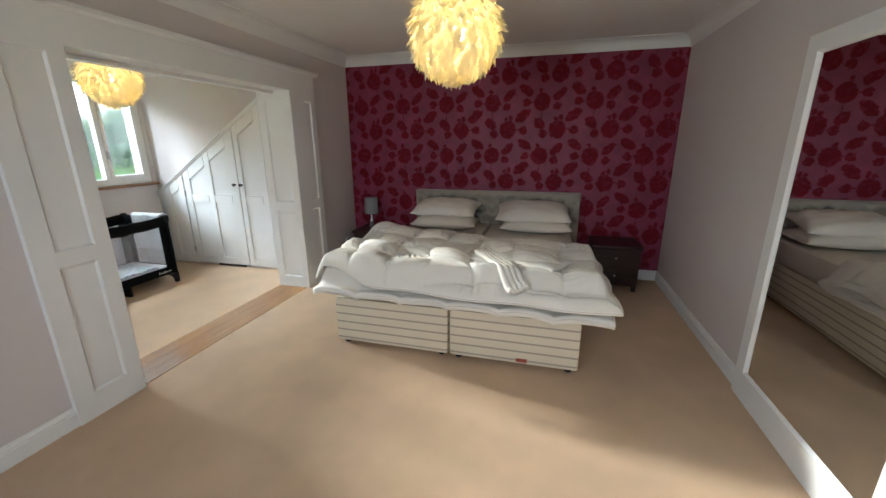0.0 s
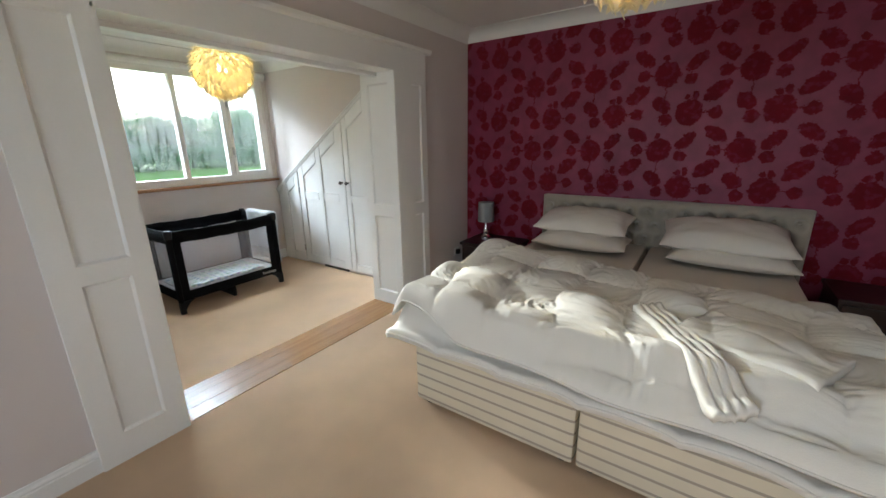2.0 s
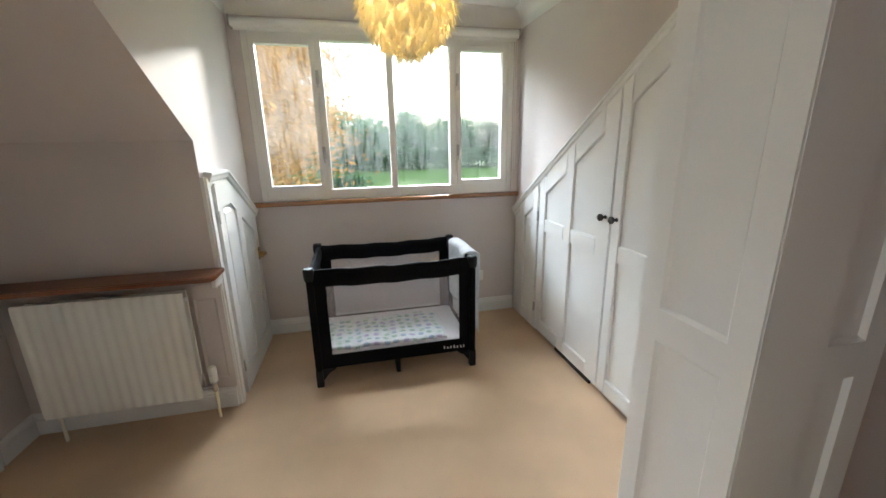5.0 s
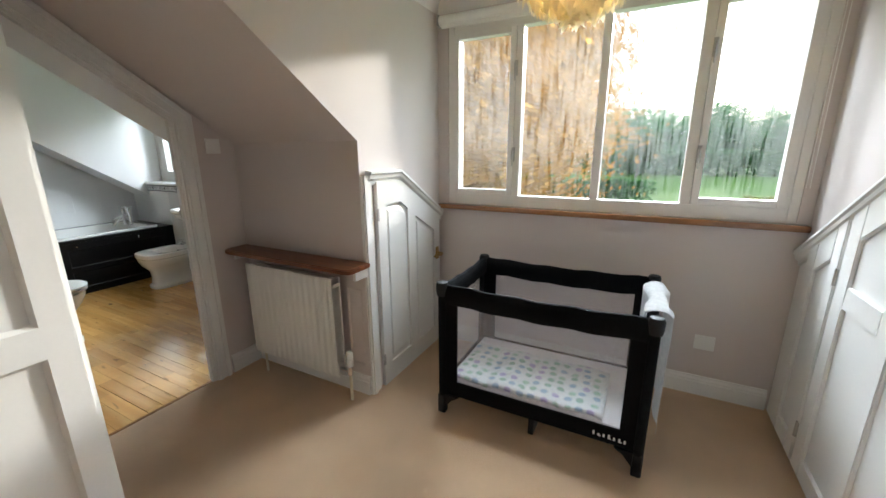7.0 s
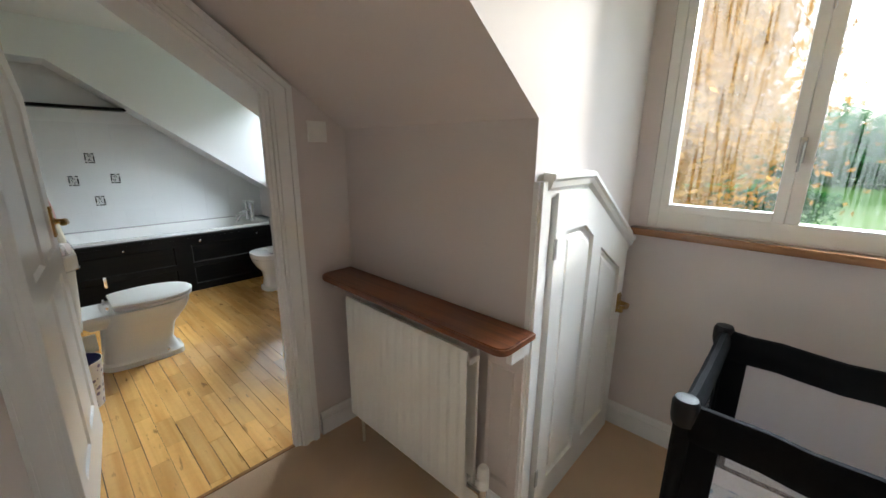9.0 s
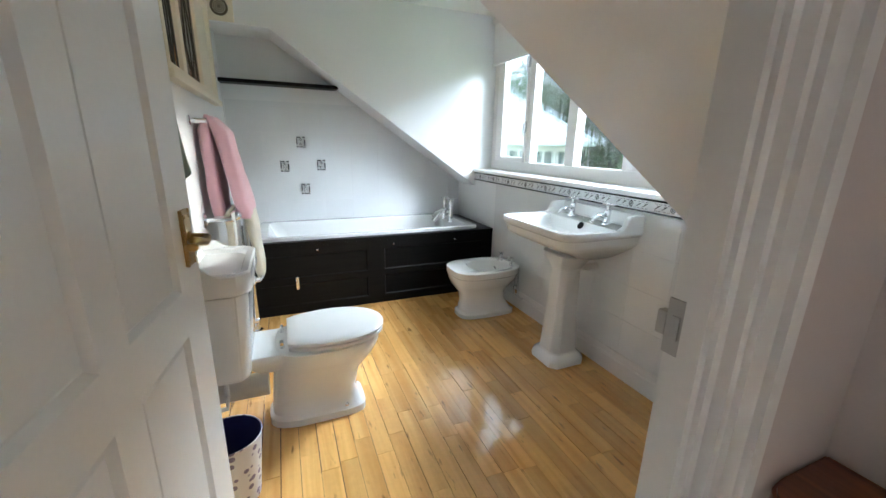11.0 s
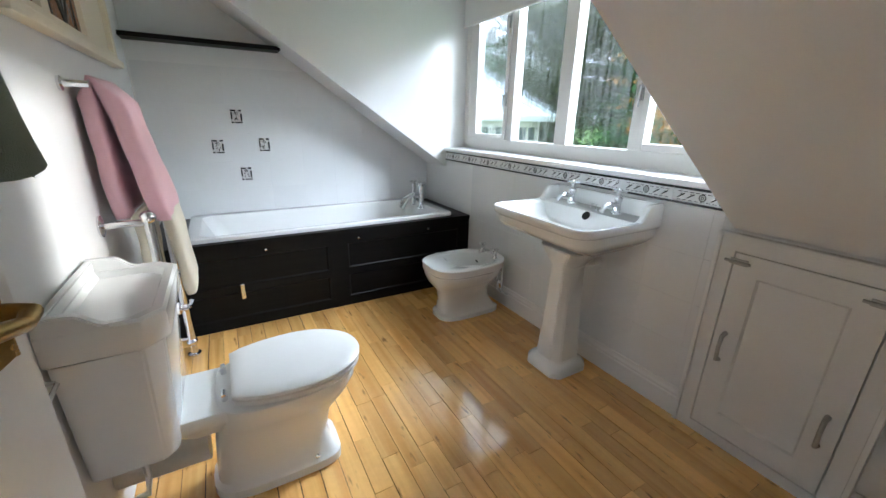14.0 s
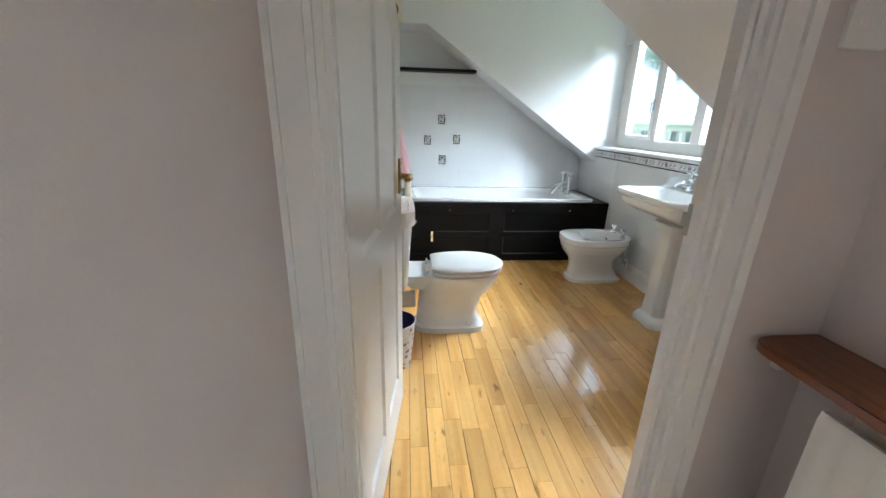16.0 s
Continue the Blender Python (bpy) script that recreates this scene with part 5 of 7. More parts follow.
box(bm, cx0 + 0.02, cy0 + 0.02, 0.125, cx1 - 0.02, cy1 - 0.02, 0.20, 0.015)
part("base_mat", bm, mat("white_mat", (0.78, 0.76, 0.78), 0.8, bump=0.05), COT, "white padded base")
bm = BM()
for k in range(7):
    c = 3.02 + 0.022 * k
    h = (0.030, 0.018, 0.022, 0.028, 0.018, 0.020, 0.018)[k]
    box(bm, cx1 + 0.006, c, 0.148 - 0.001 * k, cx1 + 0.0085, c + 0.009, 0.148 + h * 0.7, 0.001)
    if k % 2:
        box(bm, cx1 + 0.006, c + 0.009, 0.148 - 0.001 * k, cx1 + 0.0085, c + 0.015, 0.153 - 0.001 * k)
part("brand_mark", bm, PLASTIC, COT, "small white lettering-like mark")


def dotted(name):
    """White cotton with scattered pale green, blue and lilac spots."""
    m = mat(name, (0.66, 0.69, 0.70), 0.85, vary=0.03, scale=6, bump=0.05)
    n, l = m.node_tree.nodes, m.node_tree.links
    hsv = next(k for k in n if k.bl_idname == "ShaderNodeHueSaturation")
    geo = next(k for k in n if k.bl_idname == "ShaderNodeNewGeometry")
    v = n.new("ShaderNodeTexVoronoi")
    v.voronoi_dimensions = "2D"
    v.inputs["Scale"].default_value, v.inputs["Randomness"].default_value = 17, 0.35
    l.new(geo.outputs["Position"], v.inputs["Vector"])
    r = n.new("ShaderNodeMapRange")
    r.inputs[1].default_value, r.inputs[2].default_value = 0.34, 0.28
    l.new(v.outputs["Distance"], r.inputs[0])
    cr = n.new("ShaderNodeValToRGB")
    cr.color_ramp.interpolation = "CONSTANT"
    for pos, col in ((0.0, (0.26, 0.42, 0.34, 1)), (0.35, (0.28, 0.40, 0.54, 1)), (0.62, (0.40, 0.34, 0.56, 1)), (0.8, (0.36, 0.52, 0.42, 1))):
        e = cr.color_ramp.elements[0] if pos == 0 else cr.color_ramp.elements.new(pos)
        e.color = col
    sp = n.new("ShaderNodeSeparateColor")
    l.new(v.outputs["Color"], sp.inputs[0])
    l.new(sp.outputs[0], cr.inputs[0])
    mx = n.new("ShaderNodeMix")
    mx.data_type = "RGBA"
    mx.inputs[6].default_value = (0.66, 0.69, 0.70, 1)
    l.new(cr.outputs[0], mx.inputs[7])
    l.new(r.outputs[0], mx.inputs[0])
    l.new(mx.outputs[2], hsv.inputs["Color"])
    return m


DOTS = dotted("spotted_cotton")
bm = BM()
sheet(bm, 30, 40, lambda u, v: Vector((cx0 + 0.17 + 0.40 * u, cy0 + 0.04 + 0.78 * v, 0.222 + 0.012 * abs(math.sin(math.pi * 4 * v)) ** 0.5 + 0.006 * noise.noise(Vector((u * 5, v * 7, 0))))), lambda u, v: 0.02)
thing("cot_mattress", bm, DOTS, "thin white cot mattress with pale green and blue spots", "mattress", smooth="all")


def hang(u, v):
    """A small blanket over the cot's end rail."""
    s = (v - 0.42) * 1.05
    x = cx0 + 0.16 + 0.42 * u
    r = 0.034
    if abs(s) < r * 1.4:
        a = s / r
        y, z = cy1 + r * math.sin(a), ctop + 0.012 + r * 0.3 * math.cos(a)
    else:
        side = 1 if s > 0 else -1
        y, z = cy1 + side * (r + 0.012 + 0.01 * math.sin(9 * u)), ctop + 0.012 - (abs(s) - r * 1.4)
    return Vector((x + 0.01 * noise.noise(Vector((u * 4, v * 4, 2))), y + 0.012 * noise.noise(Vector((u * 5, v * 3, 7))) + 0.006, z))


bm = BM()
us, vs = 22, 46
g = [[bm.verts.new(hang(i / us, j / vs)) for i in range(us + 1)] for j in range(vs + 1)]
for j in range(vs):
    for i in range(us):
        bm.faces.new((g[j][i], g[j][i + 1], g[j + 1][i + 1], g[j + 1][i]))
bmesh.ops.solidify(bm, geom=list(bm.faces), thickness=0.008)
thing("cot_blanket", bm, mat("white_printed_cotton", (0.76, 0.76, 0.76), 0.85, vary=0.2, scale=30, fine=90, bump=0.05), "white printed blanket hung over the cot's end", "blanket", smooth="all")

# ---- bathroom: door, frames and trims ----
def slope_frame(bm, y0, y1, w0, w1):
    """A frame round the door opening that follows the cut corner, between insets w0 and w1 outside the opening."""
    def line(w):
        s = w * 0.3
        return [(DOX0 - w, 0.0), (DOX0 - w, 1.60 + s), (-3.04 - w * 0.3, 2.0 + w), (DOX1 + w, 2.0 + w), (DOX1 + w, 0.0)]
    a, b = line(w0), line(w1)
    for i in range(4):
        prism(bm, [a[i], a[i + 1], b[i + 1], b[i]], "y", y0, y1)


door_frame = tagged(new("trim_bathroom_door"), "white moulded architrave with a cut corner", "architrave", kind="structure")
bm = BM()
slope_frame(bm, DY0, DY0 + 0.016, -0.004, 0.058)
slope_frame(bm, DY0 + 0.016, DY0 + 0.024, 0.008, 0.026)
slope_frame(bm, DY0, DY0 + 0.026, 0.058, 0.082)
part("architrave", bm, WHITE, door_frame)
bm = BM()
slope_frame(bm, BY1 - 0.022, BY1 - 0.008, 0.0, 0.07)
part("architrave", bm, WHITE, door_frame)
bm = BM()
slope_frame(bm, BY1 - 0.02, DY0 + 0.002, -0.018, 0.0)
part("lining", bm, WHITE, door_frame)
bm = BM()
slope_frame(bm, BY1 + 0.005, BY1 + 0.03, -0.03, -0.018)
part("door_stop", bm, WHITE, door_frame)
bm = BM()
box(bm, DOX0 + 0.017, BY1 - 0.022, 1.055, DOX0 + 0.0205, BY1 + 0.004, 1.125, 0.001)
box(bm, DOX0 + 0.0205, BY1 - 0.014, 1.075, DOX0 + 0.0225, BY1 - 0.004, 1.105, 0.0005)
box(bm, DOX0 + 0.008, BY1 - 0.034, 1.075, DOX0 + 0.0205, BY1 - 0.0225, 1.105, 0.001)
part("strike_plate", bm, STEEL, door_frame, "brushed steel strike plate")

door_1 = tagged(new("door_1"), "white panelled door with a cut corner, standing open", "door", kind="structure")
hinge, free = Vector((-2.85, 0.735, 0)), Vector((-2.946, -0.05, 0))
along = (free - hinge).normalized()
out = Vector((along.y, -along.x, 0))  # towards the room
W = (free - hinge).length


def dp(s, z, d):
    return hinge + along * s + out * d + Vector((0, 0, z))


def door_top(s):
    return 1.985 if s < 0.18 else 1.985 - (s - 0.18) * 0.66


def door_poly(bm, pts, d0, d1):
    r = [dp(s, z, d0) for s, z in pts]
    loft(bm, [r, [q + out * (d1 - d0) for q in r]])


bm = BM()
door_poly(bm, [(0, 0.012), (W, 0.012), (W, door_top(W)), (0.18, 1.985), (0, 1.985)], 0.010, 0.026)
part("door_core", bm, WHITE, door_1)
bm = BM()
cols = ((0.105, 0.345), (0.43, 0.665))
for d0, d1 in ((0.026, 0.040), (-0.004, 0.010)):
    for s0, s1 in ((0, 0.105), (0.345, 0.43), (0.665, W)):
        door_poly(bm, [(s0, 0.012), (s1, 0.012), (s1, door_top(s1)), (max(s0, min(s1, 0.18)), door_top(max(s0, min(s1, 0.18)))), (s0, door_top(s0))], d0, d1)
    for s0, s1 in cols:
        door_poly(bm, [(s0, 0.012), (s1, 0.012), (s1, 0.20), (s0, 0.20)], d0, d1)
        door_poly(bm, [(s0, 0.86), (s1, 0.86), (s1, 0.965), (s0, 0.965)], d0, d1)
        m = max(s0, min(s1, 0.18))
        door_poly(bm, [(s0, door_top(s0) - 0.12), (m, door_top(m) - 0.12), (s1, door_top(s1) - 0.12), (s1, door_top(s1)), (m, door_top(m)), (s0, door_top(s0))], d0, d1)
part("stiles_and_rails", bm, WHITE, door_1)
for s0, s1 in cols:
    for z0, z1 in ((0.20, 0.86), (0.965, None)):
        bm = BM()
        pts = [(s0, z0), (s1, z0), (s1, (z1 or door_top(s1) - 0.12)), (s0, (z1 or door_top(s0) - 0.12))]
        cs, cz = (s0 + s1) / 2, sum(p[1] for p in pts) / 4
        ins = [(cs + (s - cs) * 0.83, cz + (z - cz) * (0.94 if z1 else 0.95)) for s, z in pts]
        ra, rb, rc = [dp(s, z, 0.040) for s, z in pts], [dp(cs + (s - cs) * 0.9, cz + (z - cz) * 0.97, 0.028) for s, z in pts], [dp(s, z, 0.033) for s, z in ins]
        loft(bm, [ra, rb, rc], cap0=False)
        part("panel", bm, WHITE, door_1)
b1, b2 = BM(), BM()
lever(b1, b2, dp(W - 0.058, 1.075, 0.040), out, along * -1, 0.042, 0.13)
hp = part("handle_plate", b1, BRASS, door_1, "aged brass plate with roped edge")
part("lever", b2, BRASS, hp, smooth=True)
bm = BM()
for k in range(30):
    z = 1.012 + 0.126 * k / 29
    for sx in (-0.021, 0.021):
        bmesh.ops.create_icosphere(bm, subdivisions=1, radius=0.0032, matrix=Matrix.Translation(dp(W - 0.058 + sx, z, 0.046)))
part("roped_edge", bm, BRASS, hp)
b1, b2 = BM(), BM()
lever(b1, b2, dp(W - 0.062, 1.075, -0.004), out * -1, along * -1, 0.05, 0.155)
hp = part("handle_plate", b1, BRASS, door_1, "aged brass plate")
part("lever", b2, BRASS, hp, smooth=True)

bm = BM()
skirting(bm, (BX0, -1.93), (BX0, -0.13), (1, 0), 0.14)
skirting(bm, (BX0, 0.445), (BX0, BY1 - 0.008), (1, 0), 0.14)
structure("baseboard_bathroom", bm, WHITE, "white moulded skirting board", "skirting board")

# access hatch under the slope
HATCH = base("access_hatch", "white eaves hatch with two pull handles and bolts", "hatch")
bm = BM()
panelled(bm, (BX0, -0.135, 0.0), (0, 1, 0), (0, 0, 1), (1, 0, 0), 0.575, 0.905, [(0.068, 0.045, 0.507, 0.838)], t=0.024, sunk=0.02, bead=0.004)
for y0, y1, z0, z1 in ((-0.135, -0.118, 0.0, 0.905), (0.423, 0.44, 0.0, 0.905), (-0.118, 0.423, 0.888, 0.905)):
    box(bm, BX0 + 0.024, y0, z0, BX0 + 0.034, y1, z1, 0.003)
part("frame", bm, WHITE, HATCH)
bm = BM()
panelled(bm, (BX0 + 0.003, -0.062, 0.052), (0, 1, 0), (0, 0, 1), (1, 0, 0), 0.428, 0.78, [(0.085, 0.09, 0.345, 0.70)], t=0.019, sunk=0.008, bead=0.008)
hd = part("door", bm, WHITE, HATCH)
for hy, hz in ((-0.025, 0.44), (0.325, 0.30)):
    bm = BM()
    tube(bm, [(BX0 + 0.02, hy, hz - 0.06), (BX0 + 0.045, hy, hz - 0.055), (BX0 + 0.052, hy, hz), (BX0 + 0.045, hy, hz + 0.055), (BX0 + 0.02, hy, hz + 0.06)], [0.010, 0.008, 0.007, 0.008, 0.010], 10)
    part("pull_handle", bm, STEEL, hd, "brushed steel bow handle", smooth=True)
for hy, hz in ((-0.045, 0.80), (0.345, 0.79)):
    bm = BM()
    box(bm, BX0 + 0.022, hy - 0.03, hz - 0.012, BX0 + 0.028, hy + 0.03, hz + 0.012, 0.002)
    tube(bm, [(BX0 + 0.034, hy - 0.045, hz), (BX0 + 0.034, hy + 0.04, hz)], 0.006, 8)
    part("bolt", bm, STEEL, HATCH, "small steel barrel bolt", smooth=True)

# ---- bath ----
BATH = base("bathtub", "white bathtub set in a black-stained wooden surround", "bathtub")
bx0, bx1, byf, byb, bz = -4.925, -2.80, -1.935, -2.705, 0.573
tx0, tx1, tyf, tyb = -4.80, -2.985, -1.985, -2.69


def rrect(x0, x1, y0, y1, r, z, k=6):
    pts = []
    for cx, cy, a0 in ((x1 - r, y1 - r, 0), (x0 + r, y1 - r, 90), (x0 + r, y0 + r, 180), (x1 - r, y0 + r, 270)):
        for s in range(k + 1):
            a = radians(a0 + 90 * s / k)
            pts.append(Vector((cx + r * math.cos(a), cy + r * math.sin(a), z)))
    return pts


bm = BM()
loft(bm, [rrect(tx0, tx1, tyb, tyf, 0.05, bz + 0.001), rrect(tx0, tx1, tyb, tyf, 0.05, bz + 0.022), rrect(tx0 + 0.008, tx1 - 0.008, tyb + 0.008, tyf - 0.008, 0.05, bz + 0.027),
          rrect(tx0 + 0.07, tx1 - 0.07, tyb + 0.06, tyf - 0.06, 0.07, bz + 0.022), rrect(tx0 + 0.085, tx1 - 0.09, tyb + 0.075, tyf - 0.075, 0.09, bz - 0.01),
          rrect(tx0 + 0.13, tx1 - 0.25, tyb + 0.12, tyf - 0.12, 0.12, bz - 0.33), rrect(tx0 + 0.20, tx1 - 0.36, tyb + 0.19, tyf - 0.19, 0.10, bz - 0.37)], cap0=False)
part("tub", bm, CERAMIC, BATH, "white enamelled tub", smooth=True)
bm = BM()
box(bm, bx0, tyf, bz - 0.03, bx1, byf, bz, 0.003)
box(bm, bx0, byb, bz - 0.03, tx0, tyf, bz, 0.003)
box(bm, tx1, byb, bz - 0.03, bx1, tyf, bz, 0.003)
part("surround_top", bm, BLACK_WOOD, BATH)
bm = BM()
panelled(bm, (bx1, byf - 0.03, 0.0), (-1, 0, 0), (0, 0, 1), (0, 1, 0), bx1 - bx0, 0.543,
         [(0.10, 0.07, 0.98, 0.24), (0.10, 0.29, 0.98, 0.47), (1.12, 0.07, 2.02, 0.24), (1.12, 0.29, 2.02, 0.47)], t=0.022, sunk=0.008, bead=0.010)
fp = part("front_panel", bm, BLACK_WOOD, BATH)
for hx in (-3.24, -4.62):
    bm = BM()
    box(bm, hx - 0.012, byf - 0.008, 0.20, hx + 0.012, byf + 0.006, 0.30, 0.004)
    part("pull", bm, CHROME, fp, "small bright metal pull")
for hx in (-3.4, -4.0, -4.55):
    bm = BM()
    lathe(bm, [(0.007, 0), (0.007, 0.003), (0.003, 0.005)], pose(hx, byf - 0.008, 0.50, -90, 0, 0), 10)
    part("screw_cap", bm, CHROME, fp)
TAPS = base("bath_mixer_tap", "chrome bath mixer tap with a hand shower", "tap")
tapx, tapy = -4.63, -2.30
for s in (-0.075, 0.075):
    bm = BM()
    lathe(bm, [(0.028, 0), (0.028, 0.006), (0.018, 0.012), (0.018, 0.15), (0.023, 0.155), (0.023, 0.185), (0.012, 0.192)], pose(tapx, tapy + s, bz + 0.025), 16)
    part("pillar", bm, CHROME, TAPS, smooth=True)
    bm = BM()
    for a in (0, 90):
        tube(bm, [Vector((tapx, tapy + s, bz + 0.232)) + Vector((math.cos(radians(a + 20)), math.sin(radians(a + 20)), 0)) * q for q in (-0.042, 0.042)], 0.007, 8)
    lathe(bm, [(0.010, 0.19), (0.014, 0.20), (0.010, 0.212)], pose(tapx, tapy + s, bz + 0.025), 12)
    part("cross_head", bm, CHROME, TAPS, smooth=True)
bm = BM()
tube(bm, [(tapx, tapy - 0.075, bz + 0.125), (tapx, tapy + 0.075, bz + 0.125)], 0.016, 12)
tube(bm, [(tapx, tapy, bz + 0.125), (tapx + 0.06, tapy, bz + 0.13), (tapx + 0.13, tapy, bz + 0.105), (tapx + 0.15, tapy, bz + 0.06)], [0.016, 0.015, 0.013, 0.013], 12)
tube(bm, [(tapx + 0.02, tapy + 0.02, bz + 0.15), (tapx + 0.10, tapy + 0.03, bz + 0.10), (tapx + 0.16, tapy + 0.03, bz + 0.03)], [0.009, 0.012, 0.022], 10)
part("spout", bm, CHROME, TAPS, smooth=True)

bm = BM()
box(bm, -3.70, BY0, 1.735, -2.80, BY0 + 0.145, 1.762, 0.003)
thing("bathroom_shelf", bm, BLACK_WOOD, "black-stained shelf above the bath", "shelf")


# ---- toilet ----
def egg(cx, cy, z, back, front, half, k=28, sq=2.3):
    """An egg-shaped ring: back and front are x-distances from the centre, pointing to -x at the front."""
    pts = []
    for s in range(k):
        a = 2 * math.pi * s / k
        c, d = math.cos(a), math.sin(a)
        r = front if c < 0 else back
        e = 2 / (sq if c < 0 else 3.2)
        pts.append(Vector((cx + r * math.copysign(abs(c) ** e, c), cy + half * math.copysign(abs(d) ** e, d), z)))
    return pts


def chamfer_ring(x0, x1, y0, y1, c, z):
    return [Vector(p) for p in ((x1, y0, z), (x1, y1, z), (x0 + c, y1, z), (x0, y1 - c, z), (x0, y0 + c, z), (x0 + c, y0, z))]


WC = base("toilet", "white ceramic toilet with a tall moulded cistern", "toilet")
wy = -0.745
bm = BM()
loft(bm, [egg(-3.27, wy, 0.0, 0.22, 0.23, 0.125, sq=5), egg(-3.27, wy, 0.035, 0.22, 0.23, 0.125, sq=5), egg(-3.27, wy, 0.05, 0.205, 0.21, 0.108, sq=5), egg(-3.27, wy, 0.12, 0.20, 0.185, 0.095, sq=4),
          egg(-3.28, wy, 0.22, 0.20, 0.20, 0.105, sq=3), egg(-3.30, wy, 0.30, 0.21, 0.255, 0.15, sq=2.4), egg(-3.32, wy, 0.36, 0.22, 0.265, 0.18), egg(-3.32, wy, 0.395, 0.22, 0.268, 0.184), egg(-3.32, wy, 0.40, 0.21, 0.26, 0.178)])
part("pan", bm, CERAMIC, WC, smooth=True)
bm = BM()
loft(bm, [chamfer_ring(-3.26, -3.04, wy - 0.10, wy + 0.10, 0.02, 0.30), chamfer_ring(-3.24, -3.0, wy - 0.13, wy + 0.13, 0.02, 0.345), chamfer_ring(-3.24, -2.985, wy - 0.14, wy + 0.14, 0.02, 0.365), chamfer_ring(-3.24, -2.985, wy - 0.14, wy + 0.14, 0.02, 0.39), chamfer_ring(-3.235, -2.99, wy - 0.135, wy + 0.135, 0.02, 0.396)])
part("back_shelf", bm, CERAMIC, WC, smooth=True)
def seat_ring(z, grow):
    """A long oval cut straight across at the hinges."""
    pts = []
    for q in range(40):
        an = 2 * math.pi * q / 40
        c, d = math.cos(an), math.sin(an)
        px_ = -3.375 + (0.235 + grow if c < 0 else 0.315 + grow) * c
        pts.append(Vector((min(px_, -3.158 + grow), wy + (0.188 + grow) * math.copysign(abs(d) ** 0.92, d), z)))
    return pts


bm = BM()
loft(bm, [seat_ring(0.402, -0.012), seat_ring(0.406, -0.004), seat_ring(0.419, -0.004), seat_ring(0.423, -0.010)])
part("seat", bm, PLASTIC, WC, smooth=True)
bm = BM()
loft(bm, [seat_ring(0.427, -0.008), seat_ring(0.431, 0.0), seat_ring(0.442, 0.0), seat_ring(0.449, -0.010), seat_ring(0.452, -0.05)])
part("lid", bm, PLASTIC, WC, "white closed lid", smooth=True)
for s in (-0.08, 0.08):
    bm = BM()
    tube(bm, [(-3.134, wy + s - 0.016, 0.424), (-3.134, wy + s + 0.016, 0.424)], 0.008, 10)
    lathe(bm, [(0.010, 0.40), (0.009, 0.42)], pose(-3.134, wy + s, 0), 12)
    part("hinge", bm, CHROME, WC, "chrome hinge", smooth=True)


bm = BM()
loft(bm, [chamfer_ring(-3.00, -2.806, wy - 0.19, wy + 0.19, 0.03, 0.33), chamfer_ring(-3.01, -2.806, wy - 0.195, wy + 0.195, 0.035, 0.35), chamfer_ring(-3.035, -2.806, wy - 0.218, wy + 0.218, 0.045, 0.72)])
bmesh.ops.bevel(bm, geom=list(bm.edges), offset=0.006, segments=2, affect="EDGES")
part("cistern", bm, CERAMIC, WC, smooth=True)
bm = BM()
Z = 0.722
loft(bm, [chamfer_ring(-3.045, -2.806, wy - 0.228, wy + 0.228, 0.045, Z), chamfer_ring(-3.052, -2.806, wy - 0.235, wy + 0.235, 0.048, Z + 0.012), chamfer_ring(-3.052, -2.806, wy - 0.235, wy + 0.235, 0.048, Z + 0.08),
          chamfer_ring(-3.044, -2.803, wy - 0.227, wy + 0.227, 0.046, Z + 0.088), chamfer_ring(-3.02, -2.83, wy - 0.20, wy + 0.20, 0.04, Z + 0.084), chamfer_ring(-3.01, -2.84, wy - 0.19, wy + 0.19, 0.04, Z + 0.065)])
part("cistern_lid", bm, CERAMIC, WC, smooth=True)
bm = BM()
for s in (-1, 1):
    prism(bm, [(-2.806, Z + 0.07), (-2.806, Z + 0.125), (-2.872, Z + 0.125), (-2.888, Z + 0.121), (-2.902, Z + 0.111), (-2.914, Z + 0.099), (-2.928, Z + 0.090), (-2.945, Z + 0.086), (-2.945, Z + 0.07)], "y", wy + s * 0.2345, wy + s * 0.208)
prism(bm, [(wy - 0.206, Z + 0.086), (wy + 0.206, Z + 0.086), (wy + 0.206, Z + 0.122), (wy - 0.206, Z + 0.122)], "x", -2.83, -2.808)
bmesh.ops.bevel(bm, geom=list(bm.edges), offset=0.004, segments=2, affect="EDGES")
part("lid_upstand", bm, CERAMIC, WC, smooth=True)
bm = BM()
lathe(bm, [(0.02, 0), (0.022, 0.008), (0.012, 0.014), (0.012, 0.03)], pose(-3.03, wy - 0.15, 0.655, 0, -90, 0), 14)
tube(bm, [(-3.06, wy - 0.15, 0.655), (-3.066, wy - 0.17, 0.65), (-3.066, wy - 0.225, 0.64)], [0.008, 0.008, 0.011], 10)
part("flush_lever", bm, CHROME, WC, "chrome flush lever", smooth=True)
bm = BM()
tube(bm, [(-3.06, wy, 0.19), (-2.80, wy, 0.19)], 0.055, 16)
tube(bm, [(-2.90, wy + 0.10, 0.34), (-2.90, wy + 0.10, 0.22), (-2.90, wy + 0.14, 0.19), (-2.80, wy + 0.16, 0.19)], 0.010, 8)
part("waste_pipe", bm, PLASTIC, WC, smooth=True)
bm = BM()
lathe(bm, [(0.009, 0), (0.009, 0.005), (0.004, 0.008)], pose(-3.40, wy + 0.108, 0.055, -70, 0, 0), 10)
part("floor_screw", bm, CHROME, WC)

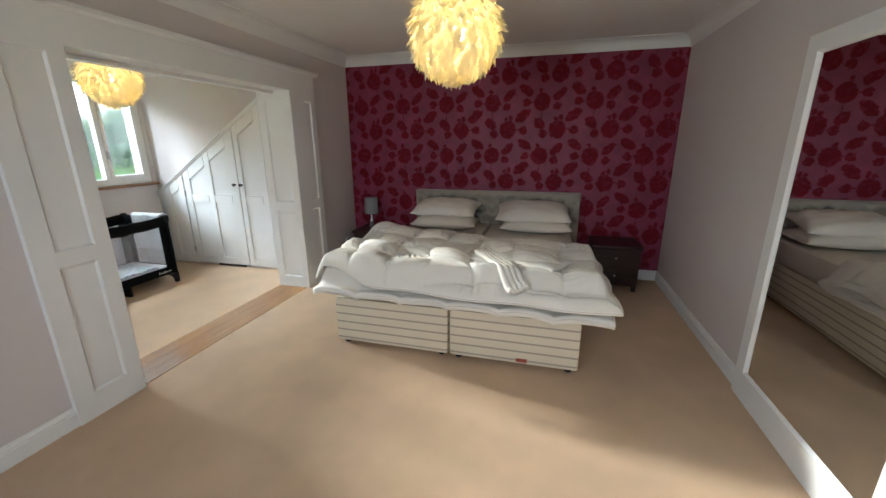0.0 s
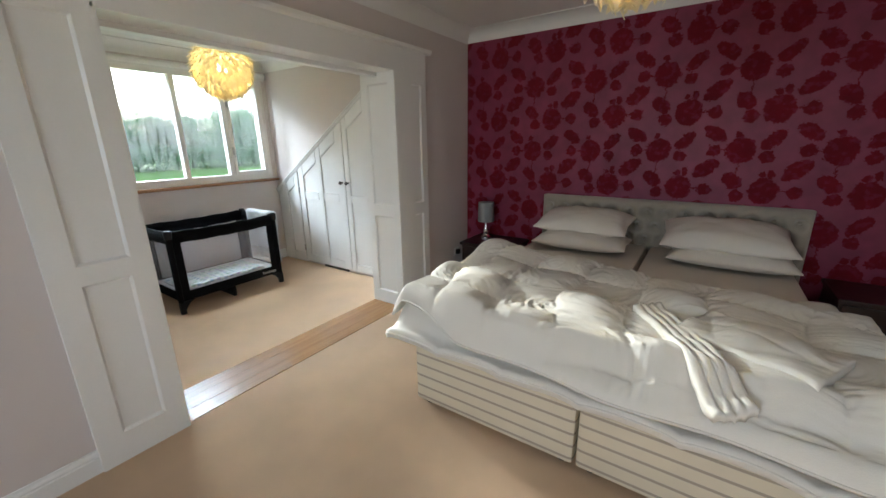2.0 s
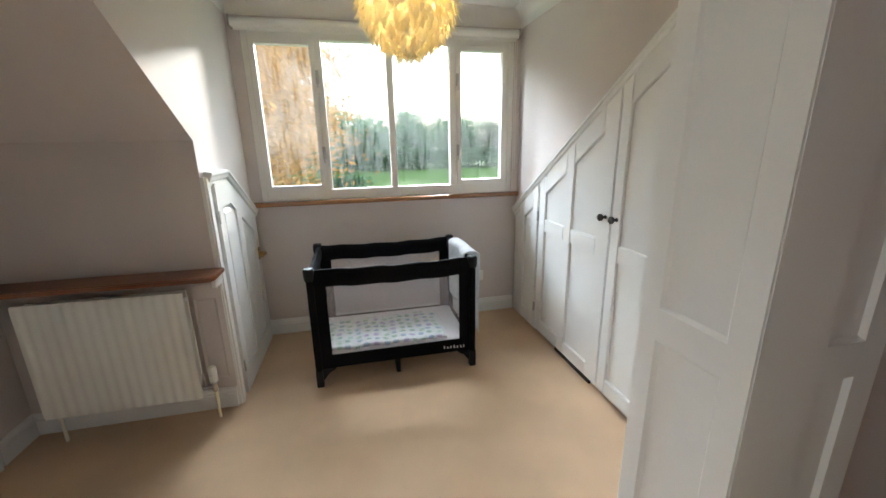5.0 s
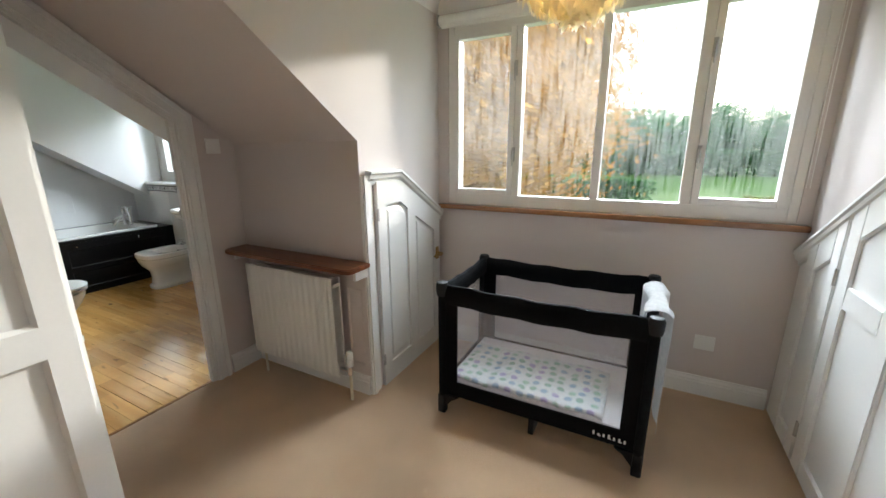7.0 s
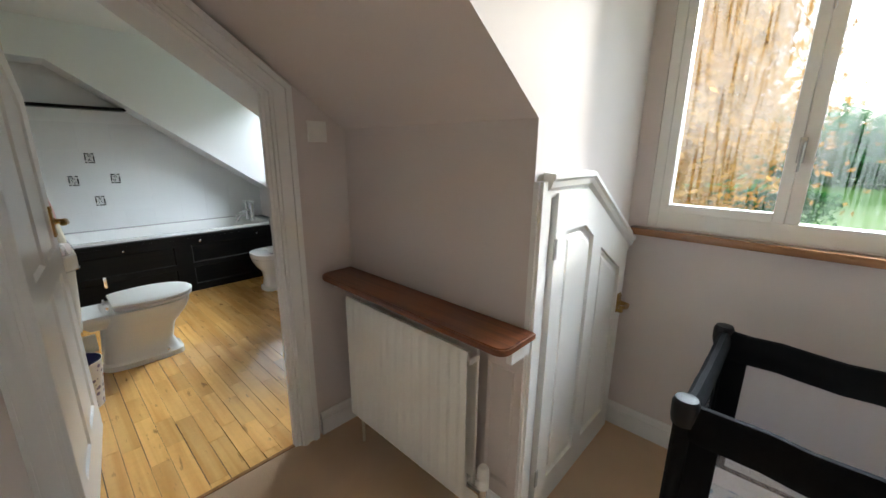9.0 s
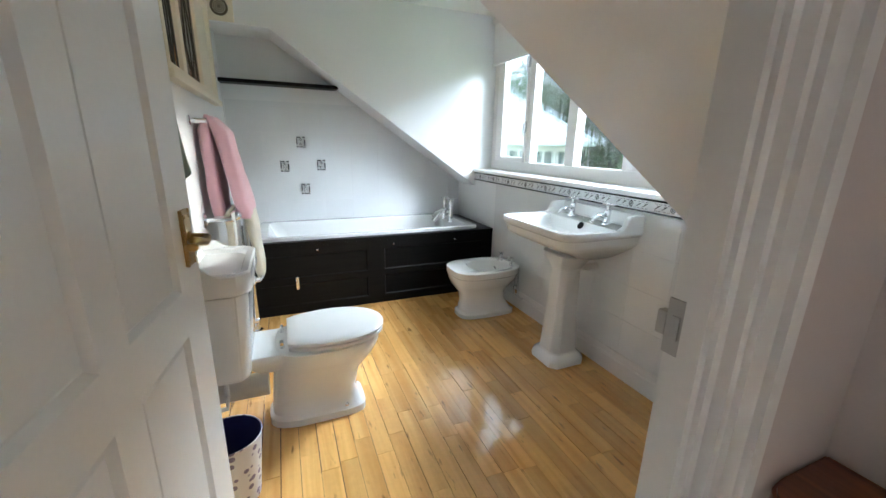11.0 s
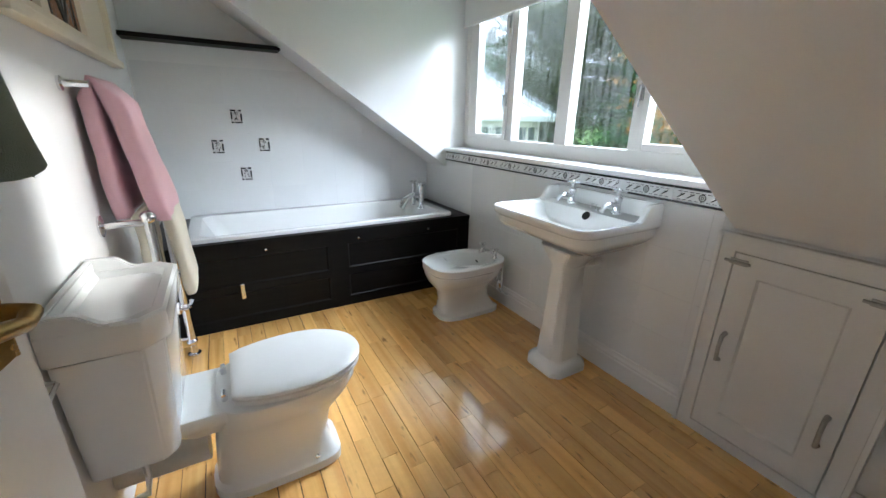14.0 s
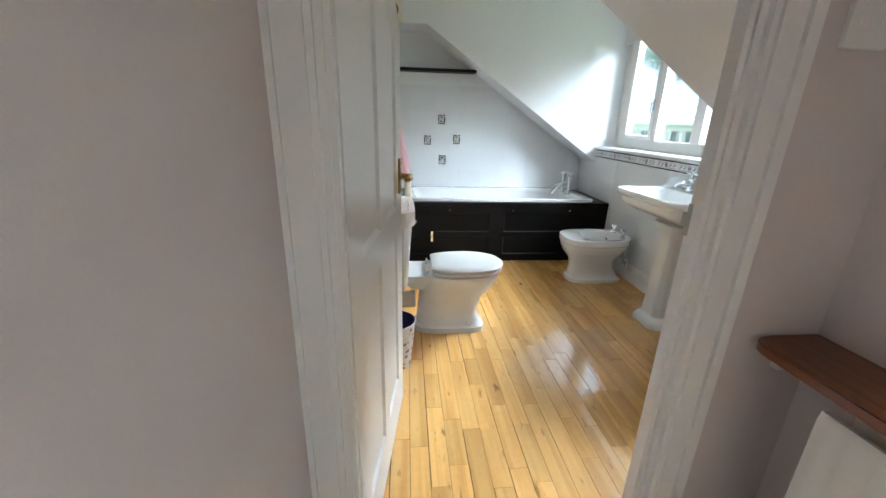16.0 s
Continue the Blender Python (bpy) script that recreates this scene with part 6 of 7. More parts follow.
# ---- bidet ----
BD = base("bidet", "white ceramic bidet with chrome taps", "bidet")
by = -1.49
bm = BM()
cxb = -4.60
loft(bm, [egg(cxb, by, 0.0, 0.22, 0.245, 0.125, sq=5), egg(cxb, by, 0.03, 0.22, 0.245, 0.125, sq=5), egg(cxb, by, 0.045, 0.20, 0.22, 0.108, sq=5), egg(cxb, by, 0.12, 0.19, 0.175, 0.085, sq=4),
          egg(cxb, by, 0.19, 0.20, 0.18, 0.095, sq=3), egg(cxb, by, 0.25, 0.25, 0.235, 0.15, sq=2.5), egg(cxb, by, 0.31, 0.275, 0.275, 0.188, sq=2.4), egg(cxb, by, 0.335, 0.275, 0.275, 0.188, sq=2.4), egg(cxb, by, 0.345, 0.285, 0.29, 0.20, sq=2.4), egg(cxb, by, 0.388, 0.285, 0.29, 0.20, sq=2.4), egg(cxb, by, 0.394, 0.275, 0.28, 0.192, sq=2.4),
          egg(cxb - 0.04, by, 0.39, 0.17, 0.20, 0.145, sq=2.3), egg(cxb - 0.04, by, 0.375, 0.155, 0.185, 0.13, sq=2.3), egg(cxb - 0.04, by, 0.30, 0.11, 0.13, 0.095, sq=2.2), egg(cxb - 0.04, by, 0.285, 0.05, 0.06, 0.05, sq=2.2)])
part("bowl", bm, CERAMIC, BD, smooth=True)
bm = BM()
for s in (-0.075, 0.075):
    lathe(bm, [(0.018, 0.392), (0.014, 0.40), (0.012, 0.435), (0.015, 0.44), (0.008, 0.45)], pose(-4.80, by + s, 0), 12)
    for a in (20, 110):
        tube(bm, [Vector((-4.80, by + s, 0.455)) + Vector((math.cos(radians(a)), math.sin(radians(a)), 0)) * q for q in (-0.027, 0.027)], 0.005, 6)
tube(bm, [(-4.80, by - 0.07, 0.42), (-4.80, by + 0.07, 0.42)], 0.009, 8)
tube(bm, [(-4.80, by, 0.42), (-4.75, by, 0.44), (-4.72, by, 0.42)], [0.013, 0.012, 0.010], 10)
part("taps", bm, CHROME, BD, smooth=True)
bm = BM()
lathe(bm, [(0.012, 0), (0.012, 0.002), (0.006, 0.003)], pose(-4.70, by - 0.0, 0.36, 0, -60, 0), 12)
part("overflow", bm, BLACKPLASTIC, BD)
bm = BM()
for s in (0.02, 0.07):
    tube(bm, [(-4.88, by + s, 0.33), (-4.885, by + s, 0.12), (-4.90, by + s + 0.03, 0.10), (-4.925, by + s + 0.03, 0.10)], 0.008, 8)
lathe(bm, [(0.018, 0.14), (0.022, 0.15), (0.022, 0.19), (0.016, 0.20)], pose(-4.885, by + 0.045, 0), 12)
part("pipes", bm, CHROME, BD, smooth=True)

# ---- washbasin on a pedestal ----
BS = base("washbasin", "white ceramic washbasin on a fluted pedestal", "washbasin")
sy = -0.70


def basin_ring(x0, x1, half, c, z):
    """The basin's outline at one height: straight back, front corners cut and rounded; x0 is the front."""
    z += 0.025
    corner = []
    for k in range(9):
        an = radians(90 * k / 8)
        corner.append((c * (1 - math.sin(an) ** 0.85), c * (1 - math.cos(an) ** 0.85)))
    pts = [(x1, sy - half), (x1, sy + half)]
    pts += [(x0 - u, sy + half - v) for u, v in corner]
    pts += [(x0 - u, sy - half + v) for u, v in reversed(corner)]
    return [Vector((x, y, z)) for x, y in pts]


bm = BM()
loft(bm, [basin_ring(-4.79, -4.90, 0.09, 0.03, 0.635), basin_ring(-4.70, -4.92, 0.14, 0.05, 0.66), basin_ring(-4.60, -4.925, 0.20, 0.07, 0.70), basin_ring(-4.50, -4.925, 0.262, 0.09, 0.742), basin_ring(-4.455, -4.925, 0.29, 0.095, 0.768),
          basin_ring(-4.442, -4.925, 0.300, 0.10, 0.785), basin_ring(-4.440, -4.925, 0.302, 0.10, 0.815), basin_ring(-4.428, -4.925, 0.311, 0.10, 0.822), basin_ring(-4.420, -4.925, 0.317, 0.10, 0.832), basin_ring(-4.418, -4.925, 0.32, 0.10, 0.852), basin_ring(-4.422, -4.925, 0.317, 0.10, 0.861), basin_ring(-4.432, -4.92, 0.308, 0.10, 0.862),
          basin_ring(-4.446, -4.79, 0.285, 0.10, 0.853), basin_ring(-4.458, -4.78, 0.272, 0.10, 0.84), basin_ring(-4.49, -4.765, 0.235, 0.10, 0.79), basin_ring(-4.54, -4.74, 0.17, 0.08, 0.755), basin_ring(-4.59, -4.70, 0.09, 0.04, 0.742)])
part("bowl", bm, CERAMIC, BS, smooth=True)
bm = BM()
LIFT = 0.025
for e in (-1, 1):
    prism(bm, [(x, z + LIFT) for x, z in ((-4.925, 0.83), (-4.925, 0.935), (-4.85, 0.934), (-4.83, 0.931), (-4.815, 0.922), (-4.805, 0.905), (-4.797, 0.885), (-4.785, 0.871), (-4.765, 0.863), (-4.765, 0.83))], "y", sy + e * 0.3195, sy + e * 0.290)
box(bm, -4.925, sy - 0.291, 0.83 + LIFT, -4.898, sy + 0.291, 0.935 + LIFT)
bmesh.ops.bevel(bm, geom=[e for e in bm.edges if e.calc_face_angle(0) > 0.9], offset=0.005, segments=2, affect="EDGES")
part("upstand", bm, CERAMIC, BS, smooth=True)


def oct_ring(cx, cy, hx, hy, c, z):
    return [Vector((cx + sx, cy + sy_, z)) for sx, sy_ in ((hx, -hy + c), (hx, hy - c), (hx - c, hy), (-hx + c, hy), (-hx, hy - c), (-hx, -hy + c), (-hx + c, -hy), (hx - c, -hy))]


bm = BM()
pcx = -4.72
loft(bm, [oct_ring(pcx, sy, 0.13, 0.125, 0.04, 0.0), oct_ring(pcx, sy, 0.13, 0.125, 0.04, 0.04), oct_ring(pcx, sy, 0.115, 0.11, 0.04, 0.06), oct_ring(pcx, sy, 0.098, 0.09, 0.035, 0.075), oct_ring(pcx, sy, 0.08, 0.072, 0.03, 0.40), oct_ring(pcx, sy, 0.075, 0.068, 0.028, 0.60),
          oct_ring(pcx, sy, 0.08, 0.075, 0.03, 0.62), oct_ring(pcx, sy, 0.09, 0.095, 0.03, 0.645), oct_ring(pcx, sy, 0.11, 0.13, 0.035, 0.70)])
bmesh.ops.bevel(bm, geom=[e for e in bm.edges if e.is_manifold and e.calc_face_angle(0) > 0.3], offset=0.005, segments=2, affect="EDGES")
part("pedestal", bm, CERAMIC, BS, smooth=True)
bm = BM()
lathe(bm, [(0.022, 0), (0.022, 0.002), (0.012, 0.003)], pose(-4.757, sy + 0.04, 0.863, 0, 60, 0), 16)
part("overflow", bm, BLACKPLASTIC, BS, "dark overflow slot")
bm = BM()
tube(bm, [(-4.76, sy, 0.60), (-4.86, sy + 0.03, 0.60), (-4.925, sy + 0.03, 0.60)], 0.02, 10)
part("waste_pipe", bm, PLASTIC, BS)
for s in (-0.14, 0.14):
    t = base("basin_tap", "chrome pillar tap with a cross head", "tap", "basin taps")
    bm = BM()
    X = -4.845
    lathe(bm, [(0.026, 0.86), (0.026, 0.866), (0.017, 0.875), (0.015, 0.915), (0.019, 0.92), (0.019, 0.935), (0.010, 0.945), (0.010, 0.962)], pose(X, sy + s, LIFT), 16)
    tube(bm, [(X, sy + s, 0.925), (X + 0.05, sy + s, 0.937), (X + 0.095, sy + s, 0.923), (X + 0.11, sy + s, 0.907)], [0.013, 0.012, 0.011, 0.012], 12)
    part("tap_body", bm, CHROME, t, smooth=True)
    bm = BM()
    for a in (25, 115):
        tube(bm, [Vector((X, sy + s, 0.968 + LIFT)) + Vector((math.cos(radians(a)), math.sin(radians(a)), 0)) * q for q in (-0.034, -0.028, 0.028, 0.034)], [0.004, 0.0065, 0.0065, 0.004], 8)
    lathe(bm, [(0.012, 0.958), (0.014, 0.968), (0.010, 0.979), (0.003, 0.982)], pose(X, sy + s, LIFT), 14)
    part("cross_head", bm, CHROME, t, smooth=True)
bm = BM()
tube(bm, [(-4.80, sy + 0.06, 0.887), (-4.79, sy + 0.063, 0.92), (-4.76, sy + 0.068, 0.93), (-4.745, sy + 0.066, 0.91)], 0.002, 5)
thing("plug_chain", bm, CHROME, "short chrome plug chain on the basin", "chain")


# ---- towels, rails and small things on the east wall ----
def rail(name, label, y0, y1, z, off=0.075):
    t = base(name, label, "towel rail")
    bm = BM()
    tube(bm, [(BX1 - off, y0, z), (BX1 - off, y1, z)], 0.009, 12)
    part("bar", bm, CHROME, t, smooth=True)
    for y in (y0, y1):
        bm = BM()
        lathe(bm, [(0.024, 0.008), (0.024, 0.016), (0.012, 0.02), (0.012, off + 0.012), (0.016, off + 0.013)], pose(BX1, y, z, 0, -90, 0), 16)
        part("bracket", bm, CHROME, t, smooth=True)


rail("towel_rail", "clear and chrome towel rail on the bathroom wall", -1.24, -1.80, 1.385)


def folded_towel(name, label, material, y0, y1, x, ztop, leaves, seed):
    """A towel folded thick over a rail; leaves are (drop, lean, thickness, offset)."""
    bm = BM()
    for drop, lean, th, off in leaves:
        rings = []
        for j in range(22):
            d = drop * j / 21
            e = min(1, 6 * j / 21 + 0.25) * (0.8 if j == 21 else 1)
            ring = []
            for i in range(24):
                a = 2 * math.pi * i / 24
                ca, sa = math.cos(a), math.sin(a)
                px = x + off * min(1, j / 3) + lean * d + th * 0.5 * e * math.copysign(abs(ca) ** 0.5, ca)
                py = (y0 + y1) / 2 + (y1 - y0) * 0.5 * math.copysign(abs(sa) ** 0.3, sa)
                wob = 0.010 * noise.noise(Vector((py * 7, d * 4, seed))) + 0.006 * noise.noise(Vector((px * 20, py * 15, d * 9)))
                ring.append(Vector((px + wob, py + wob * 0.6, ztop + 0.026 - d + 0.008 * noise.noise(Vector((a, seed, 1))) * (j == 21))))
            rings.append(ring)
        loft(bm, rings)
    return thing(name, bm, material, label, "towel", smooth="all")


PINK = mat("pink_towelling", (0.80, 0.47, 0.52), 0.95, vary=0.10, scale=8, fine=420, bump=0.12, fine_bump=0.25, sheen=0.4)
CREAMT = mat("cream_towelling", (0.74, 0.68, 0.54), 0.95, vary=0.10, scale=10, fine=420, bump=0.12, fine_bump=0.25, sheen=0.3)
GREEN = mat("sage_green_towelling", (0.36, 0.43, 0.35), 0.95, vary=0.15, scale=8, fine=420, bump=0.12, fine_bump=0.25, sheen=0.3)
folded_towel("pink_towel", "dusty pink towel hung double over the rail", PINK, -1.66, -1.30, BX1 - 0.075, 1.392, ((0.54, -0.17, 0.075, -0.035), (0.52, -0.04, 0.06, 0.026)), 1.0)

HR = base("heated_towel_rail", "chrome column towel rail with ball joints", "towel rail")
for y in (-1.27, -1.74):
    bm = BM()
    tube(bm, [(-2.95, y, 0.06), (-2.95, y, 0.905)], 0.019, 14)
    for z in (0.08, 0.50, 0.905):
        bmesh.ops.create_uvsphere(bm, u_segments=14, v_segments=10, radius=0.028, matrix=pose(-2.95, y, z))
    part("post", bm, CHROME, HR, smooth=True)
    for z in (0.10, 0.885):
        bm = BM()
        lathe(bm, [(0.042, 0.008), (0.042, 0.014), (0.03, 0.02), (0.014, 0.024), (0.014, 0.16)], pose(BX1, y, z, 0, -90, 0), 18)
        part("wall_bracket", bm, CHROME, HR, smooth=True)
    bm = BM()
    lathe(bm, [(0.034, 0.0), (0.034, 0.008), (0.02, 0.014), (0.014, 0.07)], pose(-2.95, y, 0), 16)
    part("foot", bm, CHROME, HR, smooth=True)
for z in (0.50, 0.905):
    bm = BM()
    tube(bm, [(-2.95, -1.27, z), (-2.95, -1.74, z)], 0.016, 12)
    part("crossbar", bm, CHROME, HR, smooth=True)
folded_towel("cream_towel", "cream towel folded over the chrome rail", CREAMT, -1.64, -1.32, -2.955, 0.925, ((0.42, -0.08, 0.05, -0.045), (0.38, 0.02, 0.05, 0.045)), 3.0)

bm = BM()
n, k = 26, 34


def gown(u, v):
    """A towel gathered on a hook, its folds opening downwards."""
    spread = 0.06 + 0.40 * v ** 0.7
    y = -0.34 - 0.06 * v + (u - 0.5) * spread - 0.05 * v * v
    fold = 0.035 * v ** 0.5 * math.sin(5.2 * math.pi * u + 0.8) + 0.015 * noise.noise(Vector((u * 4, v * 3, 4)))
    z = 1.83 - 0.70 * v * (1 - 0.07 * math.sin(2.2 * math.pi * u + 0.5) ** 2 - 0.10 * u)
    return Vector((BX1 - 0.06 - 0.02 * v + fold, y, z))


g = [[bm.verts.new(gown(i / n, j / k)) for i in range(n + 1)] for j in range(k + 1)]
for j in range(k):
    for i in range(n):
        bm.faces.new((g[j][i], g[j][i + 1], g[j + 1][i + 1], g[j + 1][i]))
bmesh.ops.solidify(bm, geom=list(bm.faces), thickness=0.012)
thing("hanging_towel", bm, GREEN, "sage green towel hanging in folds from a hook", "towel", smooth="all")
bm = BM()
lathe(bm, [(0.018, 0.008), (0.018, 0.014), (0.006, 0.018), (0.006, 0.05)], pose(BX1, -0.34, 1.83, 0, -90, 0), 12)
tube(bm, [(BX1 - 0.05, -0.34, 1.83), (BX1 - 0.07, -0.34, 1.84), (BX1 - 0.075, -0.34, 1.865)], 0.006, 8)
thing("wall_hook", bm, CHROME, "small chrome hook on the bathroom wall", "hook", smooth=True)

TR = base("toilet_roll_holder", "empty chrome toilet roll holder on the wall", "holder")
bm = BM()
lathe(bm, [(0.027, 0.008), (0.027, 0.013), (0.010, 0.018), (0.006, 0.02), (0.006, 0.035)], pose(BX1, -0.46, 0.715, 0, -90, 0), 16)
part("rosette", bm, CHROME, TR, smooth=True)
bm = BM()
tube(bm, [(BX1 - 0.03, -0.46, 0.715), (BX1 - 0.048, -0.46, 0.715), (BX1 - 0.054, -0.454, 0.713), (BX1 - 0.054, -0.35, 0.705)], 0.005, 8)
part("arm", bm, CHROME, TR, smooth=True)

# waste bin
BIN = base("waste_bin", "small white printed waste bin with a blue inside", "bin")


def bin_print(name):
    m = mat(name, (0.80, 0.79, 0.80), 0.5, vary=0.03, bump=0.0)
    n_, l = m.node_tree.nodes, m.node_tree.links
    hsv = next(q for q in n_ if q.bl_idname == "ShaderNodeHueSaturation")
    geo = next(q for q in n_ if q.bl_idname == "ShaderNodeNewGeometry")
    v = n_.new("ShaderNodeTexVoronoi")
    v.inputs["Scale"].default_value, v.inputs["Randomness"].default_value = 30, 0.6
    l.new(geo.outputs["Position"], v.inputs["Vector"])
    r = n_.new("ShaderNodeMapRange")
    r.inputs[1].default_value, r.inputs[2].default_value = 0.36, 0.30
    l.new(v.outputs["Distance"], r.inputs[0])
    mx = n_.new("ShaderNodeMix")
    mx.data_type = "RGBA"
    mx.inputs[6].default_value, mx.inputs[7].default_value = (0.80, 0.79, 0.80, 1), (0.22, 0.18, 0.30, 1)
    l.new(r.outputs[0], mx.inputs[0])
    l.new(mx.outputs[2], hsv.inputs["Color"])
    return m


bxc, byc = -2.945, -0.325
bm = BM()
rings = [(0.078, 0.0), (0.080, 0.004), (0.105, 0.265), (0.108, 0.27), (0.105, 0.272)]
lathe(bm, rings, pose(bxc, byc, 0), 32)
bm.faces.ensure_lookup_table()
bmesh.ops.delete(bm, geom=[f for f in bm.faces if len(f.verts) > 4 and f.calc_center_median().z > 0.2], context="FACES")
part("outside", bm, bin_print("printed_bin"), BIN, smooth=True)
bm = BM()
lathe(bm, [(0.076, 0.006), (0.103, 0.269)], pose(bxc, byc, 0), 32)
bmesh.ops.delete(bm, geom=[f for f in bm.faces if len(f.verts) > 4 and f.calc_center_median().z > 0.2], context="FACES")
part("lining", bm, mat("navy_lining", (0.012, 0.012, 0.09), 0.6), BIN, "navy blue inside", smooth=True)

# stained-glass borrowed light high on the east wall
window_3 = tagged(new("window_3"), "cream borrowed light with leaded brown and green glass", "window", kind="structure")
AMBER = mat("amber_obscured_glass", (0.30, 0.155, 0.07), 0.18, vary=0.3, scale=14, bump=0.15)
LEADM = mat("lead_came", (0.03, 0.03, 0.03), 0.5, metal=0.5)
LEAFG = mat("green_glass", (0.07, 0.075, 0.03), 0.15, vary=0.3, scale=20, bump=0.1)
xw = BX1 - 0.008
bm = BM()
panelled(bm, (xw, -0.86, 1.56), (0, -1, 0), (0, 0, 1), (-1, 0, 0), 1.38, 0.62, [(0.05, 0.03, 0.30, 0.57), (0.375, 0.03, 0.81, 0.57), (0.90, 0.03, 1.32, 0.57)], t=0.03, sunk=0.02, bead=0.008)
part("window_frame", bm, CREAM, window_3)
bm = BM()
box(bm, xw - 0.05, -2.25, 1.525, xw, -0.84, 1.56, 0.008)
part("window_sill", bm, CREAM, window_3)
for y0, y1 in ((-0.918, -1.152), (-1.243, -1.662)):
    bm = BM()
    box(bm, xw - 0.014, y1, 1.60, xw - 0.0105, y0, 2.12)
    pn = part("pane", bm, AMBER, window_3, "amber obscured glass")
    c = (y0 + y1) / 2
    wv = abs(y1 - y0)
    bm = BM()
    for s in (-1, 1):
        tube(bm, [(xw - 0.016, c + s * wv * 0.02, 1.60), (xw - 0.016, c + s * wv * 0.22, 1.74), (xw - 0.016, c + s * wv * 0.14, 1.90), (xw - 0.016, c, 2.04)], 0.004, 6)
        tube(bm, [(xw - 0.016, c + s * wv * 0.34, 1.60), (xw - 0.016, c + s * wv * 0.32, 1.85), (xw - 0.016, c + s * wv * 0.40, 2.12)], 0.003, 6)
    tube(bm, [(xw - 0.016, c, 1.60), (xw - 0.016, c, 2.12)], 0.004, 6)
    part("leading", bm, LEADM, pn, "dark lead lines")
    bm = BM()
    prism(bm, [(c, 1.62), (c + wv * 0.19, 1.74), (c + wv * 0.13, 1.90), (c, 2.02), (c - wv * 0.13, 1.90), (c - wv * 0.19, 1.74)], "x", xw - 0.0165, xw - 0.0145)
    part("leaf", bm, LEAFG, pn, "dark green glass leaf")

# extractor fan
FAN = base("extractor_fan", "cream square extractor fan with a round grille", "extractor fan")
fx, fy, fz = -2.89, -2.34, 2.18
bm = BM()
box(bm, fx - 0.085, fy, fz - 0.085, fx + 0.085, fy + 0.022, fz + 0.085, 0.008)
part("housing", bm, CREAM, FAN)
bm = BM()
lathe(bm, [(0.055, 0.0), (0.055, 0.008), (0.046, 0.010), (0.044, 0.002)], pose(fx, fy + 0.022, fz, -90, 0, 0), 24)
part("grille_ring", bm, mat("grey_brown_grille", (0.16, 0.13, 0.08), 0.5), FAN, "dark round grille", smooth=True)
bm = BM()
for r in (0.015, 0.027, 0.038):
    tube(bm, [(fx + r * math.cos(a * math.pi / 10), fy + 0.030, fz + r * math.sin(a * math.pi / 10)) for a in range(20)], 0.0022, 5, closed=True)
part("grille_bars", bm, CREAM, FAN)

# dormer window, its sill, blind and tile band
window("window_2", "white four-light dormer window with damp glass", -5.10, BWY0, BWY1, BWZ0 + 0.0, BWZ1,
       [(-2.19, -1.765, True), (-1.70, -1.275, False), (-1.175, -0.745, False), (-0.69, -0.15, True)], GLASS_B, [(-1.778, 1.95), (-1.778, 1.45), (-0.70, 1.45)], 0.09)
bm = BM()
box(bm, -5.17, -2.34, 1.05, BX0 + 0.03, -0.10, 1.078, 0.008)
structure("sill_bathroom", bm, WHITE, "white painted window board", "window sill", smooth=True)
BL = base("roller_blind", "white roller blind half way down the dormer window", "blind")
bm = BM()
box(bm, -5.062, -2.325, 2.0, -5.060, -0.115, 2.36)
part("blind_cloth", bm, PLASTIC, BL)
bm = BM()
tube(bm, [(-5.06, -2.325, 1.998), (-5.06, -0.115, 1.998)], 0.010, 10)
part("hem_bar", bm, PLASTIC, BL, smooth=True)
bm = BM()
tube(bm, [(-5.06, -2.33, 2.36), (-5.06, -0.11, 2.36)], 0.025, 14)
part("roll", bm, PLASTIC, BL, smooth=True)

# decorative band under the sill, tile by tile
INK = mat("black_glaze", (0.012, 0.012, 0.014), 0.15)
band = tagged(new("trim_tile_band"), "white tile band with a black border and printed pattern", "tile band", kind="structure")
y = -2.34
while y < -0.15:
    y1 = min(y + 0.248, -0.11)
    bm = BM()
    box(bm, BX0, y, 0.975, BX0 + 0.008, y1 - 0.002, 1.047, 0.001)
    tl = part("tile", bm, TILE, band)
    bm = BM()
    e = BX0 + 0.008
    for z0, z1 in ((0.975, 0.985), (1.037, 1.047)):
        box(bm, e, y, z0, e + 0.001, y1 - 0.002, z1)
    q = y + 0.02
    while q < y1 - 0.03:
        for z in (0.9935, 1.0275):
            box(bm, e, q, z - 0.0012, e + 0.001, q + 0.016, z + 0.0012)
        q += 0.024
    if y1 - y > 0.2:
        tube(bm, [(e + 0.0005, y + 0.122 + 0.013 * math.cos(a * math.pi / 6), 1.011 + 0.013 * math.sin(a * math.pi / 6)) for a in range(12)], 0.0022, 5, closed=True)
        tube(bm, [(e + 0.0005, y + 0.122 + 0.006 * math.cos(a * math.pi / 3), 1.011 + 0.006 * math.sin(a * math.pi / 3)) for a in range(6)], 0.002, 5, closed=True)
        for c in (0.035, 0.075, 0.17, 0.21):
            prism(bm, [(y + c - 0.017, 1.001), (y + c - 0.010, 1.001), (y + c + 0.017, 1.019), (y + c + 0.010, 1.021)], "x", e, e + 0.001)
            prism(bm, [(y + c - 0.004, 1.018), (y + c + 0.000, 1.014), (y + c + 0.002, 1.021)], "x", e, e + 0.001)
    part("printed_pattern", bm, INK, tl, "black printed sprigs and dashes")
    y = y1

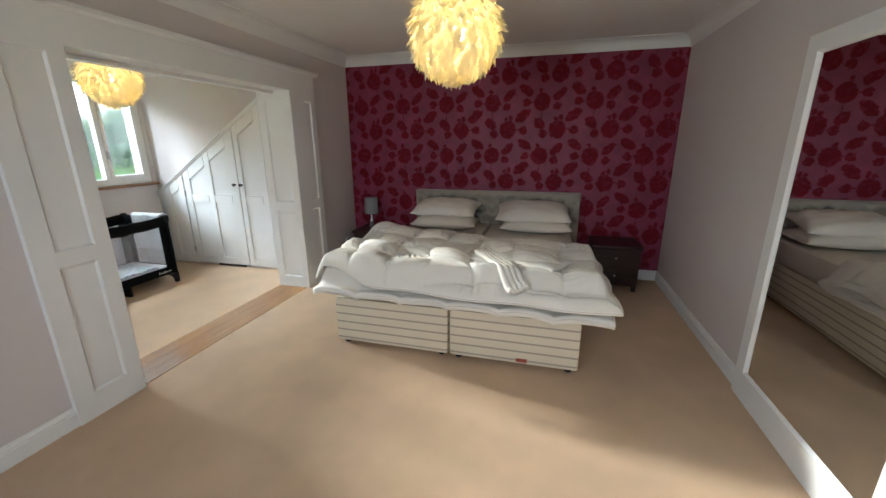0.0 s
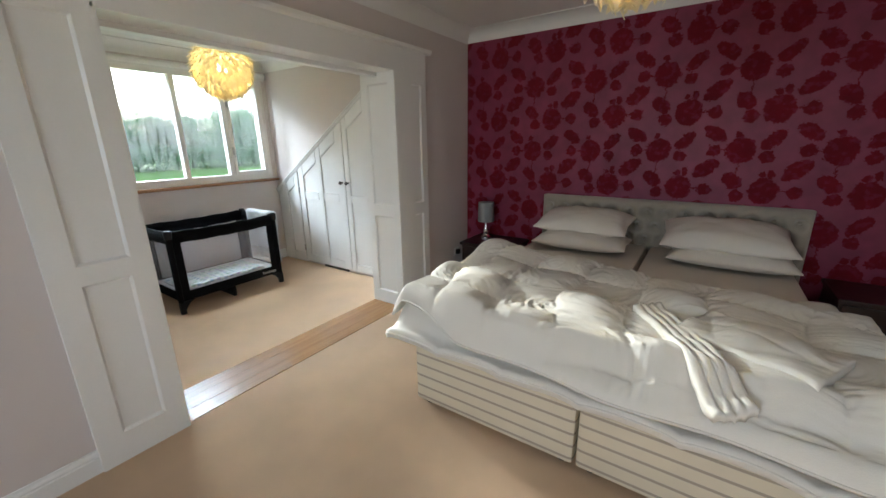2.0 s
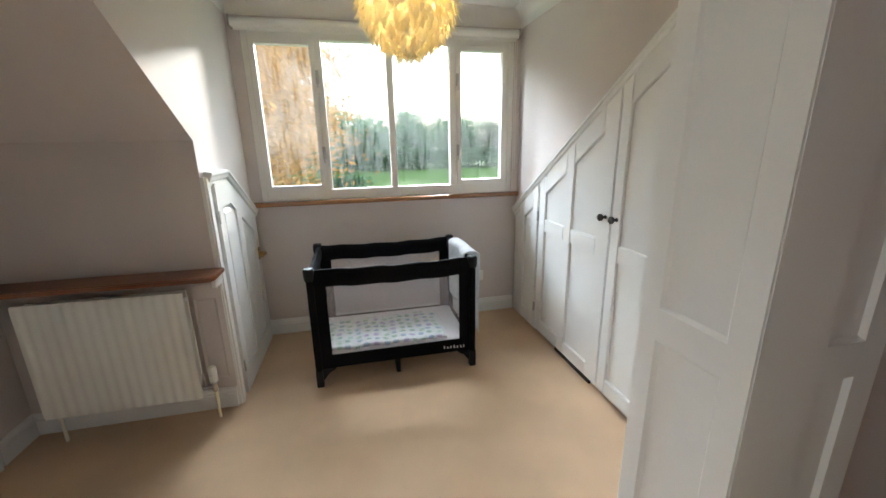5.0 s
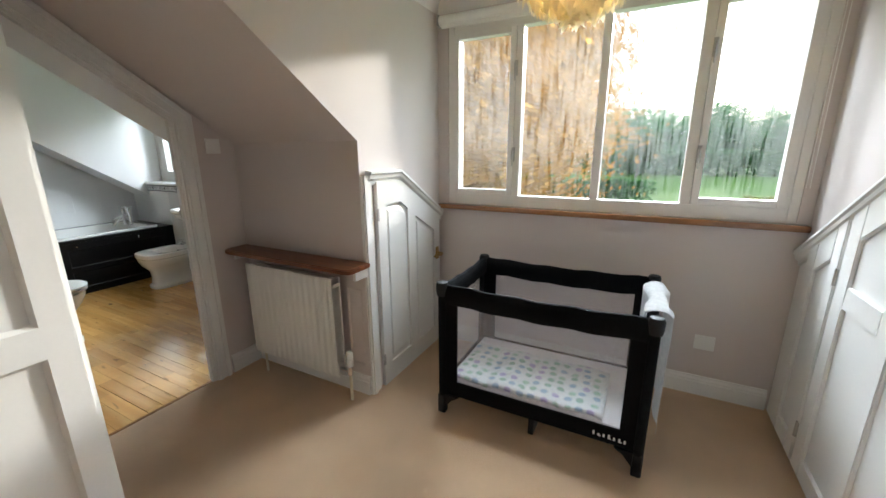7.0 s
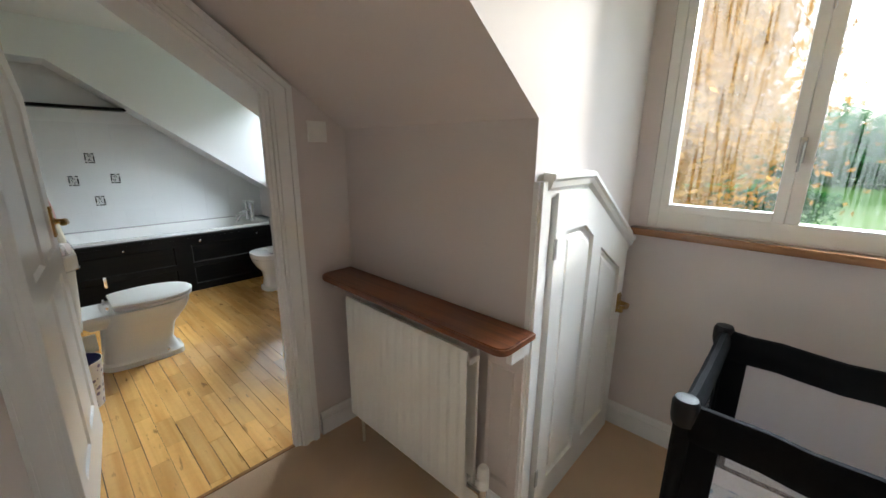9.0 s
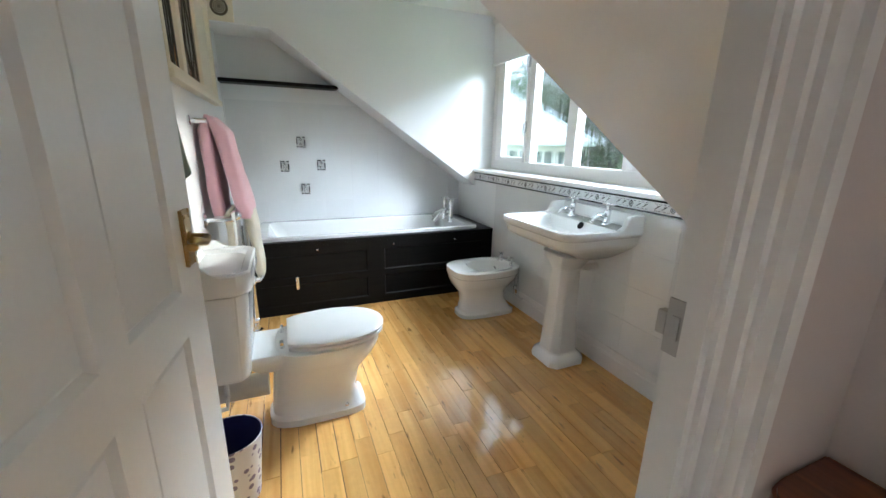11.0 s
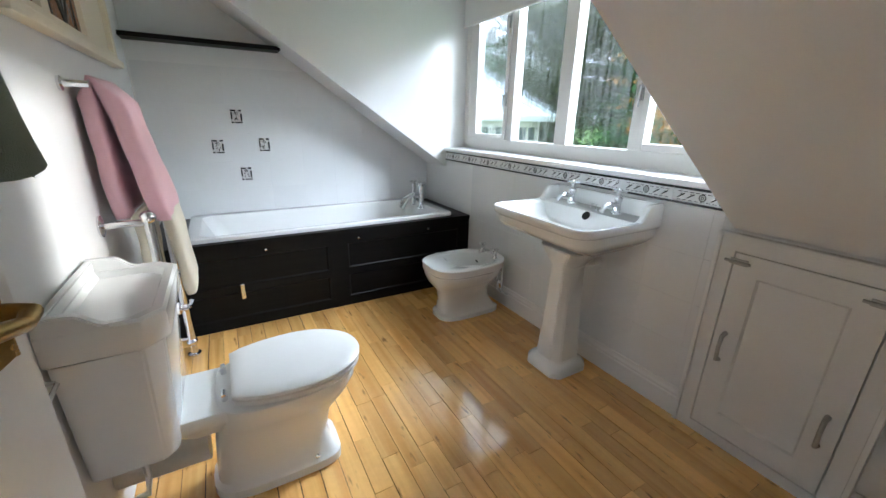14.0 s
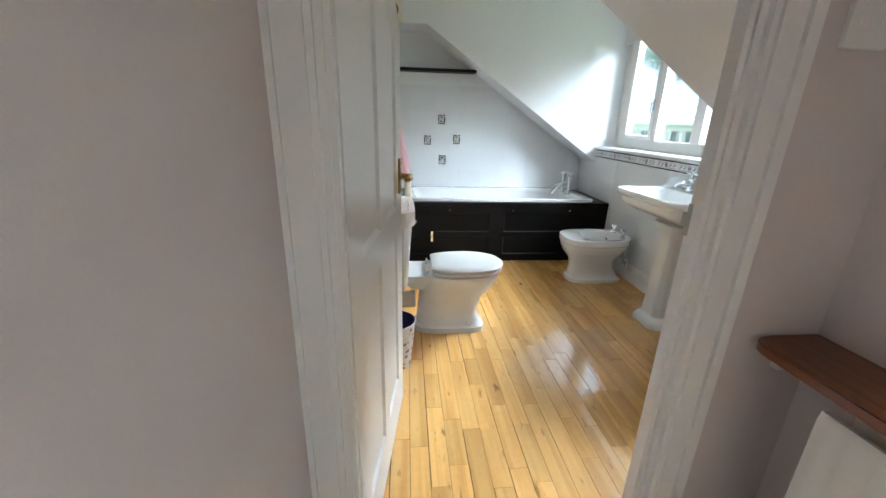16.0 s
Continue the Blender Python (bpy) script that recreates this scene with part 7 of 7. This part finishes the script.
# ---- outdoors ----
GZ = -2.7
GRASS = mat("lawn", (0.095, 0.19, 0.032), 0.9, vary=0.25, scale=0.25, fine=8, bump=0.4, spec=0.1)
bm = BM()
bmesh.ops.create_grid(bm, x_segments=24, y_segments=24, size=900, matrix=pose(-300, 0, GZ))
structure("ground", bm, GRASS, "wide green lawn below the windows", "lawn")
BARK = mat("bark", (0.09, 0.065, 0.045), 0.9, vary=0.3, scale=3, bump=0.3)


def leaf_mat(name, base, glow):
    """Leaves that let some of the sun through."""
    m = mat(name, base, 0.8, vary=0.45, scale=0.7, fine=5, bump=0)
    n, l = m.node_tree.nodes, m.node_tree.links
    b = n["Principled BSDF"]
    tr, mx = n.new("ShaderNodeBsdfTranslucent"), n.new("ShaderNodeMixShader")
    l.new(b.inputs["Base Color"].links[0].from_socket, tr.inputs["Color"])
    mx.inputs[0].default_value = glow
    l.new(b.outputs[0], mx.inputs[1])
    l.new(tr.outputs[0], mx.inputs[2])
    l.new(mx.outputs[0], n["Material Output"].inputs["Surface"])
    return m


LEAF_ORANGE = leaf_mat("autumn_leaves", (0.43, 0.215, 0.035), 0.45)
LEAF_DARK = leaf_mat("evergreen_leaves", (0.06, 0.20, 0.05), 0.3)
LEAF_MID = leaf_mat("olive_leaves", (0.10, 0.13, 0.04), 0.3)


def tree(label, category, leaf, height, spread, crown0, leaves, size, seed, conic=False):
    """A tapered trunk with limbs and a crown of small loose leaves, at the origin."""
    rnd = random.Random(seed)
    t = base("tree", label, category, "garden trees")
    bm = BM()
    tube(bm, [(0, 0, 0), (0.1, 0.05, height * 0.3), (0.0, 0.15, height * 0.65), (0.05, 0.1, height * 0.92)], [height * 0.022, height * 0.017, height * 0.009, 0.02], 8)
    tips = []
    for k in range(16):
        z = height * rnd.uniform(crown0, 0.85)
        a = rnd.uniform(0, 6.28)
        reach = spread * (1 - 0.75 * (z / height - crown0) / (1 - crown0) if conic else rnd.uniform(0.5, 1.0))
        tip = Vector((math.cos(a) * reach, math.sin(a) * reach, z + (0.0 if conic else reach * rnd.uniform(0.1, 0.6))))
        tube(bm, [(0, 0, z * 0.85), tip * 0.5 + Vector((0, 0, z * 0.45)), tip], [height * 0.007, height * 0.004, 0.01], 5)
        tips.append(tip)
    part("trunk", bm, BARK, t)
    vs, fs = [], []
    for k in range(leaves):
        tip = rnd.choice(tips)
        c = tip * rnd.uniform(0.35, 1.05)
        c = Vector((c.x, c.y, tip.z + (c - tip).length * 0.0)) + Vector((rnd.gauss(0, 1), rnd.gauss(0, 1), rnd.gauss(0, 1) * 1.1)) * spread * 0.24
        c.z = max(height * crown0 * rnd.uniform(0.8, 1.15), min(height * 1.05, c.z))
        u = Vector((rnd.gauss(0, 1), rnd.gauss(0, 1), rnd.gauss(0, 1))).normalized()
        w = u.orthogonal().normalized() * size * rnd.uniform(0.5, 1.1)
        u = u * size * rnd.uniform(0.5, 1.1)
        i = len(vs)
        vs += [c - u, c + w * 0.5, c + u, c - w * 0.5]
        fs.append((i, i + 1, i + 2, i + 3))
    me = bpy.data.meshes.new("crown")
    me.from_pydata([tuple(v) for v in vs], [], fs)
    me.materials.append(leaf)
    ob = new("crown", me)
    ob.parent = t
    return t


kinds = [tree("autumn tree with thin orange-brown leaves", "tree", LEAF_ORANGE, 13, 5.0, 0.34, 9500, 0.28, 1), tree("dark green evergreen tree behind the lawn", "tree", LEAF_DARK, 9, 2.6, 0.12, 2600, 0.26, 2, True), tree("olive-green leafy tree in the garden", "tree", LEAF_MID, 8, 3.2, 0.2, 2400, 0.25, 3),
         # added on the sun's path to shade the bathroom window
         tree("slender autumn tree with small golden leaves, added near the house to screen the sun", "tree", LEAF_ORANGE, 13.5, 4.4, 0.3, 45000, 0.12, 4)]
spots = [(0, -30, -5.5, 1.0), (0, -27, -6.5, 0.9), (0, -42, -6.5, 1.0), (0, -24, -4.6, 0.78), (3, -13.5, -1.35, 0.62), (0, -34, -5.0, 0.95), (0, -36, -9, 1.0), (1, -30, -16, 1.3), (2, -28, -23, 1.9), (1, -25, -29, 1.2), (2, -37, -20, 1.8), (1, -21, -32, 1.4), (2, -33, -28, 2.0), (1, -40, -27, 1.5), (0, -56, -9, 0.9), (2, -70, 2, 0.8), (1, -84, 6, 0.9), (1, -82, 11, 0.8), (1, -86, 16, 0.9), (1, -80, 21, 0.8), (1, -84, 27, 0.95), (2, -78, 32, 0.8),
         (1, -86, 38, 0.9), (1, -80, 44, 0.9), (1, -82, -2, 0.9), (1, -60, -30, 1.1), (1, -50, -34, 1.1), (1, -38, -34, 1.2), (2, -30, -28, 1.0), (1, -26, -38, 1.3), (2, -22, -20, 0.9), (1, -34, -44, 1.3), (1, -17, -36, 1.2), (1, -44, -46, 1.4), (1, -88, 52, 1.0), (1, -84, 60, 1.0)]
spots += [(1, -96 + 5 * (k % 3), -8 + 4.2 * k, 0.85 + 0.1 * (k % 4)) for k in range(20)]
rnd = random.Random(12)
first = set()
for kd, x, y, s in spots:
    m = pose(x, y, GZ, 0, 0, rnd.uniform(0, 360))
    t = kinds[kd]
    if kd in first:
        t = copy_thing(t, m)
    else:
        t.matrix_basis = m
        first.add(kd)
    s *= 1.35 if x < -75 else 1.0
    t.scale = (s * 1.25, s * 1.25, s * rnd.uniform(0.9, 1.1))


def hedge(label, pts, depth, height, leaf, count, size, seed):
    """A clipped hedge: a dense bank of small leaves along a line."""
    r = random.Random(seed)
    vs, fs = [], []
    segs = list(zip(pts, pts[1:]))
    for k in range(count):
        a, b = r.choice(segs)
        f = r.random()
        x, y = a[0] + (b[0] - a[0]) * f, a[1] + (b[1] - a[1]) * f
        top = height * (0.9 + 0.18 * noise.noise(Vector((x * 0.3, y * 0.3, seed))))
        c = Vector((x + r.uniform(-depth, depth), y + r.uniform(-depth, depth), GZ + top * r.random() ** 0.6))
        u = Vector((r.gauss(0, 1), r.gauss(0, 1), r.gauss(0, 1))).normalized()
        w = u.orthogonal().normalized() * size * r.uniform(0.5, 1.1)
        u = u * size * r.uniform(0.5, 1.1)
        i = len(vs)
        vs += [c - u, c + w * 0.6, c + u, c - w * 0.6]
        fs.append((i, i + 1, i + 2, i + 3))
    me = bpy.data.meshes.new("hedge")
    me.from_pydata([tuple(v) for v in vs], [], fs)
    me.materials.append(leaf)
    tagged(new("hedge", me), label, "hedge", kind="stuff")


hedge("dark hedge along the far side of the lawn", [(-60, -40), (-74, -10), (-78, 20), (-74, 70)], 1.2, 4.2, LEAF_DARK, 16000, 0.42, 3)
hedge("dark rounded shrubs under the autumn trees", [(-26, -14), (-29, -5), (-33, 3)], 1.0, 2.3, LEAF_DARK, 7000, 0.22, 8)
hedge("low clipped hedge by the garden house", [(-19, -26), (-24, -12), (-30, -6)], 0.9, 3.2, LEAF_MID, 7000, 0.22, 5)
hedge("yellow-green shrub on the lawn", [(-30, 9), (-31, 11)], 0.8, 1.5, mat("yellow_shrub", (0.28, 0.26, 0.05), 0.8, vary=0.3, scale=2), 1500, 0.16, 6)

# garden house with a hipped roof
GH = base("garden_house", "white garden house with a pale grey hipped roof", "house")
gx0, gx1, gy0, gy1, ez = -10.4, -6.3, -10.6, -6.6, 1.45
ROOFM = mat("pale_slate_roof", (0.60, 0.67, 0.69), 0.55, vary=0.12, scale=1.5, fine=12, bump=0.15)
bm = BM()
box(bm, gx0 + 0.25, gy0 + 0.25, GZ, gx1 - 0.25, gy1 - 0.25, ez)
part("wall", bm, WHITE, GH)
bm = BM()
a = [Vector(p) for p in ((gx0, gy0, ez), (gx1, gy0, ez), (gx1, gy1, ez), (gx0, gy1, ez))]
top = [Vector((-8.35 + sx * 0.12, -8.6 + sy_ * 0.12, 2.85)) for sx, sy_ in ((-1, -1), (1, -1), (1, 1), (-1, 1))]
loft(bm, [[q - Vector((0, 0, 0.12)) for q in a], a, top])
for k in range(1, 10):
    f = k / 10
    for i in range(4):
        p, q = a[i].lerp(a[(i + 1) % 4], f), top[i].lerp(top[(i + 1) % 4], f)
        tube(bm, [p + Vector((0, 0, 0.02)), q + Vector((0, 0, 0.02))], 0.018, 5)
for i in range(4):
    tube(bm, [a[i], top[i]], 0.05, 6)
part("roof", bm, ROOFM, GH, "pale grey hipped roof with standing seams")
DARKGLASS = mat("dark_pane", (0.10, 0.13, 0.13), 0.08, vary=0.3, scale=2, bump=0)
for k in range(5):
    x0 = gx0 + 0.35 + k * 0.70
    bm = BM()
    for q in ((x0, x0 + 0.06, 0.1, 1.25), (x0 + 0.56, x0 + 0.62, 0.1, 1.25), (x0 + 0.06, x0 + 0.56, 0.1, 0.16), (x0 + 0.06, x0 + 0.56, 1.19, 1.25), (x0 + 0.06, x0 + 0.56, 0.85, 0.89), (x0 + 0.295, x0 + 0.325, 0.16, 1.19)):
        box(bm, q[0], gy1 - 0.25, q[2], q[1], gy1 - 0.19, q[3])
    wf = part("window", bm, WHITE, GH)
    bm = BM()
    box(bm, x0 + 0.03, gy1 - 0.25, 0.13, x0 + 0.59, gy1 - 0.235, 1.22)
    part("pane", bm, DARKGLASS, wf, "dark reflecting glass")


# ---- wall tiles, one by one ----
def clip(poly, a, b, c):
    """The part of a polygon where a*u + b*v <= c."""
    res = []
    for i, p in enumerate(poly):
        q = poly[(i + 1) % len(poly)]
        dp_, dq = a * p[0] + b * p[1] - c, a * q[0] + b * q[1] - c
        if dp_ <= 0:
            res.append(p)
        if dp_ * dq < 0:
            f = dp_ / (dp_ - dq)
            res.append((p[0] + (q[0] - p[0]) * f, p[1] + (q[1] - p[1]) * f))
    return res


wall_w = bpy.data.objects["wall_bathroom_west"]
wall_s = bpy.data.objects["wall_bathroom_south"]
TW, TH, G = 0.25, 0.2, 0.0004
z = 0.14
while z < 0.97:
    y = -1.93
    while y < -0.14:
        poly = [(y + G, z + G), (min(y + TW, -0.137) - G, z + G), (min(y + TW, -0.137) - G, min(z + TH + 0.008, 0.973) - G), (y + G, min(z + TH + 0.008, 0.973) - G)]
        bm = BM()
        prism(bm, poly, "x", BX0, BX0 + 0.0015)
        part("tile", bm, TILE, wall_w)
        y += TW
    z += TH + 0.008
z = bz
while z < 1.60:
    x = -2.81
    while x > -4.92:
        poly = [(x - TW + G, z + G), (x - G, z + G), (x - G, min(z + TH, 1.62) - G), (x - TW + G, min(z + TH, 1.62) - G)]
        poly = clip(poly, -0.674, 1, 0.917 + 0.674 * 4.93 - 0.004)
        poly = clip(poly, -1, 0, 4.925)
        if len(poly) > 2:
            bm = BM()
            prism(bm, poly, "y", BY0, BY0 + 0.002)
            part("tile", bm, TILE, wall_s)
        x -= TW
    z += TH
DECOR = mat("printed_tile_ground", (0.62, 0.62, 0.60), 0.15, vary=0.3, scale=120, fine=300)
for cx, cz in ((-3.373, 1.293), (-3.227, 1.083), (-3.537, 1.094), (-3.388, 0.882)):
    bm = BM()
    box(bm, cx - 0.036, BY0 + 0.003, cz - 0.046, cx + 0.036, BY0 + 0.006, cz + 0.046, 0.001)
    dt = part("decor_tile", bm, DECOR, wall_s, "small black and white printed tile")
    bm = BM()
    yf_ = BY0 + 0.006
    for x0, x1, z0, z1 in ((-0.036, -0.014, 0.036, 0.046), (0.002, 0.036, 0.036, 0.046), (-0.036, 0.012, -0.046, -0.038), (0.022, 0.036, -0.046, -0.036), (-0.036, -0.026, -0.03, 0.02), (0.027, 0.036, -0.02, 0.03)):
        box(bm, cx + x0, yf_, cz + z0, cx + x1, yf_ + 0.0008, cz + z1)
    rr = random.Random(int(cx * 1000))
    tube(bm, [(cx + 0.014 * math.cos(a * 0.9) * (1 - a / 14), yf_ + 0.0004, cz + 0.02 + 0.014 * math.sin(a * 0.9) * (1 - a / 14)) for a in range(11)], 0.002, 4)
    for k in range(5):
        a, b = rr.uniform(-0.02, 0.02), rr.uniform(-0.032, 0.0)
        prism(bm, [(cx + a, cz + b), (cx + a + 0.007, cz + b + 0.004), (cx + a + rr.uniform(-0.008, 0.008), cz + b + 0.016)], "y", yf_, yf_ + 0.0008)
    part("print", bm, INK, dt, "black print")

# ---- bathroom floorboards, one by one ----
rb = random.Random(4)
bw = 0.0765
x = BX0 + 0.002
while x < BX1 - 0.002:
    y = BY0 - rb.uniform(0.0, 0.7)
    while y < DY0 - 0.02:
        L = rb.uniform(0.2, 0.62)
        a, b = max(y, byf - 0.05), min(y + L, DY0 - 0.021)
        if b - a > 0.02:
            bm = BM()
            dz = rb.uniform(-0.0006, 0.0006)
            w = min(bw, BX1 - x) - rb.choice((0.0012, 0.0014, 0.002, 0.0035))
            box(bm, x, a, -0.012, x + w, b - 0.0012, dz)
            roll, pitch, xm, ym = rb.uniform(-0.012, 0.012), rb.uniform(-0.0025, 0.0025), x + w / 2, (a + b) / 2
            for q in bm.verts:
                q.co.z += roll * (q.co.x - xm) + pitch * (q.co.y - ym)
            part("floorboard", bm, FLOORBOARD, floor_bath)
        y += L
    x += bw
# threshold boards
for k in range(3):
    bm = BM()
    x0 = DX1 + 0.002 + k * 0.114
    box(bm, x0, OY0 + 0.018, -0.006, x0 + (0.1132 if k < 2 else 0.110), OY1 - 0.018, 0.004, 0.0015)
    part("plank", bm, THRESH, threshold)
bm = BM()
box(bm, -2.79, DY0 - 0.03, -0.002, -3.66, DY0 - 0.012, 0.003)
structure("trim_door_bar", bm, THRESH, "thin strip between carpet and boards", "trim")


# ---- set every thing's empty at its base ----
bpy.context.view_layer.update()
for e in [o for o in scene.objects if o.type == "EMPTY" and o.parent is None and o.name.split(".")[0] not in ("tree",)]:
    kids = [o for o in e.children_recursive if o.type == "MESH"]
    if not kids:
        continue
    pts = [o.matrix_world @ Vector(c) for o in kids for c in o.bound_box]
    lo = Vector([min(p[i] for p in pts) for i in range(3)])
    hi = Vector([max(p[i] for p in pts) for i in range(3)])
    shift = Matrix.Translation(((lo.x + hi.x) / 2, (lo.y + hi.y) / 2, lo.z))
    e.matrix_basis = shift
    for c in e.children:
        c.matrix_parent_inverse = shift.inverted()
